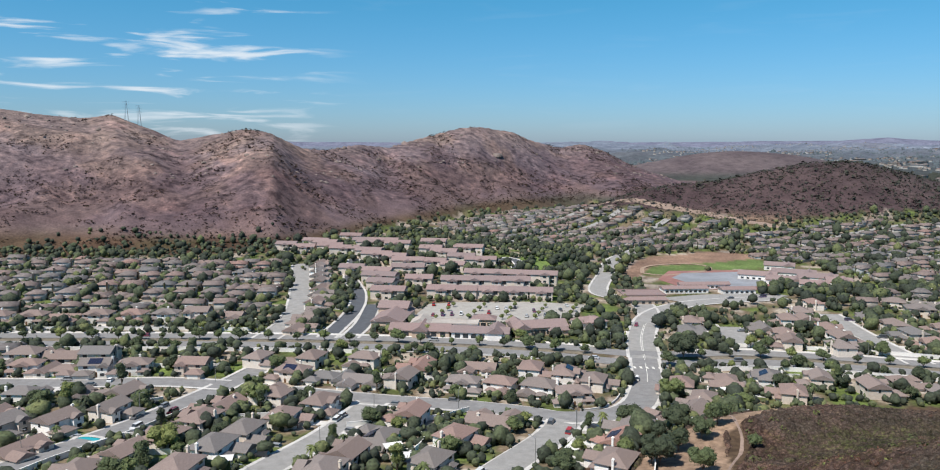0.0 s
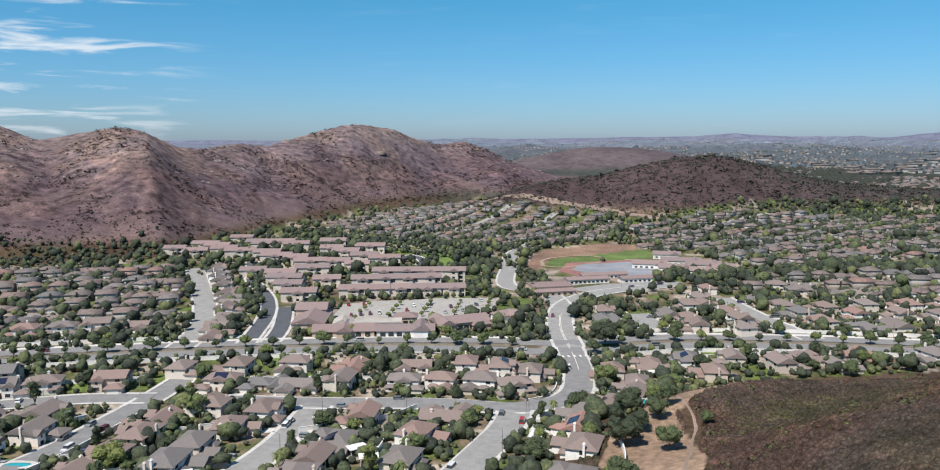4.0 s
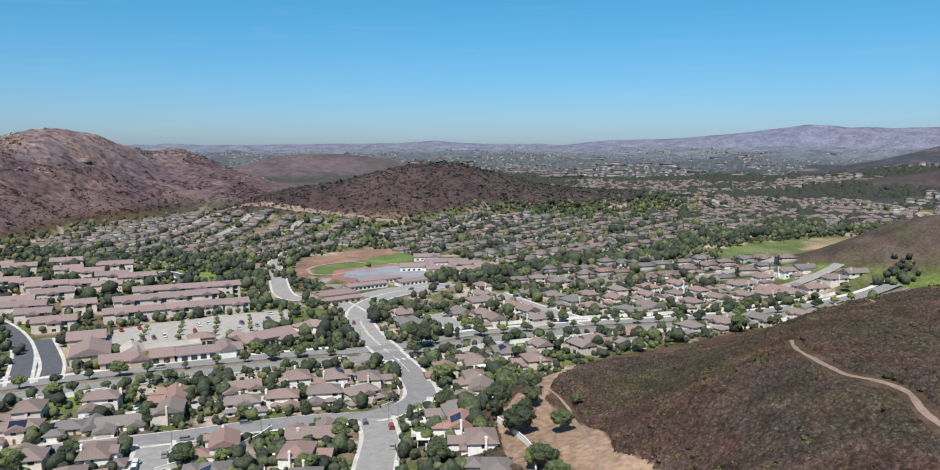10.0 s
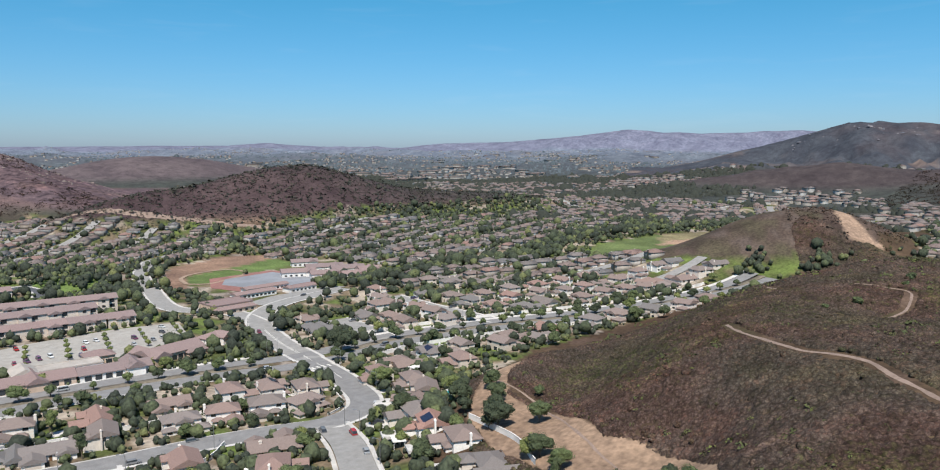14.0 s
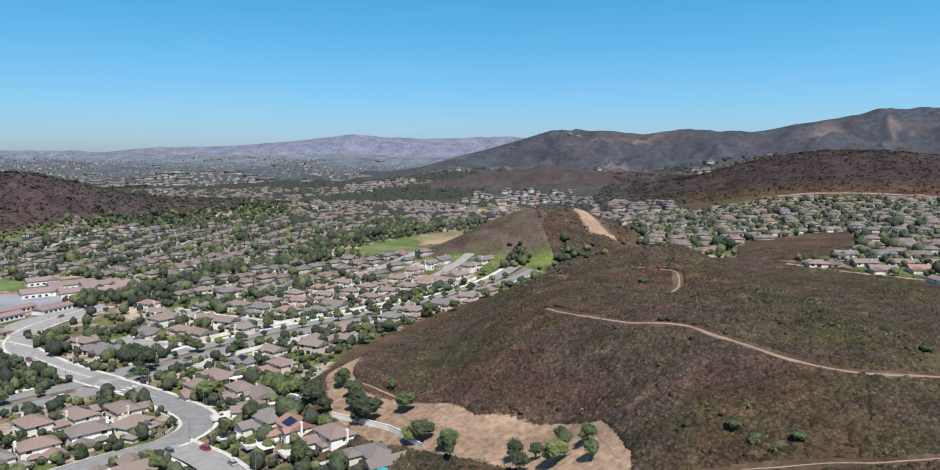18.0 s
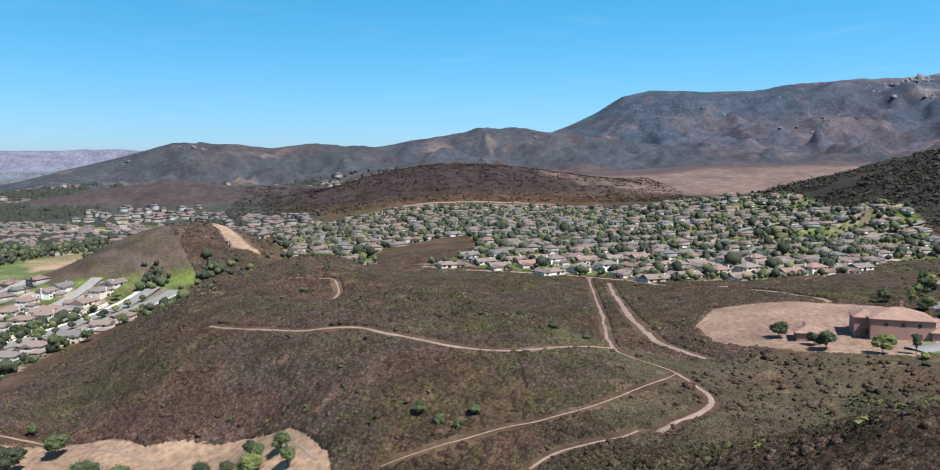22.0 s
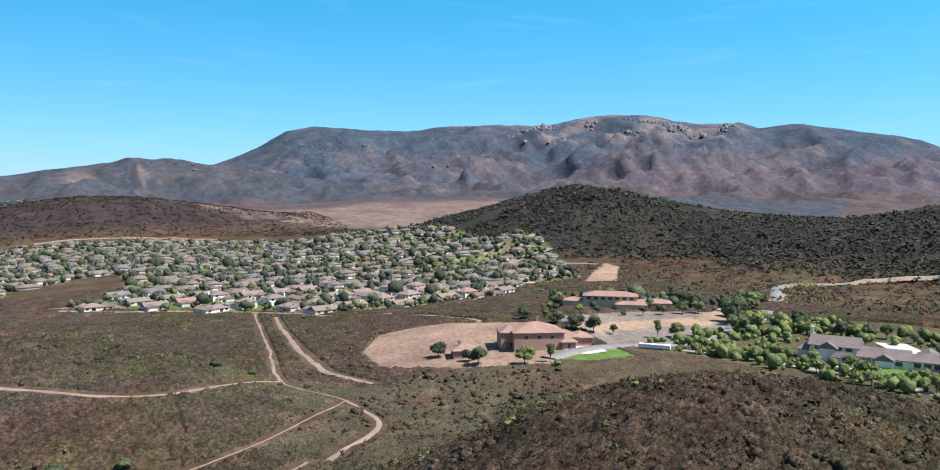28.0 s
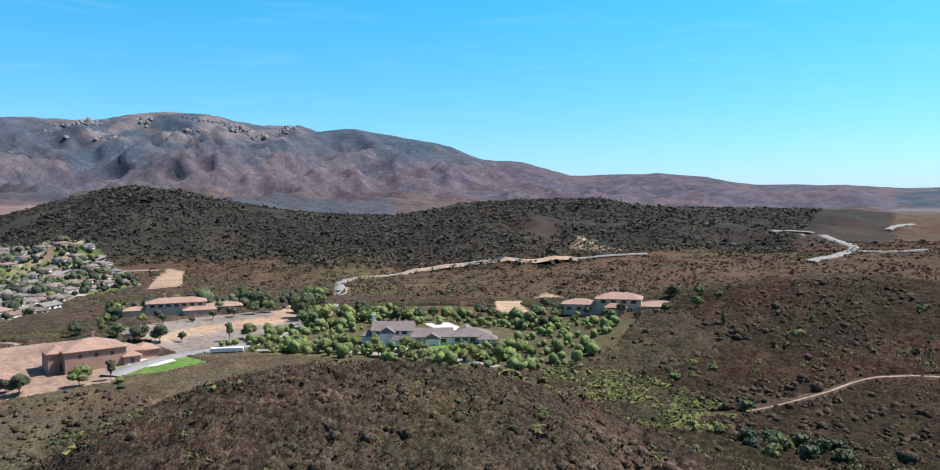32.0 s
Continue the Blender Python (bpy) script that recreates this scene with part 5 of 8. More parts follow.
def block(bm, x0, x1, y0, y1, z0, h, kind, rise):
    """The walls of one wing, up into its gables."""
    z0 = z0 - 1.2 if z0 == 0 else z0
    top = h if z0 > 0 else z0 + 1.2 + h
    if kind == "x":
        prof = [(y0, z0), (y1, z0), (y1, top), ((y0 + y1) / 2, top + rise - 0.06), (y0, top)]
        ends = [[bm.verts.new((x, a, b)) for a, b in prof] for x in (x0, x1)]
    elif kind == "y":
        prof = [(x0, z0), (x1, z0), (x1, top), ((x0 + x1) / 2, top + rise - 0.06), (x0, top)]
        ends = [[bm.verts.new((a, y, b)) for a, b in prof] for y in (y0, y1)]
    else:
        box(bm, x0, y0, z0, x1, y1, top)
        return
    n = len(prof)
    bm.faces.new(ends[0])
    bm.faces.new(ends[1][::-1])
    for i in range(n):
        bm.faces.new((ends[0][i], ends[1][i], ends[1][(i + 1) % n], ends[0][(i + 1) % n]))
    bmesh.ops.recalc_face_normals(bm, faces=bm.faces[:])


def stack(bm, x, y, rings):
    """A square shaft that steps in and out: half width, half depth and height of each ring."""
    rows = [[bm.verts.new((x + sx * a, y + sy * b, z)) for sx, sy in ((-1, -1), (1, -1), (1, 1), (-1, 1))] for a, b, z in rings]
    bm.faces.new(rows[0][::-1])
    bm.faces.new(rows[-1])
    for r, s in zip(rows, rows[1:]):
        for i in range(4):
            bm.faces.new((r[i], r[(i + 1) % 4], s[(i + 1) % 4], s[i]))


WINDOWS = {"wide": window_mesh(1.9, 1.35), "tall": window_mesh(1.0, 1.6), "small": window_mesh(1.1, 1.0), "slider": window_mesh(2.6, 2.1)}
FACE = {"front": 0, "right": 90, "back": 180, "left": 270}


def add_window(house, kind, x, y, z, face):
    ob = new("window", WINDOWS[kind])
    ob.parent = house
    ob.matrix_local = pose(x, y, z, 0, 0, FACE[face])
    return ob


def house(blocks, garage, door, wins, chimney, label, name="house", wall_mat=None, roof_mat=None, category="house"):
    """A house. blocks: x0, x1, y0, y1, floor, height, roof kind, rise. Its front looks along -y."""
    ob = thing(name, label, category)
    for x0, x1, y0, y1, z0, h, kind, rise in blocks:
        bm = bmesh.new()
        block(bm, x0, x1, y0, y1, z0, h, kind, rise)
        part("wall", bm, wall_mat or M_WALL, ob)
        bm = bmesh.new()
        if kind == "hip":
            hip(bm, x0, x1, y0, y1, z0 + h, rise)
        elif kind == "flat":
            stack(bm, (x0 + x1) / 2, (y0 + y1) / 2, [((x1 - x0) / 2 + 0.2, (y1 - y0) / 2 + 0.2, z0 + h), ((x1 - x0) / 2 + 0.2, (y1 - y0) / 2 + 0.2, z0 + h + 0.6), ((x1 - x0) / 2 - 0.2, (y1 - y0) / 2 - 0.2, z0 + h + 0.6), ((x1 - x0) / 2 - 0.2, (y1 - y0) / 2 - 0.2, z0 + h + 0.25)])
        else:
            gable(bm, x0, x1, y0, y1, z0 + h, rise, kind)
        part("roof", bm, roof_mat or M_ROOF, ob)
    if garage:
        x, y, w = garage
        bm = bmesh.new()
        for i in range(4):
            z = 0.02 + 0.55 * i
            rows = [[bm.verts.new((x - w / 2 + w * k / 4, y - 0.08, q)) for k in range(5)] for q in (z, z + 0.55)] if i == 0 else [rows[1], [bm.verts.new((x - w / 2 + w * k / 4, y - 0.08, z + 0.55)) for k in range(5)]]
            for k in range(4):
                bm.faces.new((rows[0][k], rows[0][k + 1], rows[1][k + 1], rows[1][k]))
        bmesh.ops.inset_individual(bm, faces=bm.faces[:], thickness=0.07, depth=-0.04)
        part("garage_door", bm, M_GARAGE, ob, "sectional garage door")
    if door:
        bm = bmesh.new()
        box(bm, door[0] - 0.5, door[1] - 0.08, 0, door[0] + 0.5, door[1] + 0.02, 2.1)
        part("front_door", bm, M_DOOR, ob)
    for w in wins:
        add_window(ob, *w)
    if chimney:
        x, y, top = chimney
        bm = bmesh.new()
        stack(bm, x, y, [(0.5, 0.35, 0), (0.5, 0.35, top), (0.6, 0.45, top), (0.6, 0.45, top + 0.15), (0.35, 0.25, top + 0.18), (0.35, 0.25, top + 0.45)])
        part("chimney", bm, wall_mat or M_WALL, ob)
    return ob


HOUSES = [
    house([(-7, 6.5, -2, 8, 0, 5.4, "hip", 2.3), (-7.4, -0.8, -8, -2, 0, 2.8, "y", 1.4), (0.2, 4.2, -4.2, -2, 0, 2.7, "hip", 0.8)], (-4.1, -8, 4.8), (2.2, -4.2),
          [("wide", 3.8, -2, 3.6, "front"), ("small", -4.5, -2, 3.9, "front"), ("slider", -2, 8, 0.1, "back"), ("wide", 3, 8, 0.9, "back"), ("wide", -4, 8, 3.5, "back"), ("wide", 3, 8, 3.5, "back"), ("tall", 6.5, 3, 3.4, "right"), ("tall", -7, 4, 3.4, "left")],
          (6.9, 4, 7.2), "two-storey stucco house with a hipped concrete tile roof"),
    house([(-8.5, 8.5, -3, 6, 0, 2.9, "x", 2.2), (-8.5, -1.5, -9, -3, 0, 2.8, "y", 1.5), (2.5, 8.5, -5.5, -3, 0, 2.8, "y", 1.3)], (-5, -9, 4.8), (0.5, -3),
          [("wide", 5.5, -5.5, 0.9, "front"), ("slider", -1, 6, 0.1, "back"), ("wide", 5, 6, 0.9, "back"), ("wide", -6, 6, 0.9, "back"), ("tall", 8.5, 1, 0.8, "right"), ("tall", -8.5, -5, 0.8, "left")],
          (4.6, 3.0, 5.0), "single-storey stucco house with a gabled tile roof"),
    house([(-6.5, 6.5, -2, 7.5, 0, 5.5, "x", 2.1), (0, 7, -8, -2, 0, 2.8, "hip", 1.3), (-6.5, -2.2, -4, -2, 0, 5.2, "y", 1.1)], (3.5, -8, 4.8), (-1.2, -2),
          [("tall", -4.3, -4, 3.3, "front"), ("wide", 3.4, -2, 3.7, "front"), ("wide", -4.3, -4, 0.8, "front"), ("slider", 0, 7.5, 0.1, "back"), ("wide", -4, 7.5, 3.5, "back"), ("wide", 4, 7.5, 3.5, "back"), ("tall", 6.5, 3, 3.4, "right"), ("tall", -6.5, 3, 3.4, "left"), ("small", -6.5, 5, 0.9, "left")],
          (-6.9, 2, 7.6), "two-storey stucco house with a gabled brown tile roof"),
    house([(-8, 7, -3, 7, 0, 5.3, "hip", 2.2), (-3.5, 3, -5.2, -3, 0, 5.3, "y", 1.5), (3, 9.5, -8.6, -3, 0, 2.8, "hip", 1.2), (-8.6, -3.5, -5.5, -3, 0, 2.7, "hip", 0.9)], (6.2, -8.6, 4.8), (0, -5.2),
          [("wide", 0, -5.2, 3.6, "front"), ("wide", -5.8, -3, 3.6, "front"), ("wide", -6, -5.5, 0.8, "front"), ("slider", 1, 7, 0.1, "back"), ("wide", -5, 7, 3.5, "back"), ("wide", 4.5, 7, 3.5, "back"), ("small", -2, 7, 3.8, "back"), ("tall", 7, 2, 3.4, "right"), ("tall", -8, 2, 3.4, "left")],
          (-1.5, 7.3, 7.0), "large two-storey stucco house with a hipped mauve-brown tile roof"),
    house([(-9, 4, -3, 6.5, 0, 2.9, "hip", 2.0), (4, 10, -6, 8, 0, 2.9, "y", 1.7), (-9, -2.5, -8, -3, 0, 2.8, "hip", 1.4)], (-5.8, -8, 4.8), (1, -3),
          [("wide", 7, -6, 0.9, "front"), ("slider", -3, 6.5, 0.1, "back"), ("wide", 7, 8, 0.9, "back"), ("wide", -7, 6.5, 0.9, "back"), ("tall", -9, 2, 0.8, "left"), ("tall", 10, 2, 0.8, "right")],
          None, "long single-storey stucco house with a hipped tile roof"),
]
for k, ob in enumerate(HOUSES):
    ob.location = (-320 + 26 * k, -470, float(land(-320 + 26 * k, -470)))

STREETS = [ARTERIAL, SOUTH, STREET_B, STREET_D, STREET_C, STREET_E, ROAD_2, NORTH, NORTH_B, [(126, 332), (131, 352), (135, 388)], [(196, 318), (197, 358), (199, 385), (204, 420)]]
FRONTS = STREETS[1:6] + STREETS[9:]
STREETS += [DARK_A, DARK_B]


def facing_street(x, y, streets):
    """The turn by which a house's front looks at the nearest street."""
    best, turn = 1e9, 0.0
    for pts in streets:
        line = smooth_line(pts)
        d = np.hypot(line[:, 0] - x, line[:, 1] - y)
        k = int(d.argmin())
        if d[k] < best:
            best, (t, left) = d[k], [v[k] for v in sides(line)]
            side = 1 if (x - line[k, 0]) * left[0] + (y - line[k, 1]) * left[1] > 0 else -1
            out = left * side
            turn = math.degrees(math.atan2(out[1], out[0])) - 90
    return turn, best


PLACED = []   # x, y, radius of what stands on the ground already


def put_house(x, y, turn, kind, size=1.0, group="houses of the neighbourhood"):
    z = float(min(land(x + a, y + b) for a in (-5, 5) for b in (-5, 5)))
    z = 0.5 * z + 0.5 * float(land(x, y))
    ob = copy_thing(HOUSES[kind], pose(x, y, z, 0, 0, turn))
    ob.scale = (size * random.choice((-1, 1)), size, size)
    PLACED.append((x, y, 9.0 * size))
    return toned(tagged(ob, group=group))


NEAR_A = [(-183, 304), (-168, 302), (-153, 301), (-139, 304), (-126, 303), (-114, 303), (-163, 270), (-150, 269), (-136, 270), (-123, 266), (-155, 249), (-131, 234), (-120, 248), (-130, 211),
          (-87, 256), (-72, 268), (-89, 238), (-93, 221), (-99, 205), (-72, 296), (-70, 317), (-88, 316), (-146, 229), (-150, 207), (-104, 188)]
NEAR_B = [(-57, 315), (-45, 313), (-33, 312), (-21, 310), (-9, 307), (4, 306), (16, 303), (28, 301), (40, 295), (51, 284), (-56, 293), (-42, 288), (-28, 289), (-15, 287), (-2, 282), (11, 279), (26, 274),
          (38, 268), (-51, 257), (-59, 240), (-67, 225), (-71, 208), (-74, 190), (-21, 244), (-29, 222), (-36, 204), (-40, 188)]
NEAR_C = [(8, 240), (-2, 218), (-8, 196), (100, 289), (79, 281), (82, 263), (117, 270), (74, 246), (61, 236), (48, 221), (41, 206), (36, 188), (29, 168), (116, 288), (136, 289), (155, 276), (172, 287),
          (178, 271), (196, 282), (221, 275), (243, 272), (262, 262), (285, 255), (305, 250)]
NEAR_E = [(148, 345), (112, 372), (153, 362), (150, 380), (118, 388), (171, 336), (180, 352), (182, 371), (166, 392), (180, 392), (214, 340), (214, 360), (217, 380), (186, 412), (218, 405), (205, 436), (233, 330), (242, 352), (238, 372), (250, 331),
          (265, 348), (282, 340), (272, 318), (299, 338), (292, 316), (262, 372), (285, 366), (310, 312), (318, 334), (305, 360)]
for row in (NEAR_A, NEAR_B, NEAR_C, NEAR_E):
    for x, y in row:
        if any((x - q[0]) ** 2 + (y - q[1]) ** 2 < 13.2 ** 2 for q in PLACED):
            continue
        turn, _ = facing_street(x, y, FRONTS)
        put_house(x, y, turn + random.uniform(-4, 4), random.choice((0, 0, 1, 2, 2, 3, 3, 4)), random.uniform(0.8, 0.92))
# ---- plaza, apartments, school ----
def building(x, y, turn, blocks, wins, label, name, category, wall, roof, garage=None, door=None, chimney=None):
    ob = house(blocks, garage, door, wins, chimney, label, name, wall, roof, category)
    z = float(min(land(x + a, y + b) for a in (-8, 0, 8) for b in (-6, 0, 6)))
    ob.matrix_world = pose(x, y, 0.5 * z + 0.5 * float(land(x, y)), 0, 0, turn)
    PLACED.append((x, y, 14.0))
    return toned(ob)


def row_windows(x0, x1, y, z, face, step=4.0, kind="wide"):
    n = max(1, int((x1 - x0) / step))
    return [(kind, x0 + (k + 0.5) * (x1 - x0) / n, y, z, face) for k in range(n)]


blob("parking_lot", [(-34, 392), (-24, 446), (-4, 452), (40, 455), (70, 446), (60, 412), (36, 392), (10, 386), (-20, 384)], M_LOT, "large pale asphalt parking lot with rows of young trees", "parking lot")
building(-24, 371, -6, [(-15, 15, -6, 6, 0, 3.6, "x", 2.2), (-3, 4, -9, 9, 0, 4.2, "y", 1.9)], row_windows(-14, -4, -6, 0.6, "front", 3.4, "slider") + row_windows(5, 14, -6, 0.6, "front", 3.4, "slider"), "long low shop building with a terracotta tile roof", "shop", "shop", M_WALL_TAN, M_ROOF_RED)
building(6, 366, -8, [(-14, 14, -5.5, 5.5, 0, 3.6, "x", 2.0), (4, 11, -8, 8, 0, 4.4, "y", 2.0)], row_windows(-13, 3, -5.5, 0.6, "front", 3.6, "slider"), "low shop building with white gable and terracotta roof", "shop", "shop", M_WALL_WHITE, M_ROOF_RED)
building(-12, 380, -6, [(-17, 17, -5, 5, 0, 4.4, "flat", 0), (-17, -8, -6, 6, 0, 5.0, "y", 2.0)], row_windows(-6, 16, -5, 0.6, "front", 4.5, "slider"), "white flat-roofed shop building with a gabled end", "shop", "shop", M_WALL_WHITE, M_FLAT)
building(8, 390, -6, [(-6, 6, -4.5, 4.5, 0, 4.6, "hip", 1.8)], row_windows(-5, 5, -4.5, 0.6, "front", 3.2, "slider"), "small square shop with a hipped red tile roof", "shop", "shop", M_WALL_TAN, M_ROOF_RED)
building(35, 376, 12, [(-14, 14, -6, 7, 0, 4.2, "x", 2.4), (-14, -6, -9, 10, 0, 4.4, "y", 2.2), (4, 14, -8, -6, 0, 3.2, "hip", 1.0)], row_windows(-4, 12, -6, 0.5, "front", 3.0, "slider"), "dark-eaved plaza restaurant with a low tile roof", "shop", "shop", M_WALL_TAN, M_ROOF_RED)
building(63, 388, 20, [(-8, 8, -5, 5, 0, 4.0, "hip", 2.0), (-3, 4, -8, 0, 0, 4.4, "y", 1.8)], row_windows(-7, 7, 5, 0.8, "back", 3.2), "white corner shop building with a tile roof", "shop", "shop", M_WALL_WHITE, M_ROOF_RED)
building(-40, 394, 82, [(-16, 16, -8, 8, 0, 5.2, "x", 3.0), (6, 18, -6, 10, 0, 7.5, "y", 2.6)], row_windows(-14, 4, -8, 1.0, "front", 3.6) + row_windows(7, 17, -6, 4.6, "front", 3.2), "large hall with a broad terracotta gable roof", "hall", "hall", M_WALL_TAN, M_ROOF_RED)

APARTMENT_WALL = plain("cream_stucco", (0.60, 0.52, 0.45), 0.9, spread=0.1, size=1.0)


def apartment(x, y, turn, length, storeys, label):
    h, n = 3.0 * storeys, int(length / 14)
    blocks = [(-length / 2, length / 2, -6, 6, 0, h, "x", 2.0)]
    wins = []
    for k in range(n):
        cx = -length / 2 + (k + 0.5) * length / n
        blocks.append((cx - 3, cx + 3, -8, -6, 0, h - 0.4 + 0.6 * (k % 2), "y", 1.3))
    for f in range(storeys):
        wins += row_windows(-length / 2 + 1, length / 2 - 1, 6, 0.9 + 3 * f, "back", 5.5)
        for k in range(n):
            cx = -length / 2 + (k + 0.5) * length / n
            wins += [("wide", cx, -8, 0.9 + 3 * f, "front"), ("slider", cx + 5, -6, 0.3 + 3 * f, "front")]
    return tagged(building(x, y, turn, blocks, wins, label, "apartment_block", "apartments", APARTMENT_WALL, M_ROOF_RED), group="apartment blocks")


apartment(29, 518, -10, 64, 3, "long three-storey cream apartment block with balconies and a tile roof")
apartment(11, 490, -4, 58, 3, "three-storey cream apartment block with arched bays and a tile roof")
for x, y, ln in ((-17, 471, 18), (-1, 469, 12), (12, 469, 14), (28, 467, 18), (45, 465, 14)):
    apartment(x, y, -5, ln, 2, "small two-storey cream apartment building with a tile roof")
TOWN = [(-161, 665), (-118, 640), (-103, 623), (-98, 697), (-81, 610), (-73, 598), (-58, 590), (-60, 635), (-47, 578), (-31, 614), (-20, 604), (-29, 576), (-12, 566), (-6, 592), (9, 584), (-86, 552), (-66, 541), (-62, 522),
        (-58, 496), (-50, 466), (-45, 556), (-34, 512), (-116, 743), (-141, 695), (-88, 655), (-128, 672), (-75, 668), (-140, 640), (-30, 642), (0, 620)]
for k, (x, y) in enumerate(TOWN):
    apartment(x, y, -8 + 5 * math.sin(k), 18 + 3 * (k % 3), 2, "two-storey cream townhouse row with a mauve-red tile roof")
for x, y in ((-112, 581), (-108, 560), (-104, 541), (-100, 522), (-96, 503), (-93, 485), (-90, 467), (-86, 448), (-84, 430), (-82, 411), (-85, 390), (-83, 374)):
    put_house(x - 3, y, 80, random.choice((1, 2, 4)), 0.9)

# school
blob("school_apron", [(138, 545), (156, 584), (212, 590), (226, 540), (210, 504), (176, 498), (146, 512)], M_APRON, "brick-red paving round the school playground", "paving", up=-0.02)
blob("school_court", [(150, 552), (164, 574), (208, 580), (216, 540), (205, 515), (180, 512), (158, 522)], M_COURT, "grey asphalt school playground", "playground")
blob("parking_lot", [(120, 470), (150, 482), (200, 486), (206, 476), (160, 464), (130, 456)], M_ROAD_PALE, "school parking lot of pale asphalt", "parking lot")
strip("running_track", [(133, 573), (140, 598), (158, 614), (184, 620), (194, 606), (188, 588), (168, 574), (146, 564), (133, 573)], [1.6, 0, -1.6], [0.0, 0.02, 0.0], M_DIRT, "pale earth running track round the school field", category="track")
for x, y, tn, w, d, st in ((212, 548, -25, 26, 13, 1), (222, 524, -25, 24, 12, 1), (242, 556, -25, 30, 12, 1), (250, 535, -25, 26, 14, 1), (256, 516, -20, 16, 14, 1), (246, 592, -25, 22, 10, 1), (234, 505, -20, 18, 10, 1)):
    building(x, y, tn, [(-w / 2, w / 2, -d / 2, d / 2, 0, 4.2, "x", 2.2), (w / 2 - 8, w / 2 - 1, -d / 2 - 3, d / 2, 0, 4.6, "y", 1.8)], row_windows(-w / 2 + 1, w / 2 - 9, -d / 2, 0.9, "front", 3.6), "low school building with a brick-red tile roof", "school_building", "school", M_WALL_WHITE, M_ROOF_RED)
for x, y, tn, w, d in ((142, 492, 3, 30, 9), (176, 489, 3, 22, 9), (160, 508, 3, 34, 7)):
    building(x, y, tn, [(-w / 2, w / 2, -d / 2, d / 2, 0, 3.6, "x", 1.2)], row_windows(-w / 2 + 1, w / 2 - 1, -d / 2, 1.0, "front", 3.0), "long low school classroom block with a dull red roof", "school_building", "school", M_WALL_WHITE, M_ROOF_RED)
building(107, 462, 2, [(-13, 13, -9, 9, 0, 5.0, "flat", 0), (-13, 13, -13, -9, 0, 3.6, "hip", 1.2)], row_windows(-12, 12, -13, 1.0, "front", 4.0), "school gymnasium with a pale flat roof", "school_building", "school", M_WALL_TAN, M_ROOF_RED)

# ---- mansions on the mesa ----
building(76, -80, 236 + 12, [(-11, 7, -6, 9, 0, 6.6, "hip", 2.6), (-15, -9, -2, 8, 0, 6.2, "hip", 1.6), (5, 13, -2, 8, 0, 4.2, "hip", 1.8), (12, 19, 0, 9, 0, 3.6, "hip", 1.5), (6, 11, -7, -2, 0, 3.4, "hip", 1.2)],
         row_windows(-9, 5, -6, 4.2, "front", 4.6, "small") + [("wide", 9, -2, 1.0, "front"), ("tall", 8.5, -7, 0.8, "front"), ("slider", -6, 9, 0.2, "back"), ("wide", 2, 9, 4, "back"), ("slider", -12, -2, 0.2, "front")],
         "rose-brown stucco mansion with pale clay tile roofs on bare earth", "mansion", "mansion", M_WALL_ROSE, M_ROOF_PALE, None, (3, -6), (-1, 2.5, 10.6))
building(82, -52, 250, [(-4.5, 4.5, -3.5, 3.5, 0, 3.0, "hip", 1.5)], [("slider", 0, -3.5, 0.1, "front")], "small rose-brown pool house with a clay tile roof", "pool_house", "pool house", M_WALL_ROSE, M_ROOF_PALE, None, None, (-2, 1, 5.2))
building(-3, -156, 208, [(-20, -6, -5, 6, 0, 5.2, "x", 2.4), (-17, -12, -7.5, -5, 0, 5.0, "y", 1.6), (-6, 8, -6, 5, 0, 3.0, "x", 2.2), (-1, 4, -8, -6, 0, 2.9, "y", 1.5), (8, 22, -5, 6, 0, 2.9, "hip", 2.2), (18, 24, -10, -4, 0, 2.8, "hip", 1.5), (-13, -7, -9.5, -7.5, 0, 2.8, "hip", 0.9), (-24, -20, -3, 4, 0, 3.2, "hip", 1.2), (10, 16, 6, 12, 0, 2.9, "y", 1.6)],
         row_windows(-19, -7, -5, 3.6, "front", 3.0) + row_windows(-5, 7, -6, 0.8, "front", 3.0) + row_windows(9, 17, -5, 0.8, "front", 2.6) + row_windows(-19, -7, 6, 3.6, "back", 3.6) + [("slider", -19, -5, 0.2, "front"), ("tall", 21, -10, 0.8, "front")],
         "white farmhouse mansion with a grey-brown gabled roof among young trees", "mansion", "mansion", M_WALL_WHITE, M_ROOF_SLATE, None, (-1, -6), (-20.5, 2, 9.6))
building(143, -170, 230, [(-16, 10, -5, 6, 0, 6.0, "hip", 1.8), (-26, -16, -4, 5, 0, 3.2, "hip", 1.3), (10, 26, -7, 6, 0, 3.4, "hip", 1.4), (0, 14, -12, -6, 0, 3.0, "hip", 1.2), (-14, -4, 6, 12, 0, 3.2, "hip", 1.2)],
         row_windows(-15, 9, -5, 4.0, "front", 3.4) + row_windows(11, 25, -7, 0.8, "front", 3.0), "sprawling terraced villa with brown tile hip roofs behind a pool terrace", "villa", "villa", M_WALL_TAN, M_ROOF_PALE, None, (2, -5), (-8, 1, 9.4))
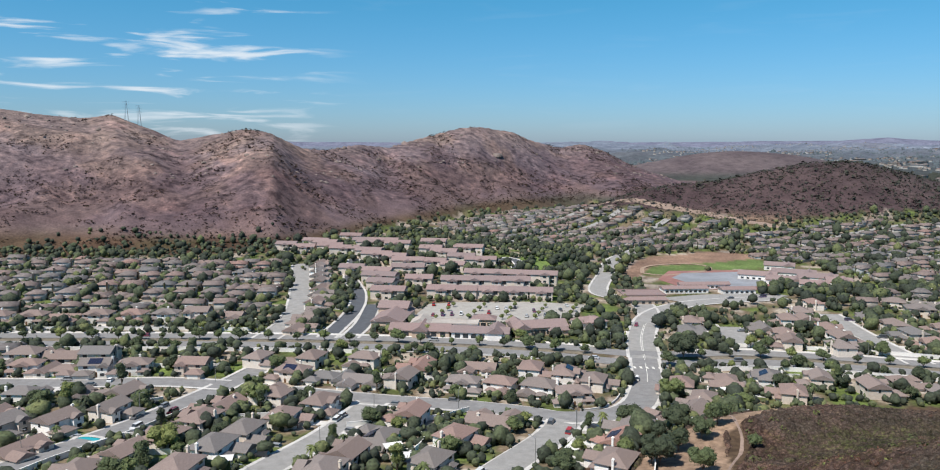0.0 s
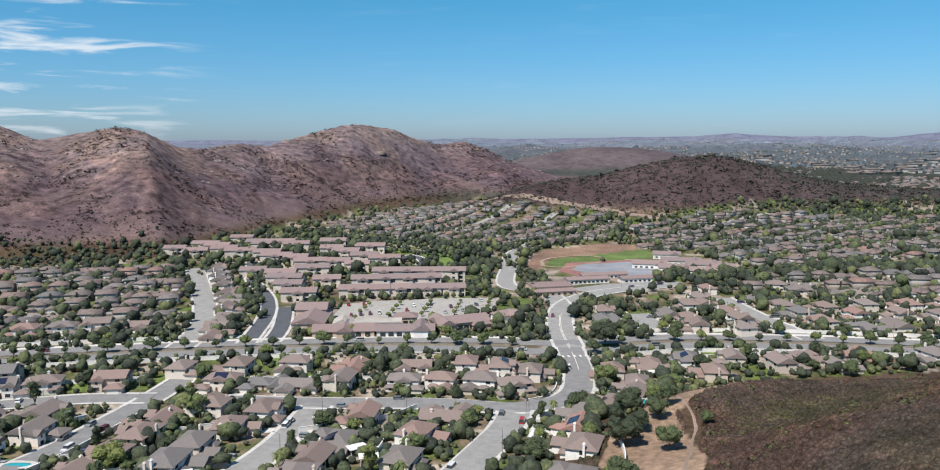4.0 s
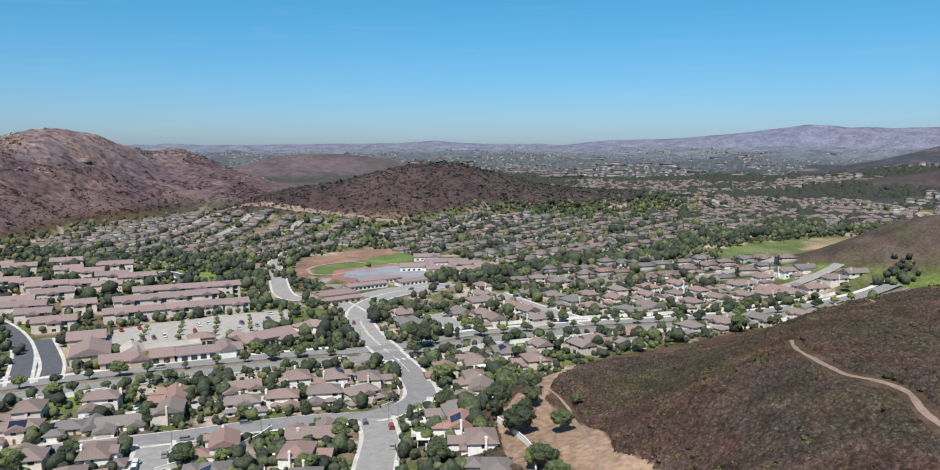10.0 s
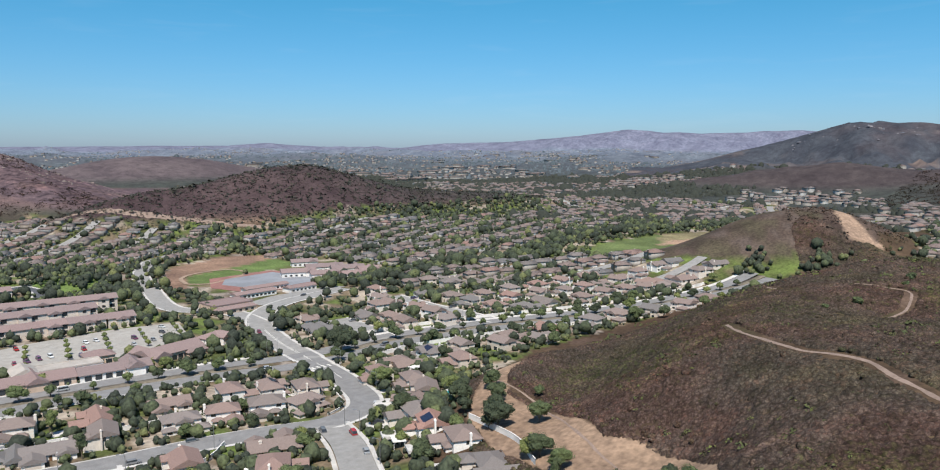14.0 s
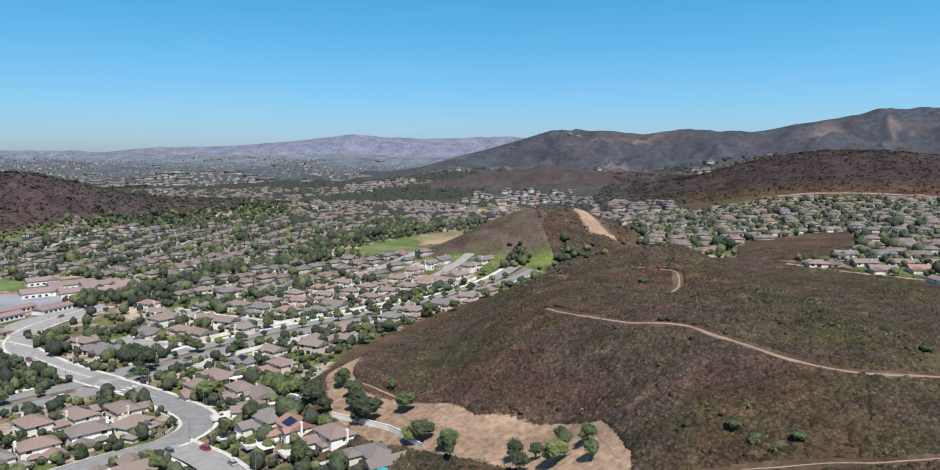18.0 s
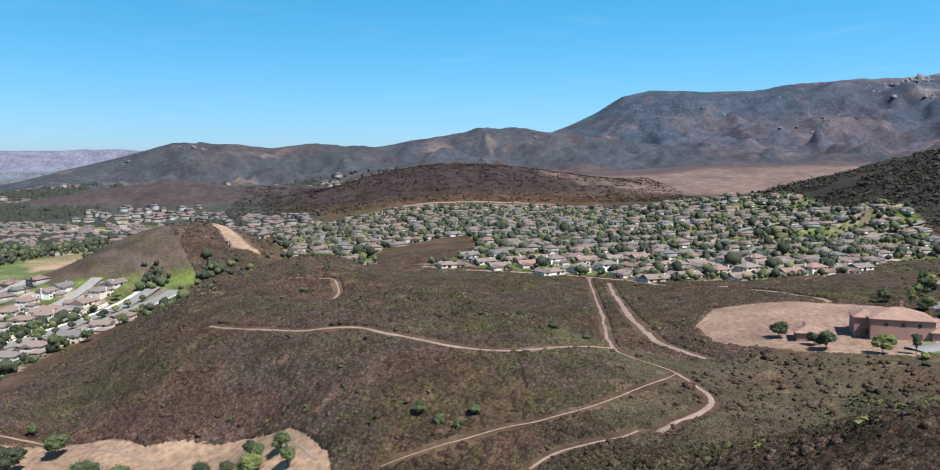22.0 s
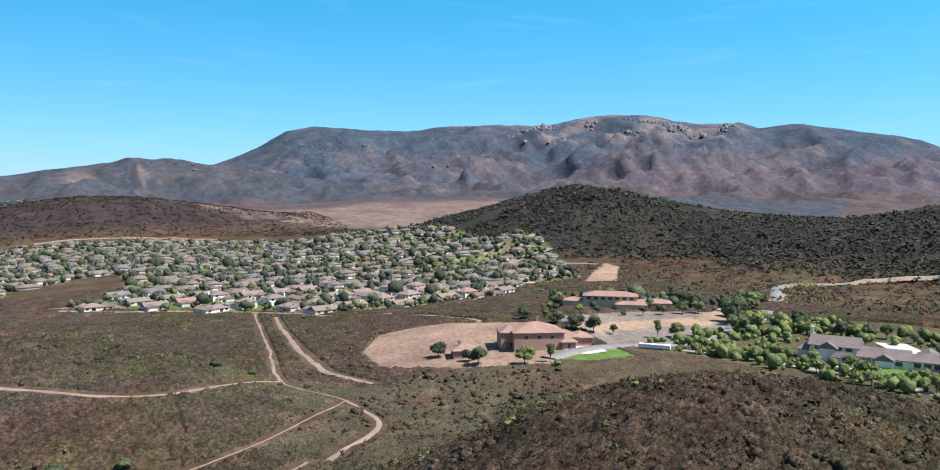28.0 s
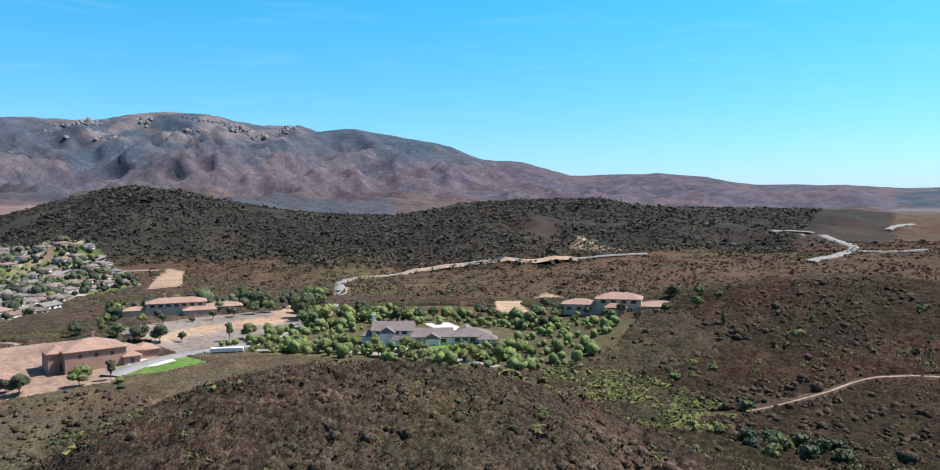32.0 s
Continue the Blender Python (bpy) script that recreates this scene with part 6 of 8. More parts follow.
building(-52, -226, 195, [(-10, 8, -5, 6, 0, 6.0, "hip", 2.0), (-24, -10, -4, 6, 0, 3.4, "hip", 1.6), (8, 22, -6, 5, 0, 3.4, "hip", 1.6), (-6, 2, -9, -5, 0, 3.2, "hip", 1.2), (22, 30, -4, 4, 0, 3.2, "hip", 1.3)],
         row_windows(-9, 7, -5, 4.0, "front", 3.4) + row_windows(9, 21, -6, 0.8, "front", 3.2) + row_windows(-23, -11, -4, 0.8, "front", 3.4), "cream villa with pale clay tile roofs on a terraced bare hillside", "villa", "villa", M_WALL_TAN, M_ROOF_PALE, None, (4, -5), (-9, 2, 9.0))
blob("forecourt", [(20, -188), (8, -178), (-2, -168), (-20, -166), (-26, -158), (-18, -172), (0, -184), (12, -194)], M_CONCRETE, "pale concrete forecourt of the white mansion", "forecourt")
blob("forecourt", [(66, -83), (70, -90), (64, -97), (56, -94), (55, -86), (60, -81)], M_CONCRETE, "round pale concrete turning circle on a lawn", "forecourt")
blob("forecourt", [(-22, -226), (-40, -216), (-46, -224), (-34, -236), (-20, -238)], M_CONCRETE, "pale concrete forecourt of the hillside villa", "forecourt")
strip("garden_path", [(12, -143), (4, -138), (-6, -141), (-8, -148)], [0.8, -0.8], [0.0, 0.0], M_CONCRETE, "curved pale garden path on a lawn", category="path", step=2.0)
strip("road", [(-45, -128), (-20, -131), (0, -128), (26, -125), (44, -118)], [1.8, 0, -1.8], [0, 0.03, 0], M_ROAD_PALE, "pale garden drive lined with young trees")
# ---- further streets of houses ----
KEEP_OFF = [HILL_FOOT, KNOLL, TONGUE, PARK, FIELD, SLOPE, SPORT, TAN, [(-45, 360), (-40, 480), (60, 540), (110, 540), (110, 380), (60, 360)], [(95, 430), (120, 560), (160, 590), (280, 610), (290, 500), (200, 440)], [(-112, 440), (-120, 760), (20, 640), (20, 440)]]


def rows_of_lots(poly, turn, along, across, set_back, seed, bend=10.0):
    """Lots on both sides of parallel streets: place and turn of each house, and the streets."""
    rng = np.random.default_rng(seed)
    p = np.array(poly, float)
    c = p.mean(0)
    ca, sa = math.cos(radians(turn)), math.sin(radians(turn))
    reach = np.hypot(*(p - c).T).max()
    lots, lines = [], []
    for v0 in np.arange(-reach, reach, across):
        u = np.arange(-reach, reach, 6.0)
        w = v0 + bend * np.sin(u / 90 + v0 / 60)
        x, y = c[0] + u * ca - w * sa, c[1] + u * sa + w * ca
        ok = inside(x, y, poly)
        for off in KEEP_OFF:
            ok &= ~inside(x, y, off)
        run = []
        for k in range(len(u) + 1):
            if k < len(u) and ok[k]:
                run.append((x[k], y[k]))
            else:
                if len(run) > 5:
                    lines.append(run)
                run = []
        for side in (1, -1):
            uu = np.arange(-reach + rng.uniform(0, along), reach, along)
            uu = uu + rng.normal(0, 0.8, len(uu))
            ww = v0 + bend * np.sin(uu / 90 + v0 / 60) + side * set_back
            xx, yy = c[0] + uu * ca - ww * sa, c[1] + uu * sa + ww * ca
            for a, b in zip(xx[inside(xx, yy, poly)], yy[inside(xx, yy, poly)]):
                lots.append((a, b, turn + (0 if side > 0 else 180) + rng.normal(0, 5)))
    return lots, lines


def free_lots(lots, gap=15.0, road_gap=15.0):
    """Leaves out lots on roads, parks and places that are taken."""
    if not lots:
        return []
    a = np.array(lots)
    ok = np.ones(len(a), bool)
    for poly in KEEP_OFF:
        ok &= ~inside(a[:, 0], a[:, 1], poly)
    for pts in STREETS:
        wide = 24 if pts is ARTERIAL else road_gap
        ok &= near_line(a[:, 0], a[:, 1], [tuple(q) for q in smooth_line(pts, 12)]) > wide
    taken = np.array(PLACED)
    for k in np.where(ok)[0]:
        d = np.hypot(taken[:, 0] - a[k, 0], taken[:, 1] - a[k, 1])
        ok[k] = d.min() > gap if len(d) else True
    return [tuple(r) for r in a[ok]]


def baked(ob):
    """Corners, faces and surface numbers of a whole house (0 wall, 1 roof, 2 glass, 3 pale trim)."""
    verts, faces, kinds, n = [], [], [], 0
    for o in ob.children:
        kind = {"wall": 0, "roof": 1, "window": 2, "chimney": 0, "garage_door": 3}.get(o.name.split(".")[0], -1)
        if kind < 0:
            continue
        if kind == 2:
            w, h = o.data.vertices[1].co.x, max(v.co.z for v in o.data.vertices)
            pts, fs = [(-w, -0.05, 0), (w, -0.05, 0), (w, -0.05, h), (-w, -0.05, h)], [(0, 1, 2, 3)]
        elif kind == 3:
            xs, zs, y = [v.co.x for v in o.data.vertices], [v.co.z for v in o.data.vertices], o.data.vertices[0].co.y
            pts, fs = [(min(xs), y, 0), (max(xs), y, 0), (max(xs), y, max(zs)), (min(xs), y, max(zs))], [(0, 1, 2, 3)]
        else:
            pts, fs = [tuple(v.co) for v in o.data.vertices], [tuple(f.vertices) for f in o.data.polygons]
        m = o.matrix_local
        verts += [tuple(m @ Vector(q)) for q in pts]
        faces += [tuple(i + n for i in f) for f in fs]
        kinds += [kind] * len(fs)
        n = len(verts)
    return np.array(verts), faces, kinds


BAKED = [baked(ob) for ob in HOUSES]


def far_houses(name, lots, label, size=0.86, seed=1, kinds=(0, 1, 2, 3, 4)):
    """Many houses in one mesh."""
    rng = np.random.default_rng(seed)
    vs, loops, sizes, index, tone, base = [], [], [], [], [], 0
    if not lots:
        return
    a = np.array(lots)
    zz = land(a[:, 0], a[:, 1])
    for (x, y, turn), z in zip(lots, zz):
        v, faces, mats = BAKED[kinds[rng.integers(len(kinds))]]
        s = size * rng.uniform(0.9, 1.08)
        t = radians(turn)
        q = v * s
        q = np.c_[x + q[:, 0] * math.cos(t) - q[:, 1] * math.sin(t), y + q[:, 0] * math.sin(t) + q[:, 1] * math.cos(t), z + q[:, 2]]
        vs.append(q)
        for f in faces:
            loops += [i + base for i in f]
            sizes.append(len(f))
        index += mats
        tone.append(np.full(len(q), rng.random()))
        base += len(q)
        PLACED.append((x, y, 9.0))
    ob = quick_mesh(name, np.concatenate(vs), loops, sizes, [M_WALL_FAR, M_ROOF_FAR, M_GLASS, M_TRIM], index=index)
    at = ob.data.attributes.new("tone", "FLOAT", "POINT")
    at.data.foreach_set("value", np.concatenate(tone).astype(np.float32))
    return tagged(ob, label, "houses", kind="stuff")


def quarter(poly, turn, along, across, set_back, seed, near=None, label="rows of tile-roofed stucco houses", bend=10.0, streets=True, mat=None, kinds=(0, 1, 2, 3, 4)):
    lots, lines = rows_of_lots(poly, turn, along, across, set_back, seed, bend)
    if streets:
        for run in lines:
            mid = run[len(run) // 2]
            if not any(inside(np.array([mid[0]]), np.array([mid[1]]), q)[0] for q in KEEP_OFF):
                strip("road", run[::3] if len(run) > 8 else run, [4.5, 0, -4.5], [0, 0.04, 0], mat or M_ROAD_PALE, "pale residential street", step=8.0)
    lots = free_lots(lots)
    rest = []
    for x, y, t in lots:
        if near is not None and inside(np.array([x]), np.array([y]), near)[0]:
            put_house(x, y, t, random.choice(kinds), random.uniform(0.86, 0.97))
        else:
            rest.append((x, y, t))
    far_houses("house_row", rest, label, seed=seed, kinds=kinds)
    return lots


WEST_TOWN = [(-620, 374), (-116, 376), (-112, 560), (-150, 610), (-420, 620), (-700, 580)]
quarter(WEST_TOWN, 0, 17, 54, 16, 51, [(-250, 374), (-112, 374), (-112, 420), (-250, 420)])
quarter([(-560, 180), (-190, 180), (-176, 240), (-195, 330), (-560, 338)], 2, 17.5, 54, 16, 52, None)
quarter([(-176, 180), (-150, 180), (-160, 245), (-176, 245)], 80, 17, 60, 14, 53, [(-180, 170), (-140, 170), (-140, 250), (-180, 250)], streets=False)
EAST_TOWN = [(225, 440), (330, 290), (440, 262), (520, 300), (470, 350), (400, 385), (395, 430), (330, 470), (262, 480)]
quarter(EAST_TOWN, -18, 17, 52, 15.5, 54, [(225, 440), (330, 290), (440, 262), (420, 320), (320, 370), (270, 450)])
quarter([(300, 255), (385, 228), (390, 240), (305, 268)], -18, 17, 80, 3, 55, [(290, 200), (440, 200), (440, 290), (290, 290)], streets=False)
quarter([(230, 620), (300, 520), (430, 490), (620, 520), (760, 580), (700, 680), (560, 700), (420, 770), (280, 780), (262, 700)], 12, 17, 52, 16, 56)
quarter([(700, 560), (980, 560), (1080, 700), (900, 780), (740, 760), (680, 690)], 60, 18, 60, 17, 57)
quarter([(110, 660), (160, 690), (250, 720), (280, 800), (200, 1120), (70, 1020), (-50, 850), (10, 760), (90, 720)], 40, 17, 54, 16, 58)
quarter([(640, 470), (980, 420), (1050, 560), (760, 560)], 20, 18, 58, 16, 59)
quarter(ESTATE, 108, 22.5, 60, 16, 60, [(396, 66), (352, 5), (330, -42), (290, -72), (255, -112), (300, -190), (340, -230), (400, -160), (400, -30), (440, 60)], bend=14, kinds=(1, 4, 1, 0), mat=M_ROAD)

# ---- the town in the plain ----


def town(az0, az1, r0, r1, n, seed):
    g = np.random.default_rng(seed)
    a, r = np.radians(g.uniform(az0, az1, n)), np.sqrt(g.uniform(r0 ** 2, r1 ** 2, n))
    x, y = -150 + r * np.sin(a), 74 + r * np.cos(a)
    keep = fbm(x, y, 240, 3, seed) > 0.44
    for k, (_, share, _) in enumerate(ranges(x, y)):
        keep &= share < (0.22 if k == 3 else 0.12)
    keep &= (bump(x, y, 440, 905, 200, 170) + bump(x, y, 640, 850, 300, 120, -20)) < 0.25
    keep &= ~inside(x, y, ESTATE) & (land(x, y) - plain_rise(x, y) < np.where(np.degrees(np.arctan2(x + 150, y - 74)) > 74, 92, 70)) & ~((np.degrees(np.arctan2(x + 150, y - 74)) > 98) & (r > 1380))
    keep &= bump(x, y, 1410, 555, 290, 150, -73) < 0.35
    keep &= (bump(x, y, 1275, 10, 140, 320, 0, 2.3) < 0.1) & (bump(x, y, 730, 2080, 420, 300) < 0.25)
    return np.c_[x[keep], y[keep]]


def plain_boxes(name, xy, label, seed, wide=(11, 18), high=(4, 6)):
    """Plain hipped houses a long way off, in one mesh."""
    g = np.random.default_rng(seed)
    n = len(xy)
    w, d, h = g.uniform(*wide, n) / 2, g.uniform(*wide, n) / 2.6, g.uniform(*high, n)
    near = np.hypot(xy[:, 0] + 150, xy[:, 1] - 74)
    near = near / true_way(near)
    w, d, h = w * near, d * near, h * near
    t = g.uniform(0, math.pi, n)
    sx, sy = np.array([-1, 1, 1, -1]), np.array([-1, -1, 1, 1])
    z = land(xy[:, 0], xy[:, 1])
    low = np.stack([sx * w[:, None], sy * d[:, None], np.full((n, 4), -2.0)], -1)
    wall = np.stack([sx * w[:, None], sy * d[:, None], np.repeat(h[:, None], 4, 1)], -1)
    eave = np.stack([sx * w[:, None] * 1.1, sy * d[:, None] * 1.14, np.repeat(h[:, None], 4, 1) + 0.05], -1)
    ridge = np.stack([np.array([-1, 1]) * (w[:, None] * 0.45), np.zeros((n, 2)), np.repeat((h + 2.4 * near)[:, None], 2, 1)], -1)
    v = np.concatenate([low, wall, eave, ridge], 1)
    c, s = np.cos(t)[:, None], np.sin(t)[:, None]
    v = np.stack([v[..., 0] * c - v[..., 1] * s + xy[:, :1], v[..., 0] * s + v[..., 1] * c + xy[:, 1:], v[..., 2] + z[:, None]], -1)
    faces = [(0, 1, 5, 4), (1, 2, 6, 5), (2, 3, 7, 6), (3, 0, 4, 7), (8, 9, 13, 12), (10, 11, 12, 13), (9, 10, 13), (11, 8, 12), (8, 11, 10, 9)]
    loops = np.concatenate([np.concatenate([np.array(f) + k * 14 for f in faces]) for k in range(n)])
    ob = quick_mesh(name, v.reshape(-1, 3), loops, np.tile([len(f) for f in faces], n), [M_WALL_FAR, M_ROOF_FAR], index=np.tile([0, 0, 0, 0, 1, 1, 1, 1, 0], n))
    at = ob.data.attributes.new("tone", "FLOAT", "POINT")
    at.data.foreach_set("value", np.repeat(g.random(n), 14).astype(np.float32))
    return tagged(ob, label, "houses", kind="stuff")


TOWN_XY = np.r_[town(26, 82, 960, 2300, 4600, 5), town(16, 76, 2300, 4200, 3800, 6), town(76, 101, 1350, 2250, 800, 7)]
plain_boxes("town_house", TOWN_XY, "small tile-roofed houses of the town in the plain", 9)
big = town(30, 60, 1900, 3600, 110, 10)
plain_boxes("town_hall", big, "large pale low commercial buildings in the plain", 11, (30, 70), (6, 10))
# ---- trees and brush ----
def clear_of(xy, gap=1.0, streets=9.0):
    """Leaves out places on roads and under houses."""
    ok = np.ones(len(xy), bool)
    for pts in STREETS:
        wide = streets + (5 if pts is ARTERIAL else 0)
        ok &= near_line(xy[:, 0], xy[:, 1], [tuple(q) for q in smooth_line(pts, 10)]) > wide
    taken = np.array(PLACED)
    for k in np.where(ok)[0]:
        d2 = (taken[:, 0] - xy[k, 0]) ** 2 + (taken[:, 1] - xy[k, 1]) ** 2
        ok[k] = (d2 > (taken[:, 2] * 0.75 + gap) ** 2).all()
    return xy[ok]


# trees that stand out by themselves
plant(3, 95, 326, 1.35, "very large dark oak beside the road junction")
for x, y, k, s in ((86, 316, 0, 1.0), (74, 188, 2, 0.9), (56, 173, 3, 0.8), (38, 158, 0, 1.0), (34, 148, 0, 0.9), (26, 126, 1, 1.0), (29, 115, 2, 0.9), (22, 112, 2, 1.0), (20, 106, 1, 0.9), (22, 119, 2, 0.9), (15, 112, 0, 0.9), (16, 121, 1, 0.9),
                   (27, 144, 4, 0.7), (12, 103, 2, 1.0), (63, 196, 3, 0.7), (70, 205, 0, 1.0), (60, 210, 0, 1.1), (78, 232, 0, 0.9), (86, 240, 1, 1.0), (90, 250, 0, 1.0), (96, 256, 3, 0.8), (52, 200, 1, 1.0), (55, 190, 0, 1.0)):
    plant(k, x, y, s, group="trees at the foot of the hill")
for x, y, k, s in ((87, -44, 0, 0.8), (74, -49, 0, 0.6), (67, -49, 0, 0.9), (56, -60, 0, 0.9), (53, -68, 4, 0.6), (128, -106, 0, 0.9), (115, -108, 4, 0.8), (106, -108, 0, 0.9), (93, -108, 3, 0.8), (88, -113, 0, 1.0), (82, -118, 2, 0.8), (68, -128, 4, 0.7),
                   (64, -134, 0, 0.9), (62, -142, 0, 0.7), (79, -182, 3, 1.2), (74, -176, 4, 1.1), (88, -196, 3, 1.2), (96, -210, 3, 1.3), (108, -228, 3, 1.2), (118, -240, 3, 1.1), (66, -166, 4, 1.0), (56, -158, 3, 1.0), (60, -172, 3, 1.0), (-98, -196, 5, 0.9)):
    plant(k, x, y, s, group="trees on the mesa")
for x, y, k, s in ((128, -136, 1, 0.8), (120, -140, 2, 0.9), (114, -150, 6, 1.0), (110, -158, 2, 0.9), (108, -168, 1, 0.8), (106, -178, 0, 0.9), (104, -186, 3, 0.7), (112, -190, 4, 0.8), (122, -196, 0, 1.0), (132, -204, 3, 0.9), (142, -206, 4, 1.0), (154, -142, 3, 0.8), (164, -146, 4, 0.9), (172, -156, 0, 1.0), (146, -132, 1, 0.9), (138, -130, 2, 0.9),
                   (-20, -212, 0, 0.8), (-30, -208, 1, 0.8), (-40, -204, 6, 1.2), (-52, -206, 2, 0.9), (-64, -208, 6, 1.1), (-74, -212, 1, 0.8), (-84, -220, 0, 0.7), (-90, -228, 2, 0.9), (-24, -244, 1, 0.9), (-14, -236, 0, 0.8), (-46, -246, 4, 0.7), (-68, -244, 0, 0.9), (-80, -240, 1, 0.9), (-36, -252, 2, 0.8)):
    plant(k, x, y, s, group="trees round the villas")
# young trees round the white mansion
for k in range(62):
    a = k / 61
    x, y = 46 - 96 * a, -120 - 10 * math.sin(3.1 * a) - 34 * max(0, a - 0.72) * 2.6
    plant(random.choice((2, 6, 6)), x + random.uniform(-2, 2), y + (5 if k % 2 else -4) + random.uniform(-2, 2), random.uniform(0.8, 1.1), "rounded bright green young tree beside a garden drive", group="young trees by the drive", tone=0.92)
for k in range(34):
    x, y = random.uniform(-60, 70), random.uniform(-212, -182)
    if abs(x) > 24 or y < -192:
        plant(random.choice((1, 2, 0)), x, y + 0.15 * x, random.uniform(0.7, 1.0), group="trees behind the white mansion")

# the rest of the young planting
g = np.random.default_rng(18)
band = np.concatenate([np.c_[g.uniform(-58, 62, 120), g.uniform(-136, -118, 120)], np.c_[g.uniform(-66, -28, 90), g.uniform(-200, -128, 90)], np.c_[g.uniform(-40, 84, 130), g.uniform(-214, -184, 130)], np.c_[g.uniform(34, 62, 60), g.uniform(-190, -120, 60)]])
band[:, 1] -= np.where(band[:, 1] > -135, 0.12 * np.clip(-band[:, 0], 0, 60), 0)
distant_trees("young_planting", band, g.uniform(2.2, 4.6, len(band)), M_LEAF_BRIGHT, "bright green young trees and shrubs round the white mansion", 19, 34, 2)

# main road: trees on the median and both edges
line = smooth_line(ARTERIAL, 6.0)
_, left = sides(line)
for k in range(40, len(line) - 4):
    if abs(line[k][0] - 80) < 22:
        continue
    if k % 2 == 0:
        q = line[k] + left[k] * random.uniform(-0.8, 0.8)
        plant(random.choice((0, 2, 1)), *q, random.uniform(0.8, 1.15), "dark green tree on the median of the main road", group="trees along the main road")
    for s in (1, -1):
        if random.random() < 0.26:
            q = line[k] + left[k] * s * random.uniform(14.5, 19)
            plant(random.choice((0, 1, 2, 6)), *q, random.uniform(0.75, 1.15), group="trees along the main road")
# parking lot
for i in range(5):
    for j in range(4):
        plant(2, -18 + 18 * i + 3 * j, 404 + 11 * j, random.uniform(0.55, 0.8), "small parched tree in a parking lot bed", group="parking lot trees", tone=0.9)

# yards of the nearest houses: a tree or a palm or shrubs each, and the rest in one mesh
yard = np.random.default_rng(5)
near_houses = [p for p in PLACED if -200 < p[0] < 320 and 160 < p[1] < 400]
spots = []
for x, y, r in near_houses:
    for _ in range(2):
        a, d = yard.uniform(0, math.tau), yard.uniform(9.5, 14)
        spots.append((x + d * math.cos(a), y + d * math.sin(a)))
spots = clear_of(np.array(spots), 0.0, 7.0)
for k, (x, y) in enumerate(spots[:110]):
    plant(random.choice((0, 0, 1, 1, 2, 2, 4, 6, 3, 8)), x, y, random.uniform(0.7, 1.05), group="yard trees")


def ring_spots(seed, count, x0, x1, y0, y1):
    g = np.random.default_rng(seed)
    return np.c_[g.uniform(x0, x1, count), g.uniform(y0, y1, count)]


VALLEY = [(-900, 170), (-120, 170), (-30, 172), (20, 165), (60, 205), (85, 235), (150, 262), (290, 256), (400, 230), (560, 330), (1000, 430), (1100, 600), (900, 780), (300, 800), (200, 1150), (60, 1050), (-130, 860), (-420, 660), (-900, 650)]


def in_valley(xy):
    ok = inside(xy[:, 0], xy[:, 1], VALLEY) & (ranges(xy[:, 0], xy[:, 1])[0][1] < 0.06)
    for poly in (HILL_FOOT, KNOLL, FIELD, SPORT, SLOPE, [(-34, 392), (-24, 446), (-4, 452), (40, 455), (70, 446), (60, 412), (36, 392)], [(105, 440), (150, 440), (215, 480), (270, 520), (280, 620), (135, 565), (118, 500)]):
        ok &= ~inside(xy[:, 0], xy[:, 1], poly)
    return xy[ok]


small = clear_of(in_valley(ring_spots(1, 11000, -230, 340, 165, 400)), -0.4, 7.0)
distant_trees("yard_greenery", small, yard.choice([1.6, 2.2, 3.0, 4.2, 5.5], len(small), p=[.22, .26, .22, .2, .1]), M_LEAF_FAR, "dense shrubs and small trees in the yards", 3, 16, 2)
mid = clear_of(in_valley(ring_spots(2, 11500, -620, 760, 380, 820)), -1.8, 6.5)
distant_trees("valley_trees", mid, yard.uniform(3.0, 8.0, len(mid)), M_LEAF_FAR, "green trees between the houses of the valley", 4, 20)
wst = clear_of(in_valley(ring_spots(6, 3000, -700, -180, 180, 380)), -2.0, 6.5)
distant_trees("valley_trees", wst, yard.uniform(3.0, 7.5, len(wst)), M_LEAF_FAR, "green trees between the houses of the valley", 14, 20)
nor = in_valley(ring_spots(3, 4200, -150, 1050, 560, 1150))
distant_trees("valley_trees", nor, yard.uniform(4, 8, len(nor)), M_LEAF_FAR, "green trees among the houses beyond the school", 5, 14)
# wooded creek and groves
creek = smooth_line([(205, 492), (270, 488), (330, 480), (395, 452), (420, 470), (520, 500), (640, 470), (760, 440)], 2.2)
g = np.random.default_rng(8)
belt = np.repeat(creek, 3, 0) + g.normal(0, 9, (3 * len(creek), 2))
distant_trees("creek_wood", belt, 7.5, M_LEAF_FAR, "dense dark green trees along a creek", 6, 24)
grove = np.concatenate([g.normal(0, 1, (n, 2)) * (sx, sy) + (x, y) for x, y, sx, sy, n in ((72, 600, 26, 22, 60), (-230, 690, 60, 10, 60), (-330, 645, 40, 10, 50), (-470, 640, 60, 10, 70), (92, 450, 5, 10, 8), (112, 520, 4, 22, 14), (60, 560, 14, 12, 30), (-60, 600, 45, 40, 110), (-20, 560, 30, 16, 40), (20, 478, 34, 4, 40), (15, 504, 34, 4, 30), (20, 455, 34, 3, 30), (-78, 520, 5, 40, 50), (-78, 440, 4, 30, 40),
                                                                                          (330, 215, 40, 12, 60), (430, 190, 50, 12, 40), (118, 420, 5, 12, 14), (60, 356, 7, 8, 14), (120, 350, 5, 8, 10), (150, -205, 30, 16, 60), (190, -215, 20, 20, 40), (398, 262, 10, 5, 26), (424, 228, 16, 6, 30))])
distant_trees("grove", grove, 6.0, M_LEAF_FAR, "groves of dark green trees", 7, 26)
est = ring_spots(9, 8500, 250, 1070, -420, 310)
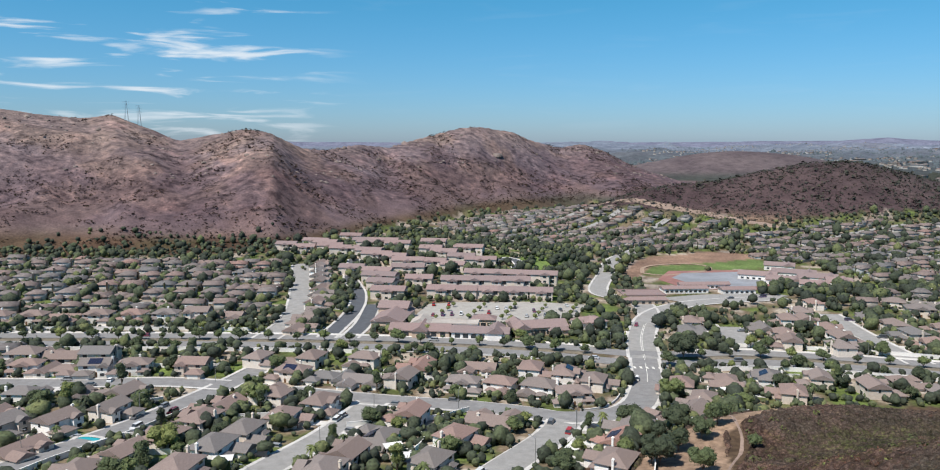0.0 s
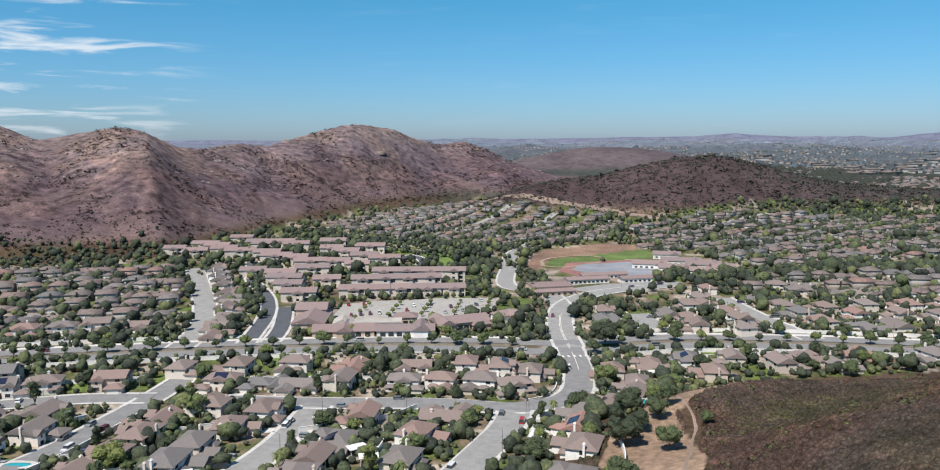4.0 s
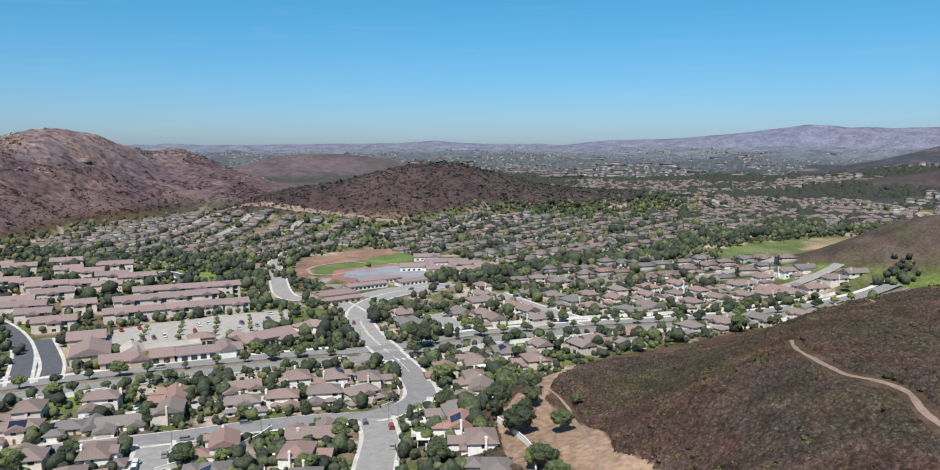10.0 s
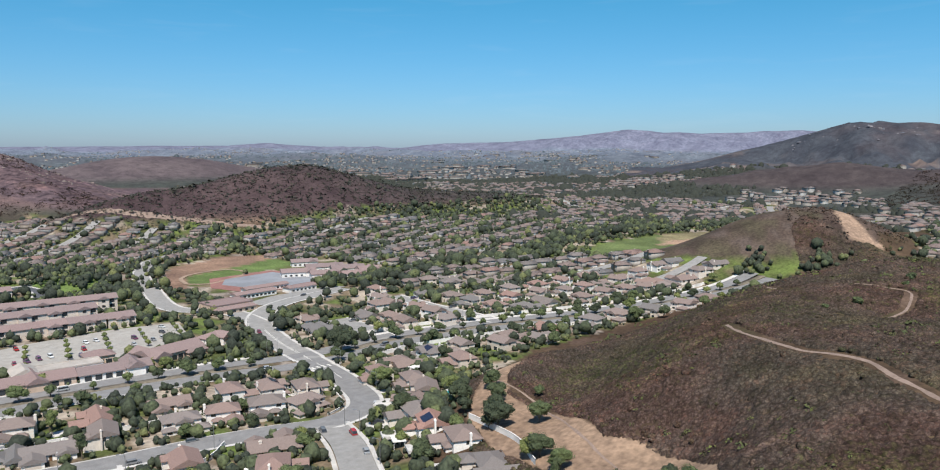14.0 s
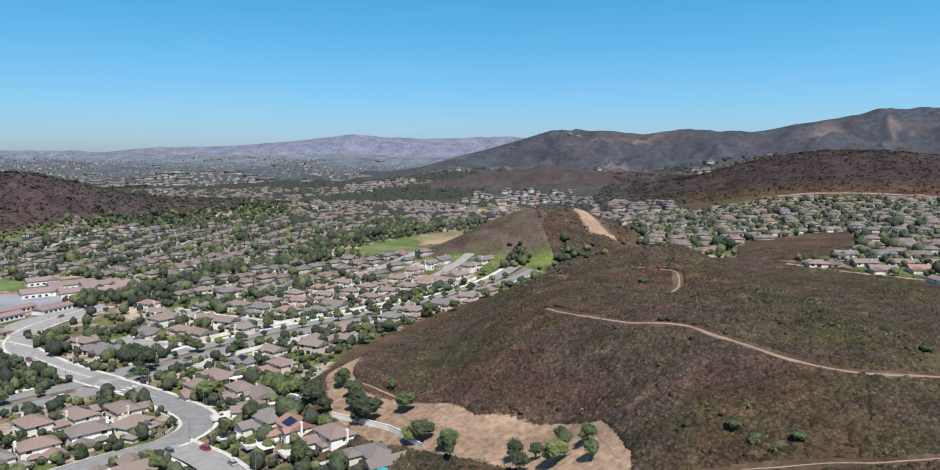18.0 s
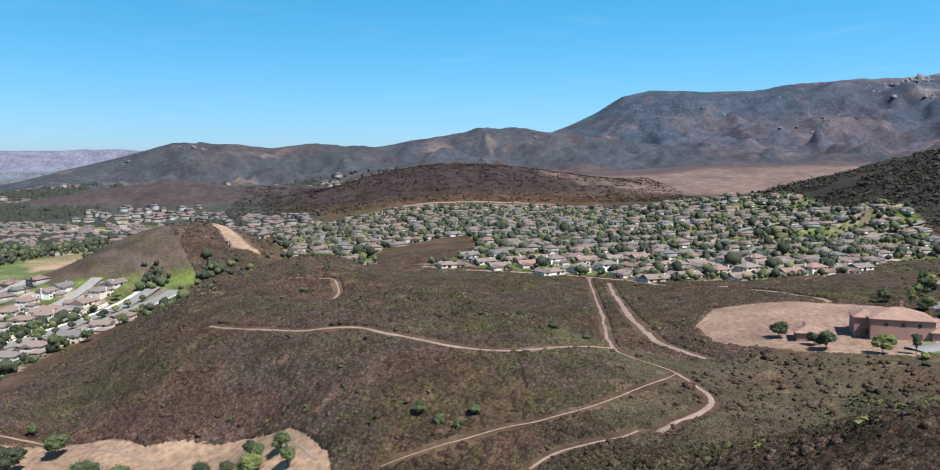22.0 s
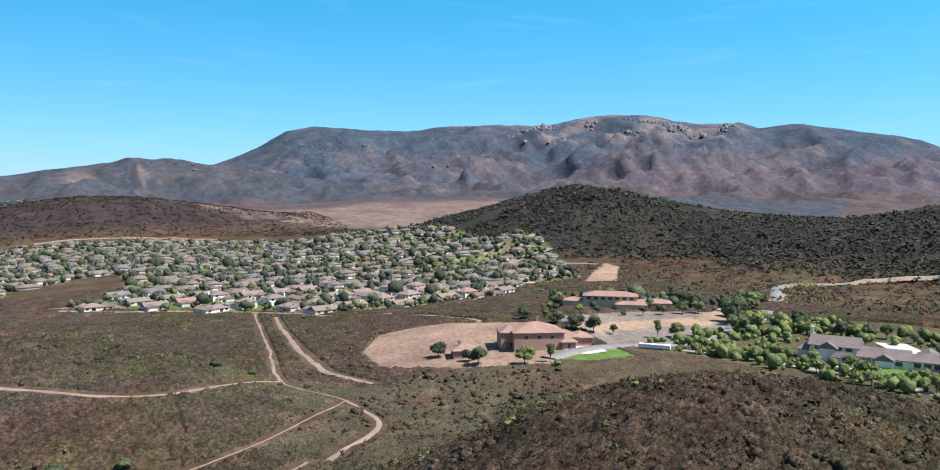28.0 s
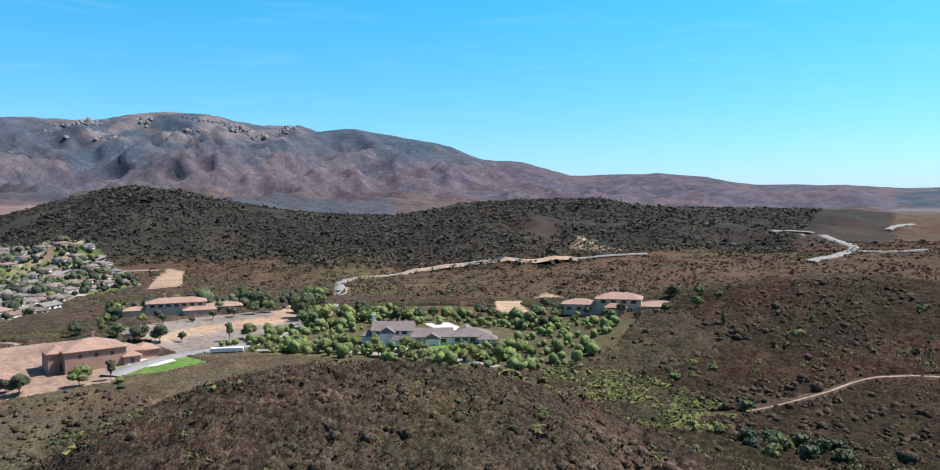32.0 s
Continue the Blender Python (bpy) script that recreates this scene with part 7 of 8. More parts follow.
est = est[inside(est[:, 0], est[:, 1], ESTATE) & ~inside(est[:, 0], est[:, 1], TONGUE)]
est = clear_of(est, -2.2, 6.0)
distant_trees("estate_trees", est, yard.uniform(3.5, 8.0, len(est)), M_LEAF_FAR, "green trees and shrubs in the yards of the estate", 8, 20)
away = np.r_[town(22, 82, 950, 2300, 19000, 21), town(14, 78, 2300, 4200, 14000, 22), town(74, 102, 1200, 2300, 9000, 23)]
way = np.hypot(away[:, 0] + 150, away[:, 1] - 74)
# trees beyond 2300 m wear the colour with haze mixed in
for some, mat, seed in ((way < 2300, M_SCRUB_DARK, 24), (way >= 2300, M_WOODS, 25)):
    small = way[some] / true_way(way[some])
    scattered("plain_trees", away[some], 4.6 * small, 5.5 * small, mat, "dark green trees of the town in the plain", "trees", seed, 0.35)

# chaparral
def brush_spots(seed, count, poly_box, keep):
    g = np.random.default_rng(seed)
    x0, x1, y0, y1 = poly_box
    xy = np.c_[g.uniform(x0, x1, count), g.uniform(y0, y1, count)]
    return xy[keep(xy[:, 0], xy[:, 1])]


BARE_ALL = [TAN, RED_PAD, GRAVEL, LAWN_W, LAWN_R] + BARE


def wild(x, y):
    ok = ~inside(x, y, VALLEY) & (~inside(x, y, ESTATE) | inside(x, y, TONGUE))
    for poly in BARE_ALL:
        ok &= ~inside(x, y, poly)
    for pts, wide in TRAILS:
        ok &= near_line(x, y, pts) > 0.75 * wide + 1.6
    for x1, y1, r in PLACED:
        if y1 < 20:
            ok &= np.hypot(x - x1, y - y1) > r + 4
    ok &= ~inside(x, y, [(60, -112), (20, -115), (-60, -125), (-70, -165), (-60, -250), (40, -240), (90, -190)])
    return ok


for seed, cnt, bx, size, cards, high, fine in ((35, 6000, (380, 720, 200, 380), 1.4, 3, 0.7, 1.1), (36, 12000, (60, 480, -620, -230), 1.5, 3, 0.6, 1.1), (37, 15000, (-420, 80, -820, -400), 1.7, 3, 0.6, 1.1), (38, 26000, (1090, 1420, -400, 420), 1.7, 3, 0.6, 1.1)):
    xy = brush_spots(seed, cnt, bx, wild)
    thick = fbm(xy[:, 0], xy[:, 1], 18, 3, seed)
    xy = xy[thick > 0.3 + 0.1 * np.random.default_rng(seed).random(len(xy))]
    ragged_brush("chaparral", xy, size, M_BRUSH_DARK if seed in (36, 37, 38) else M_BRUSH, "dry brown and grey chaparral brush covering the hillside", seed, cards, high, 0.35, fine)
for seed, cnt, bx, size in ((41, 2600, (-20, 330, -60, 250), 0.9), (42, 6000, (-260, 60, -420, -80), 1.0), (43, 1400, (-190, 20, -110, 70), 0.7)):
    xy = brush_spots(seed, cnt, bx, wild)
    xy = xy[fbm(xy[:, 0], xy[:, 1], 30, 3, 3) > 0.53]
    ragged_brush("green_scrub", xy, size, M_SCRUB, "scattered green scrub in the dry brush", seed, 14, 0.8, 0.4, 0.7, False, True, 0.5)
xy = brush_spots(52, 4200, (130, 440, -500, -250), lambda x, y: wild(x, y) & (fbm(x, y, 60, 3, 8) > 0.5))
ragged_brush("green_scrub", xy, 1.3, M_SCRUB, "lush green scrub at the foot of the hill", 53, 6, 0.7, 0.5, 0.8, False, True, 0.4)
xy = brush_spots(54, 9000, (-118, -50, -138, -90), lambda x, y: wild(x, y) & (fbm(x, y, 14, 3, 8) > 0.38) & (bump(x, y, -82, -114, 36, 20, -20) > 0.35))
ragged_brush("green_scrub", xy, 0.6, M_LEAF_LOW, "yellow-green low scrub in a hollow", 55, 8, 0.6, 0.5, 0.8, False, True, 0.6)
def in_dense(x, y):
    return inside(x + 90 * (fbm(x, y, 45, 4, 83) - 0.5), y + 90 * (fbm(x, y, 45, 4, 84) - 0.5) + 44 * (vnoise(x / 3.5, y / 3.5, 85) - 0.5), DENSE)


def pale_flank(x, y):
    """The dry grassy flank of the near ridge that falls to the trails."""
    n = 40 * (fbm(x, y, 22, 3, 86) - 0.5)
    return (x + n > -48) & (x + n < 72) & (y + n < 26) & (y > -140)


COVERED = "dry brown and grey chaparral brush covering the hillside"
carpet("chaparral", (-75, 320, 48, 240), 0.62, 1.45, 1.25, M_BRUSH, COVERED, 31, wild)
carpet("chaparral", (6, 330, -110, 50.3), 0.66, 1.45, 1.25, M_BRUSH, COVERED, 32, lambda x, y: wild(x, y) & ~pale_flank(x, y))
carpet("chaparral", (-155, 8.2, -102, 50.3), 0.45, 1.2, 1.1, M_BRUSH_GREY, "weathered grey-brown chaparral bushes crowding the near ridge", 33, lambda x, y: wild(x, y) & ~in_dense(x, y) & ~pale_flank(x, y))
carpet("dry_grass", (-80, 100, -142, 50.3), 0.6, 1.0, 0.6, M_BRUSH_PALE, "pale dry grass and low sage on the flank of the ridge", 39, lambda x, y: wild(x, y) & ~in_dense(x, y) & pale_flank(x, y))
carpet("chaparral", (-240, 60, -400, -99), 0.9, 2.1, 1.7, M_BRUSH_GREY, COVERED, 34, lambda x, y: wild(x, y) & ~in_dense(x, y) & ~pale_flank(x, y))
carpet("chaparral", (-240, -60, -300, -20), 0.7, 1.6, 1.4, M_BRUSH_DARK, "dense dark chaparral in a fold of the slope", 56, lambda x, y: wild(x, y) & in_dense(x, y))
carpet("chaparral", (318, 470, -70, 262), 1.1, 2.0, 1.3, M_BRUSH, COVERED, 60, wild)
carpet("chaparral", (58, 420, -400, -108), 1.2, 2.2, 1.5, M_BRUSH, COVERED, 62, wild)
xy = brush_spots(58, 20000, (-150, 6, -98, 50), wild)
ragged_brush("chaparral", xy, 0.5, M_BRUSH_GREY, "twiggy dry tips of chaparral on the near ridge", 59, 6, 0.9, 0.35, 0.7, True, False, 0.55)
near = brush_spots(71, 17000, (-152, 8, -110, 52), lambda x, y: wild(x, y) & ~pale_flank(x, y) & (fbm(x, y, 12, 3, 12) > 0.42))
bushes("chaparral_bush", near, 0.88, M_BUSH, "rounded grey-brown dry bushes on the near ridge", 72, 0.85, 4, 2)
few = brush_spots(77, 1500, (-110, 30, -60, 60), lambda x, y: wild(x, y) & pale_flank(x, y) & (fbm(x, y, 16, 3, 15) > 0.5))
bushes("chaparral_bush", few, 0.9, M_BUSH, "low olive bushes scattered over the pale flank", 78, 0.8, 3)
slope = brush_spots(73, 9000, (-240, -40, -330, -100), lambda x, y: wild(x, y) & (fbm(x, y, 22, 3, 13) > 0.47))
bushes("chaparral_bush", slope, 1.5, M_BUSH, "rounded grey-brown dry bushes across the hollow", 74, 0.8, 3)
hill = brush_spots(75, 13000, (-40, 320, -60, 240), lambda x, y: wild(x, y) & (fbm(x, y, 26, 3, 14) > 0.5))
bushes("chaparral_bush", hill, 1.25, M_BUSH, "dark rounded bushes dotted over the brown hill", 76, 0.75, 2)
# single round bushes beside the trails
for x, y, s in ((76, 33, 1.2), (70, 24, 0.9), (163, 122, 1.3), (150, 128, 0.9), (14, 74, 1.3), (9, 70, 1.0), (-2, -38, 0.9), (-8, -44, 1.1), (91, 41, 1.1), (98, 36, 0.7), (208, 118, 1.3), (196, 116, 0.8), (40, -62, 0.8), (46, -66, 1.0), (-96, -136, 1.2), (-84, -128, 0.8), (-104, -150, 1.1), (-118, -118, 1.4), (-110, -96, 1.2), (10, 62, 1.0), (6, 66, 0.8), (-122, -96, 1.5), (-126, -99, 1.3), (-129, -95, 1.6), (-132, -100, 1.4), (-136, -97, 1.6), (-139, -101, 1.3), (-134, -92, 1.5), (-128, -89, 1.3), (-124, -91, 1.2), (-141, -94, 1.4), (-116, -97, 1.0)):
    plant(6, x, y, s, "dark green bush standing out of dry brush", group="lone bushes")


def on_dark(x, y):
    return (ranges(x, y)[1][1] > 0.03) & (fbm(x, y, 70, 3, 2) > 0.3) & ~inside(x, y, ESTATE)


xy = brush_spots(44, 80000, (-60, 900, -1150, -360), on_dark)
ragged_brush("hill_scrub", xy, 2.3, M_SCRUB_DARK, "dark green scrub oak dotted over the hill", 45, 4, 0.8, 0.4)
xy = brush_spots(46, 60000, (-760, 400, 640, 1650), lambda x, y: (ranges(x, y)[0][1] > 0.04) & (fbm(x, y, 50, 3, 4) + 0.2 * (1 - ranges(x, y)[0][1]) > 0.6))
ragged_brush("hill_scrub", xy, 1.5, M_BRUSH_DARK, "dark bushes dotted over the western hills", 47, 5, 0.8, 0.4)
xy = brush_spots(48, 14000, (130, 900, 760, 1020), lambda x, y: bump(x, y, 440, 905, 150, 130) + bump(x, y, 640, 850, 240, 90, -20) + bump(x, y, 222, 930, 100, 80) > 0.35)
ragged_brush("hill_scrub", xy, 1.9, M_SCRUB_DARK, "dark bushes dotted over the round hill", 49, 5, 0.8, 0.4)
xy = brush_spots(50, 5000, (-700, 400, 800, 1650), lambda x, y: (ranges(x, y)[0][1] > 0.55) & (fbm(x, y, 40, 3, 9) > 0.52))
scattered("rock_outcrop", xy, 1.2, 0.9, M_ROCK, "pale rock outcrops along the crest", "rocks", 51, 0.6)
# cliffs and boulders high on the southern mountain
def crags(az0, az1, r0, r1, count, seed, gap, size, high, label):
    g = np.random.default_rng(seed)
    a, r = np.radians(g.uniform(az0, az1, count)), g.uniform(r0, r1, count)
    x, y = -150 + r * np.sin(a), 74 + r * np.cos(a)
    some = fbm(x, y, 170, 3, seed) > gap
    scattered("crag", np.c_[x[some], y[some]], size, high, M_CLIFF, label, "rocks", seed + 1, 0.45)


crags(121, 138, 3980, 4260, 1300, 91, 0.54, 5.5, 8, "pale grey cliffs and crags below the mountain crest")
crags(104, 120, 3500, 4250, 500, 93, 0.56, 3.6, 3.2, "pale boulders dotted over the mountain side")
crags(66, 101, 2250, 2440, 260, 95, 0.58, 2.6, 1.8, "pale rocks along the crest of the eastern hills")
# templates take real places
for k, (x, y) in enumerate(((-192, 322), (-176, 322), (-160, 322), (330, 330), (340, 310))):
    toned(HOUSES[k]).matrix_world = pose(x, y, float(land(x, y)), 0, 0, 180)
for k, (x, y) in enumerate(((-20, 176), (-14, 172), (-50, 176), (48, 182), (-84, 178), (-28, 170), (-66, 176), (-58, 178), (-12, 184))):
    toned(TREES[k]).matrix_world = pose(x, y, float(land(x, y)))
# ---- drives, cars, lamps, walls, pools ----
def drive_mesh():
    bm = bmesh.new()
    rows = [[bm.verts.new((sx, y, z)) for sx in (-2.6, 0, 2.6)] for y, z in ((0, 0.1), (-2.2, 0.1), (-4.4, 0.08), (-6.6, 0.06))]
    for r, s in zip(rows, rows[1:]):
        for k in (0, 1):
            bm.faces.new((r[k], s[k], s[k + 1], r[k + 1]))
    bmesh.ops.recalc_face_normals(bm, faces=bm.faces[:])
    g = bmesh.ops.extrude_face_region(bm, geom=bm.faces[:])
    for v in g["geom"]:
        if isinstance(v, bmesh.types.BMVert):
            v.co.z -= 0.8
    bmesh.ops.recalc_face_normals(bm, faces=bm.faces[:])
    me = bpy.data.meshes.new("driveway")
    bm.to_mesh(me)
    bm.free()
    me.materials.append(M_CONCRETE)
    return me


DRIVE = drive_mesh()
drives = []
for ob in [o for o in scene.objects if o.parent is None and o.name.startswith("house") and not o.name.startswith("house_row")]:
    x, y = ob.location.x, ob.location.y
    door = next((c for c in ob.children if c.name.startswith("garage_door")), None)
    if door is None or not (-240 < x < 330 and 150 < y < 460):
        continue
    v = [c.co for c in door.data.vertices]
    mx, my = sum(c.x for c in v) / len(v), min(c.y for c in v)
    m = ob.matrix_basis
    at = m @ Vector((mx, my, 0.0))
    d = new("driveway", DRIVE)
    d.matrix_basis = pose(at.x, at.y, at.z + 0.06, 0, 0, math.degrees(ob.rotation_euler.z))
    tagged(d, "pale concrete driveway in front of a garage", "driveway", kind="structure")
    drives.append((at.x, at.y, at.z, math.degrees(ob.rotation_euler.z)))


def car_template(label, length, height, cabin):
    """A parked car: body, cabin with dark glass, wheels with rims."""
    ob = thing("car", label, "car")
    w, l = 0.9, length / 2
    bm = bmesh.new()
    prof = [(-l, 0.35), (-l, 0.75), (-l * 0.55, 0.9), (l * 0.7, 0.95), (l, 0.85), (l, 0.35)]
    rows = [[bm.verts.new((sx * w * (0.94 if z > 0.8 else 1), y, z)) for y, z in prof] for sx in (-1, 1)]
    bm.faces.new(rows[0][::-1])
    bm.faces.new(rows[1])
    for i in range(len(prof)):
        j = (i + 1) % len(prof)
        bm.faces.new((rows[0][i], rows[0][j], rows[1][j], rows[1][i]))
    bmesh.ops.recalc_face_normals(bm, faces=bm.faces[:])
    body = part("body", bm, M_PAINT, ob)
    c0, c1 = cabin
    bm = bmesh.new()
    base = [bm.verts.new((sx * 0.82, y, 0.92)) for sx, y in ((-1, c0 - 0.5), (1, c0 - 0.5), (1, c1 + 0.4), (-1, c1 + 0.4))]
    top = [bm.verts.new((sx * 0.66, y, height - 0.06)) for sx, y in ((-1, c0), (1, c0), (1, c1), (-1, c1))]
    bm.faces.new(base[::-1])
    bm.faces.new(top)
    for i in range(4):
        bm.faces.new((base[i], base[(i + 1) % 4], top[(i + 1) % 4], top[i]))
    part("windscreen", bm, M_GLASS, ob, "dark glazed cabin")
    bm = bmesh.new()
    stack(bm, 0, (c0 + c1) / 2, [(0.68, (c1 - c0) / 2 + 0.02, height - 0.07), (0.7, (c1 - c0) / 2 + 0.04, height - 0.03), (0.62, (c1 - c0) / 2 - 0.05, height)])
    part("roof_panel", bm, M_PAINT, ob)
    for sx in (-1, 1):
        for y in (-l * 0.62, l * 0.62):
            bm = bmesh.new()
            limb(bm, (sx * 0.72, y, 0.33), (sx * 0.93, y, 0.33), 0.33, 0.33, 12)
            wheel = part("wheel", bm, M_TYRE, ob)
            bm = bmesh.new()
            limb(bm, (sx * 0.9, y, 0.33), (sx * 0.95, y, 0.33), 0.2, 0.18, 8)
            part("rim", bm, M_METAL, wheel)
    return ob


CARS = [car_template("parked saloon car in a residential street", 4.6, 1.45, (-0.7, 1.3)), car_template("parked light van or sport utility car", 4.7, 1.75, (-0.9, 2.0)), car_template("parked hatchback beside the kerb", 4.1, 1.5, (-0.6, 1.7))]


def park(x, y, turn, k=None):
    z = float(land(x, y)) + 0.08 + float(lift(x, y))
    ob = copy_thing(random.choice(CARS) if k is None else CARS[k], pose(x, y, z, 0, 0, turn))
    v = random.random()
    for o in (ob, *ob.children_recursive):
        o.color = (v, v, v, 1)
    return tagged(ob, group="parked cars")


n = 0
for x, y, z, turn in drives:
    if random.random() < 0.32 and n < 34:
        t = radians(turn)
        ob = park(x + math.sin(t) * 3.2 + random.uniform(-1, 1) * math.cos(t), y - math.cos(t) * 3.2, turn + random.choice((0, 180)))
        ob.location.z = z + 0.2
        n += 1
for pts, count, off in ((STREET_B, 5, 3.8), (STREET_C, 6, 3.8), (STREET_D, 5, 3.8), (SOUTH, 5, 4.2), (STREET_E, 4, 4.0), (ARTERIAL, 7, 6.5), (NORTH, 3, 4.0)):
    ln = smooth_line(pts)
    tg, lf = sides(ln)
    for _ in range(count):
        k = random.randrange(len(ln) // 3 if pts is ARTERIAL else 2, len(ln) - 3)
        s = random.choice((1, -1))
        q = ln[k] + lf[k] * off * s
        park(q[0], q[1], math.degrees(math.atan2(tg[k][1], tg[k][0])) - 90)
for k in range(16):
    park(-20 + 5.2 * k, 400 + 2.2 * k * 0.5 + random.choice((0, 12, 24)), random.uniform(-10, 10))
for k, ob in enumerate(CARS):
    ob.matrix_world = pose(-30 + 9 * k, 441, float(land(-30 + 9 * k, 441)) + 0.4)
park(105, -112, 60, 1), park(108, -116, 70, 0)


def trailer(x, y, turn):
    ob = thing("box_trailer", "long white box trailer parked beside the drive", "trailer")
    bm = bmesh.new()
    stack(bm, 0, 0, [(1.2, 6.0, 1.1), (1.25, 6.05, 1.2), (1.25, 6.05, 3.5), (1.15, 5.95, 3.6)])
    part("cargo_box", bm, M_TRIM, ob)
    for sx in (-1, 1):
        for yy in (3.6, 4.8, -4.5):
            bm = bmesh.new()
            limb(bm, (sx * 0.85, yy, 0.5), (sx * 1.2, yy, 0.5), 0.5, 0.5, 12)
            part("wheel", bm, M_TYRE, ob)
    bm = bmesh.new()
    box(bm, -0.5, -5.9, 0.85, 0.5, 5.9, 1.1)
    part("chassis", bm, M_METAL, ob)
    ob.matrix_world = pose(x, y, float(land(x, y)), 0, 0, turn)
    ob.scale = (0.8, 0.9, 0.55)


trailer(50, -110, 128)


def lamp_template():
    ob = thing("street_lamp", "slender grey street lamp with a curved arm", "street lamp")
    bm = bmesh.new()
    limb(bm, (0, 0, 0), (0, 0, 7.6), 0.11, 0.07, 8)
    part("pole", bm, M_METAL, ob)
    bm = bmesh.new()
    limb(bm, (0, 0, 7.5), (0, -1.6, 8.1), 0.06, 0.05)
    part("arm", bm, M_METAL, ob)
    bm = bmesh.new()
    stack(bm, 0, -1.9, [(0.1, 0.25, 8.0), (0.17, 0.38, 8.08), (0.12, 0.3, 8.2)])
    part("lamp_head", bm, M_METAL, ob)
    return ob


LAMP = lamp_template()
first = True
for pts, off, every in ((SOUTH, 6.4, 9), (STREET_B, 6.0, 10), (STREET_C, 6.0, 9), (STREET_E, 6.2, 8), (STREET_D, 6.0, 14), (NORTH, 9.0, 12), (ARTERIAL, 13.4, 14)):
    ln = smooth_line(pts)
    tg, lf = sides(ln)
    for k in range(4, len(ln) - 2, every):
        q = ln[k] + lf[k] * off
        m = pose(q[0], q[1], float(land(q[0], q[1])) + 0.1, 0, 0, math.degrees(math.atan2(lf[k][1], lf[k][0])) - 90)
        if first:
            LAMP.matrix_world, first = m, False
        else:
            copy_thing(LAMP, m)
for o in [o for o in scene.objects if o.name.startswith("street_lamp")]:
    tagged(o, group="street lamps")


def garden_wall(pts, label="pale block garden wall along the street", high=1.8):
    ln = smooth_line(pts, 3.0)
    _, lf = sides(ln)
    bm = bmesh.new()
    rows = []
    for q, l in zip(ln, lf):
        z = float(land(q[0], q[1]))
        rows.append([bm.verts.new((*(q + l * s), z + h)) for s, h in ((0.1, -0.5), (0.1, high), (0.16, high), (0.16, high + 0.1), (-0.16, high + 0.1), (-0.16, high), (-0.1, high), (-0.1, -0.5))])
    for r, s in zip(rows, rows[1:]):
        for k in range(7):
            bm.faces.new((r[k], r[k + 1], s[k + 1], s[k]))
    me = bpy.data.meshes.new("garden_wall")
    bm.to_mesh(me)
    bm.free()
    me.materials.append(M_WALL_WHITE)
    tagged(new("garden_wall", me), label, "wall", kind="structure")


def beside(pts, off, a, b):
    ln = smooth_line(pts)
    _, lf = sides(ln)
    q = ln + lf * off
    k0, k1 = int(a * len(q)), int(b * len(q))
    return [tuple(v) for v in q[k0:k1:3]]


garden_wall(beside(ARTERIAL, 19, 0.05, 0.46))
garden_wall(beside(ARTERIAL, -19, 0.05, 0.53))
garden_wall(beside(ARTERIAL, 19, 0.7, 0.97))
garden_wall(beside(ARTERIAL, -19, 0.68, 0.9))
garden_wall(beside(STREET_B, -7.5, 0.05, 0.6))
garden_wall(beside(SOUTH, -8.5, 0.2, 0.5), "low pale kerb wall round the bend", 0.7)
for pts in ([(-28, 238), (-14, 226), (-18, 205)], [(-40, 238), (-12, 246), (0, 256)], [(50, 196), (44, 172), (34, 156)], [(60, 214), (74, 230), (96, 250)], [(-110, 226), (-84, 230)], [(-106, 208), (-82, 212)], [(-82, 246), (-64, 250)], [(-126, 258), (-112, 268)], [(-142, 216), (-128, 222)],
            [(-62, 304), (44, 284)], [(-180, 288 + 24), (-104, 312)], [(100, 300), (200, 296)]):
    garden_wall(pts, "tan block wall between the back yards", 1.7)


def pool(x, y, turn, w=8.0, d=4.0):
    ob = thing("swimming_pool", "turquoise back yard swimming pool with a pale concrete deck", "pool")
    bm = bmesh.new()
    out, inn = [], []
    for k in range(20):
        a = k * math.tau / 20
        r = 1 + 0.12 * math.cos(3 * a)
        out.append(bm.verts.new(((w / 2 + 1.6) * r * math.cos(a), (d / 2 + 1.6) * r * math.sin(a), 0.12)))
        inn.append(bm.verts.new((w / 2 * r * math.cos(a), d / 2 * r * math.sin(a), 0.12)))
    low = [bm.verts.new(v.co - Vector((0, 0, 1.0))) for v in out]
    for k in range(20):
        j = (k + 1) % 20
        bm.faces.new((out[k], out[j], inn[j], inn[k]))
        bm.faces.new((low[k], low[j], out[j], out[k]))
    ring = [v.co.copy() for v in inn]
    part("deck", bm, M_CONCRETE, ob)
    bm = bmesh.new()
    bm.faces.new([bm.verts.new((c.x, c.y, 0.02)) for c in ring])
    part("water", bm, M_WATER, ob, "turquoise pool water")
    ob.matrix_world = pose(x, y, float(land(x, y)) + 0.3, 0, 0, turn)


for x, y, t in ((-14, 214, 30), (86, 238, 60), (-76, 236, 10), (70, 226, 40), (-118, 224, 0), (142, 300, 0), (-20, 258 - 30, 80), (178, -176, 40)):
    pool(x, y, t)


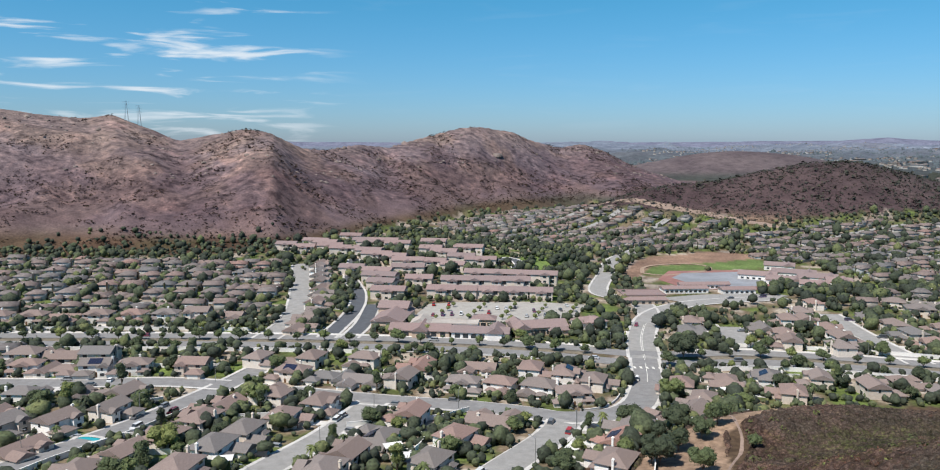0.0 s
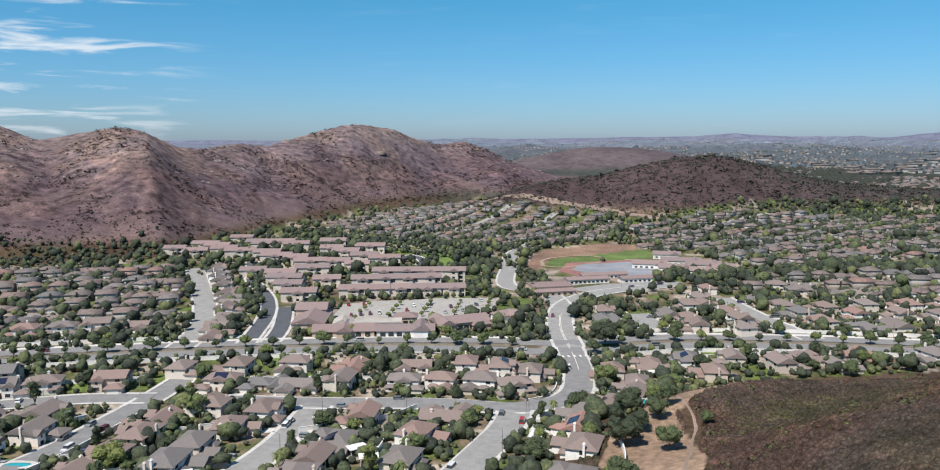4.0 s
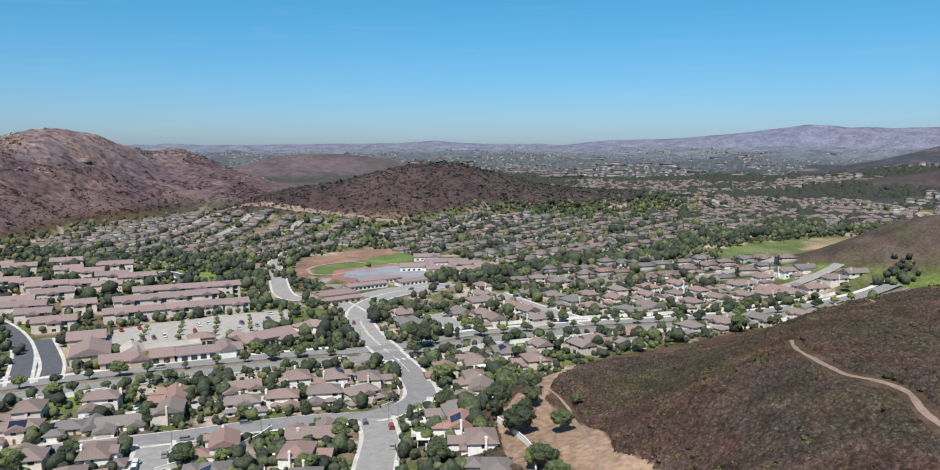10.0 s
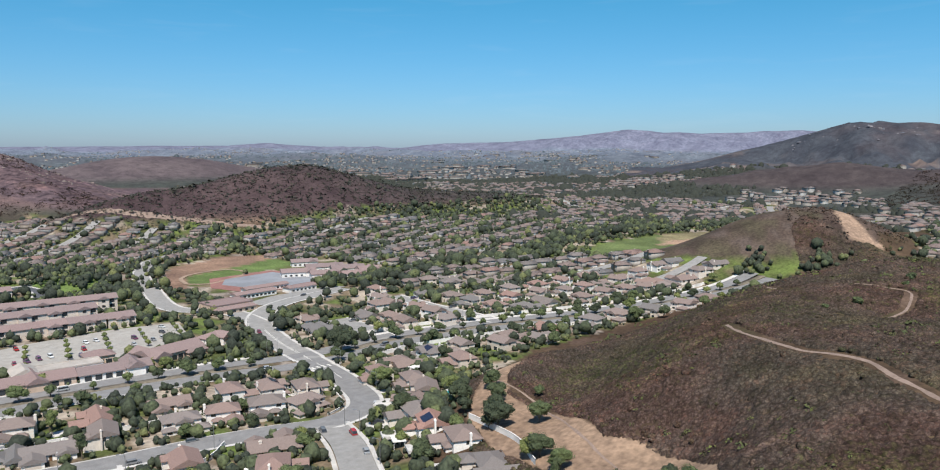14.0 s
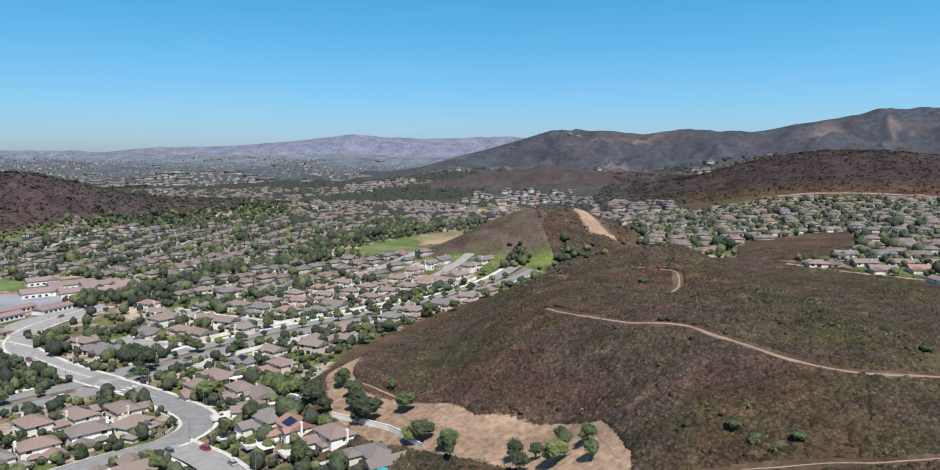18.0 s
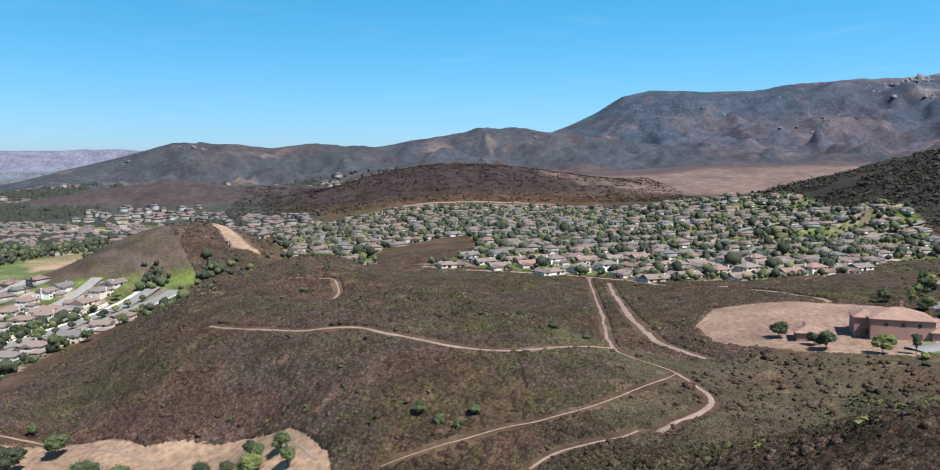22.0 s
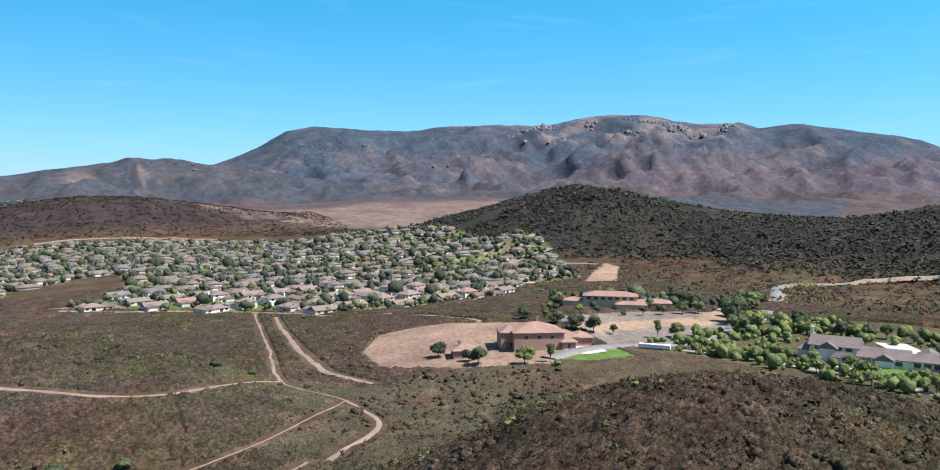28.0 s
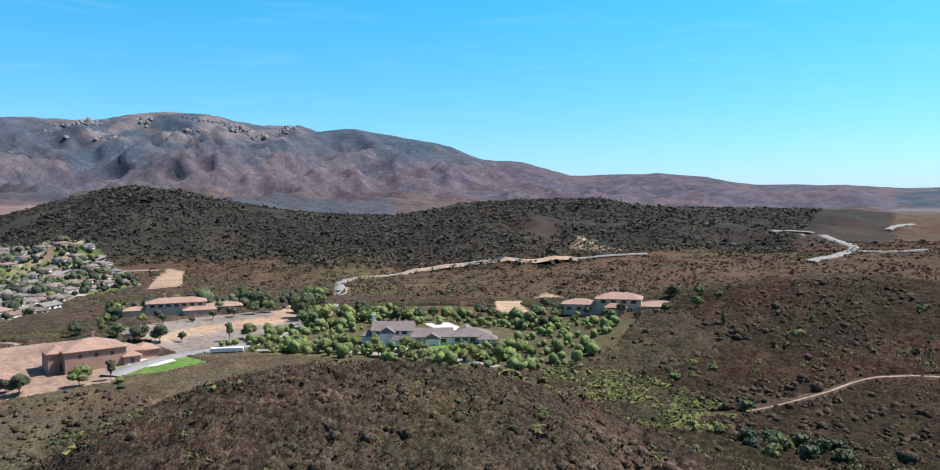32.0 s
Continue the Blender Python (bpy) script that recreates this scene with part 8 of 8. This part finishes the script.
def umbrella(x, y):
    ob = thing("patio_umbrella", "open turquoise patio umbrella on a thin pole", "umbrella")
    bm = bmesh.new()
    limb(bm, (0, 0, 0), (0, 0, 2.5), 0.04, 0.03)
    part("pole", bm, M_METAL, ob)
    bm = bmesh.new()
    tip = bm.verts.new((0, 0, 2.7))
    rim = [bm.verts.new((1.5 * math.cos(k * math.tau / 8), 1.5 * math.sin(k * math.tau / 8), 2.2)) for k in range(8)]
    for k in range(8):
        bm.faces.new((tip, rim[k], rim[(k + 1) % 8]))
    part("canopy", bm, M_WATER if y < 200 else M_TRIM, ob)
    ob.matrix_world = pose(x, y, float(land(x, y)))


for x, y in ((20, 160), (-8, 226), (66, 232), (172, -170)):
    umbrella(x, y)


def patio_cover(x, y, turn):
    ob = thing("patio_cover", "white slatted patio cover in a back yard", "patio cover")
    for sx in (-1, 1):
        for sy in (-1, 1):
            bm = bmesh.new()
            box(bm, sx * 2.4 - 0.08, sy * 1.6 - 0.08, 0, sx * 2.4 + 0.08, sy * 1.6 + 0.08, 2.5)
            part("post", bm, M_TRIM, ob)
    bm = bmesh.new()
    box(bm, -2.8, -2, 2.5, 2.8, 2, 2.68)
    part("cover", bm, M_TRIM, ob)
    ob.matrix_world = pose(x, y, float(land(x, y)), 0, 0, turn)


for x, y, t in ((-22, 212, 20), (-19, 203, 0), (30, 206, 60), (-68, 200, 10), (98, 276, 0)):
    patio_cover(x, y, t)


def solar(x, y, z, turn, tilt, w, d):
    ob = thing("solar_panels", "dark blue solar panels on a tile roof", "solar panels")
    for i in range(w):
        for j in range(d):
            bm = bmesh.new()
            box(bm, i * 1.05, j * 1.75, 0, i * 1.05 + 1.0, j * 1.75 + 1.7, 0.05)
            part("panel", bm, M_SOLAR, ob)
    ob.matrix_world = pose(x, y, z, tilt, 0, turn)


def roof_panels(index, w=5, d=2):
    """Panels on the front slope of a house."""
    ob = index
    t = math.degrees(ob.rotation_euler.z)
    s = abs(ob.scale.y)
    roof = max((c for c in ob.children if c.name.startswith("roof")), key=lambda c: max(v.co.z for v in c.data.vertices))
    zs, ys = [v.co.z for v in roof.data.vertices], [v.co.y for v in roof.data.vertices]
    top, y0, y1 = max(zs), min(ys), max(ys)
    low = sorted(zs)[4]
    half = (y1 - y0) / 2
    pitch = math.degrees(math.atan2(top - low, half))
    at = ob.matrix_basis @ Vector((-2.6 * (1 if ob.scale.x > 0 else -1), y0 + 1.0, low + 1.0 * math.tan(radians(pitch)) + 0.12))
    solar(at.x, at.y, at.z, t, pitch, w, d)


wanted = [(45, 206), (59, 236), (116, 288), (-153, 301), (-136, 270), (-30, 222), (-72, 296), (40, 295)]
things = [o for o in scene.objects if o.parent is None and o.name.startswith("house") and "house_row" not in o.name]
for x, y in wanted:
    roof_panels(min(things, key=lambda o: (o.location.x - x) ** 2 + (o.location.y - y) ** 2))


def pylon(x, y):
    ob = thing("pylon", "distant steel lattice power pylon on a ridge", "pylon")
    bm = bmesh.new()
    for sx, sy in ((-1, -1), (1, -1), (1, 1), (-1, 1)):
        limb(bm, (sx * 2.2, sy * 2.2, -1), (sx * 0.4, sy * 0.4, 26), 0.25, 0.15, 4)
    part("mast", bm, M_METAL, ob)
    for z in (17, 21, 25):
        bm = bmesh.new()
        limb(bm, (-4, 0, z), (4, 0, z), 0.2, 0.2, 4)
        part("crossarm", bm, M_METAL, ob)
    ob.matrix_world = pose(x, y, float(land(x, y)), 0, 0, 30)


pylon(-452, 1010), pylon(-438, 1016)

# lane paint on the wide roads
for pts, off in ((NORTH, 0.35), (NORTH, -0.35), (SOUTH, 0.0)):
    strip("lane_paint", pts, [off + 0.12, off - 0.12], [0.07, 0.07], M_LINE, "worn pale lane line on the asphalt", category="road marking")
for k in range(7):
    x = 68 + 2.6 * k
    strip("lane_paint", [(x, 311.5 - 0.2 * k), (x, 314.5 - 0.2 * k)], [0.5, -0.5], [0.14, 0.14], M_LINE, "pale crossing bar painted on the asphalt", step=1.0, category="road marking")
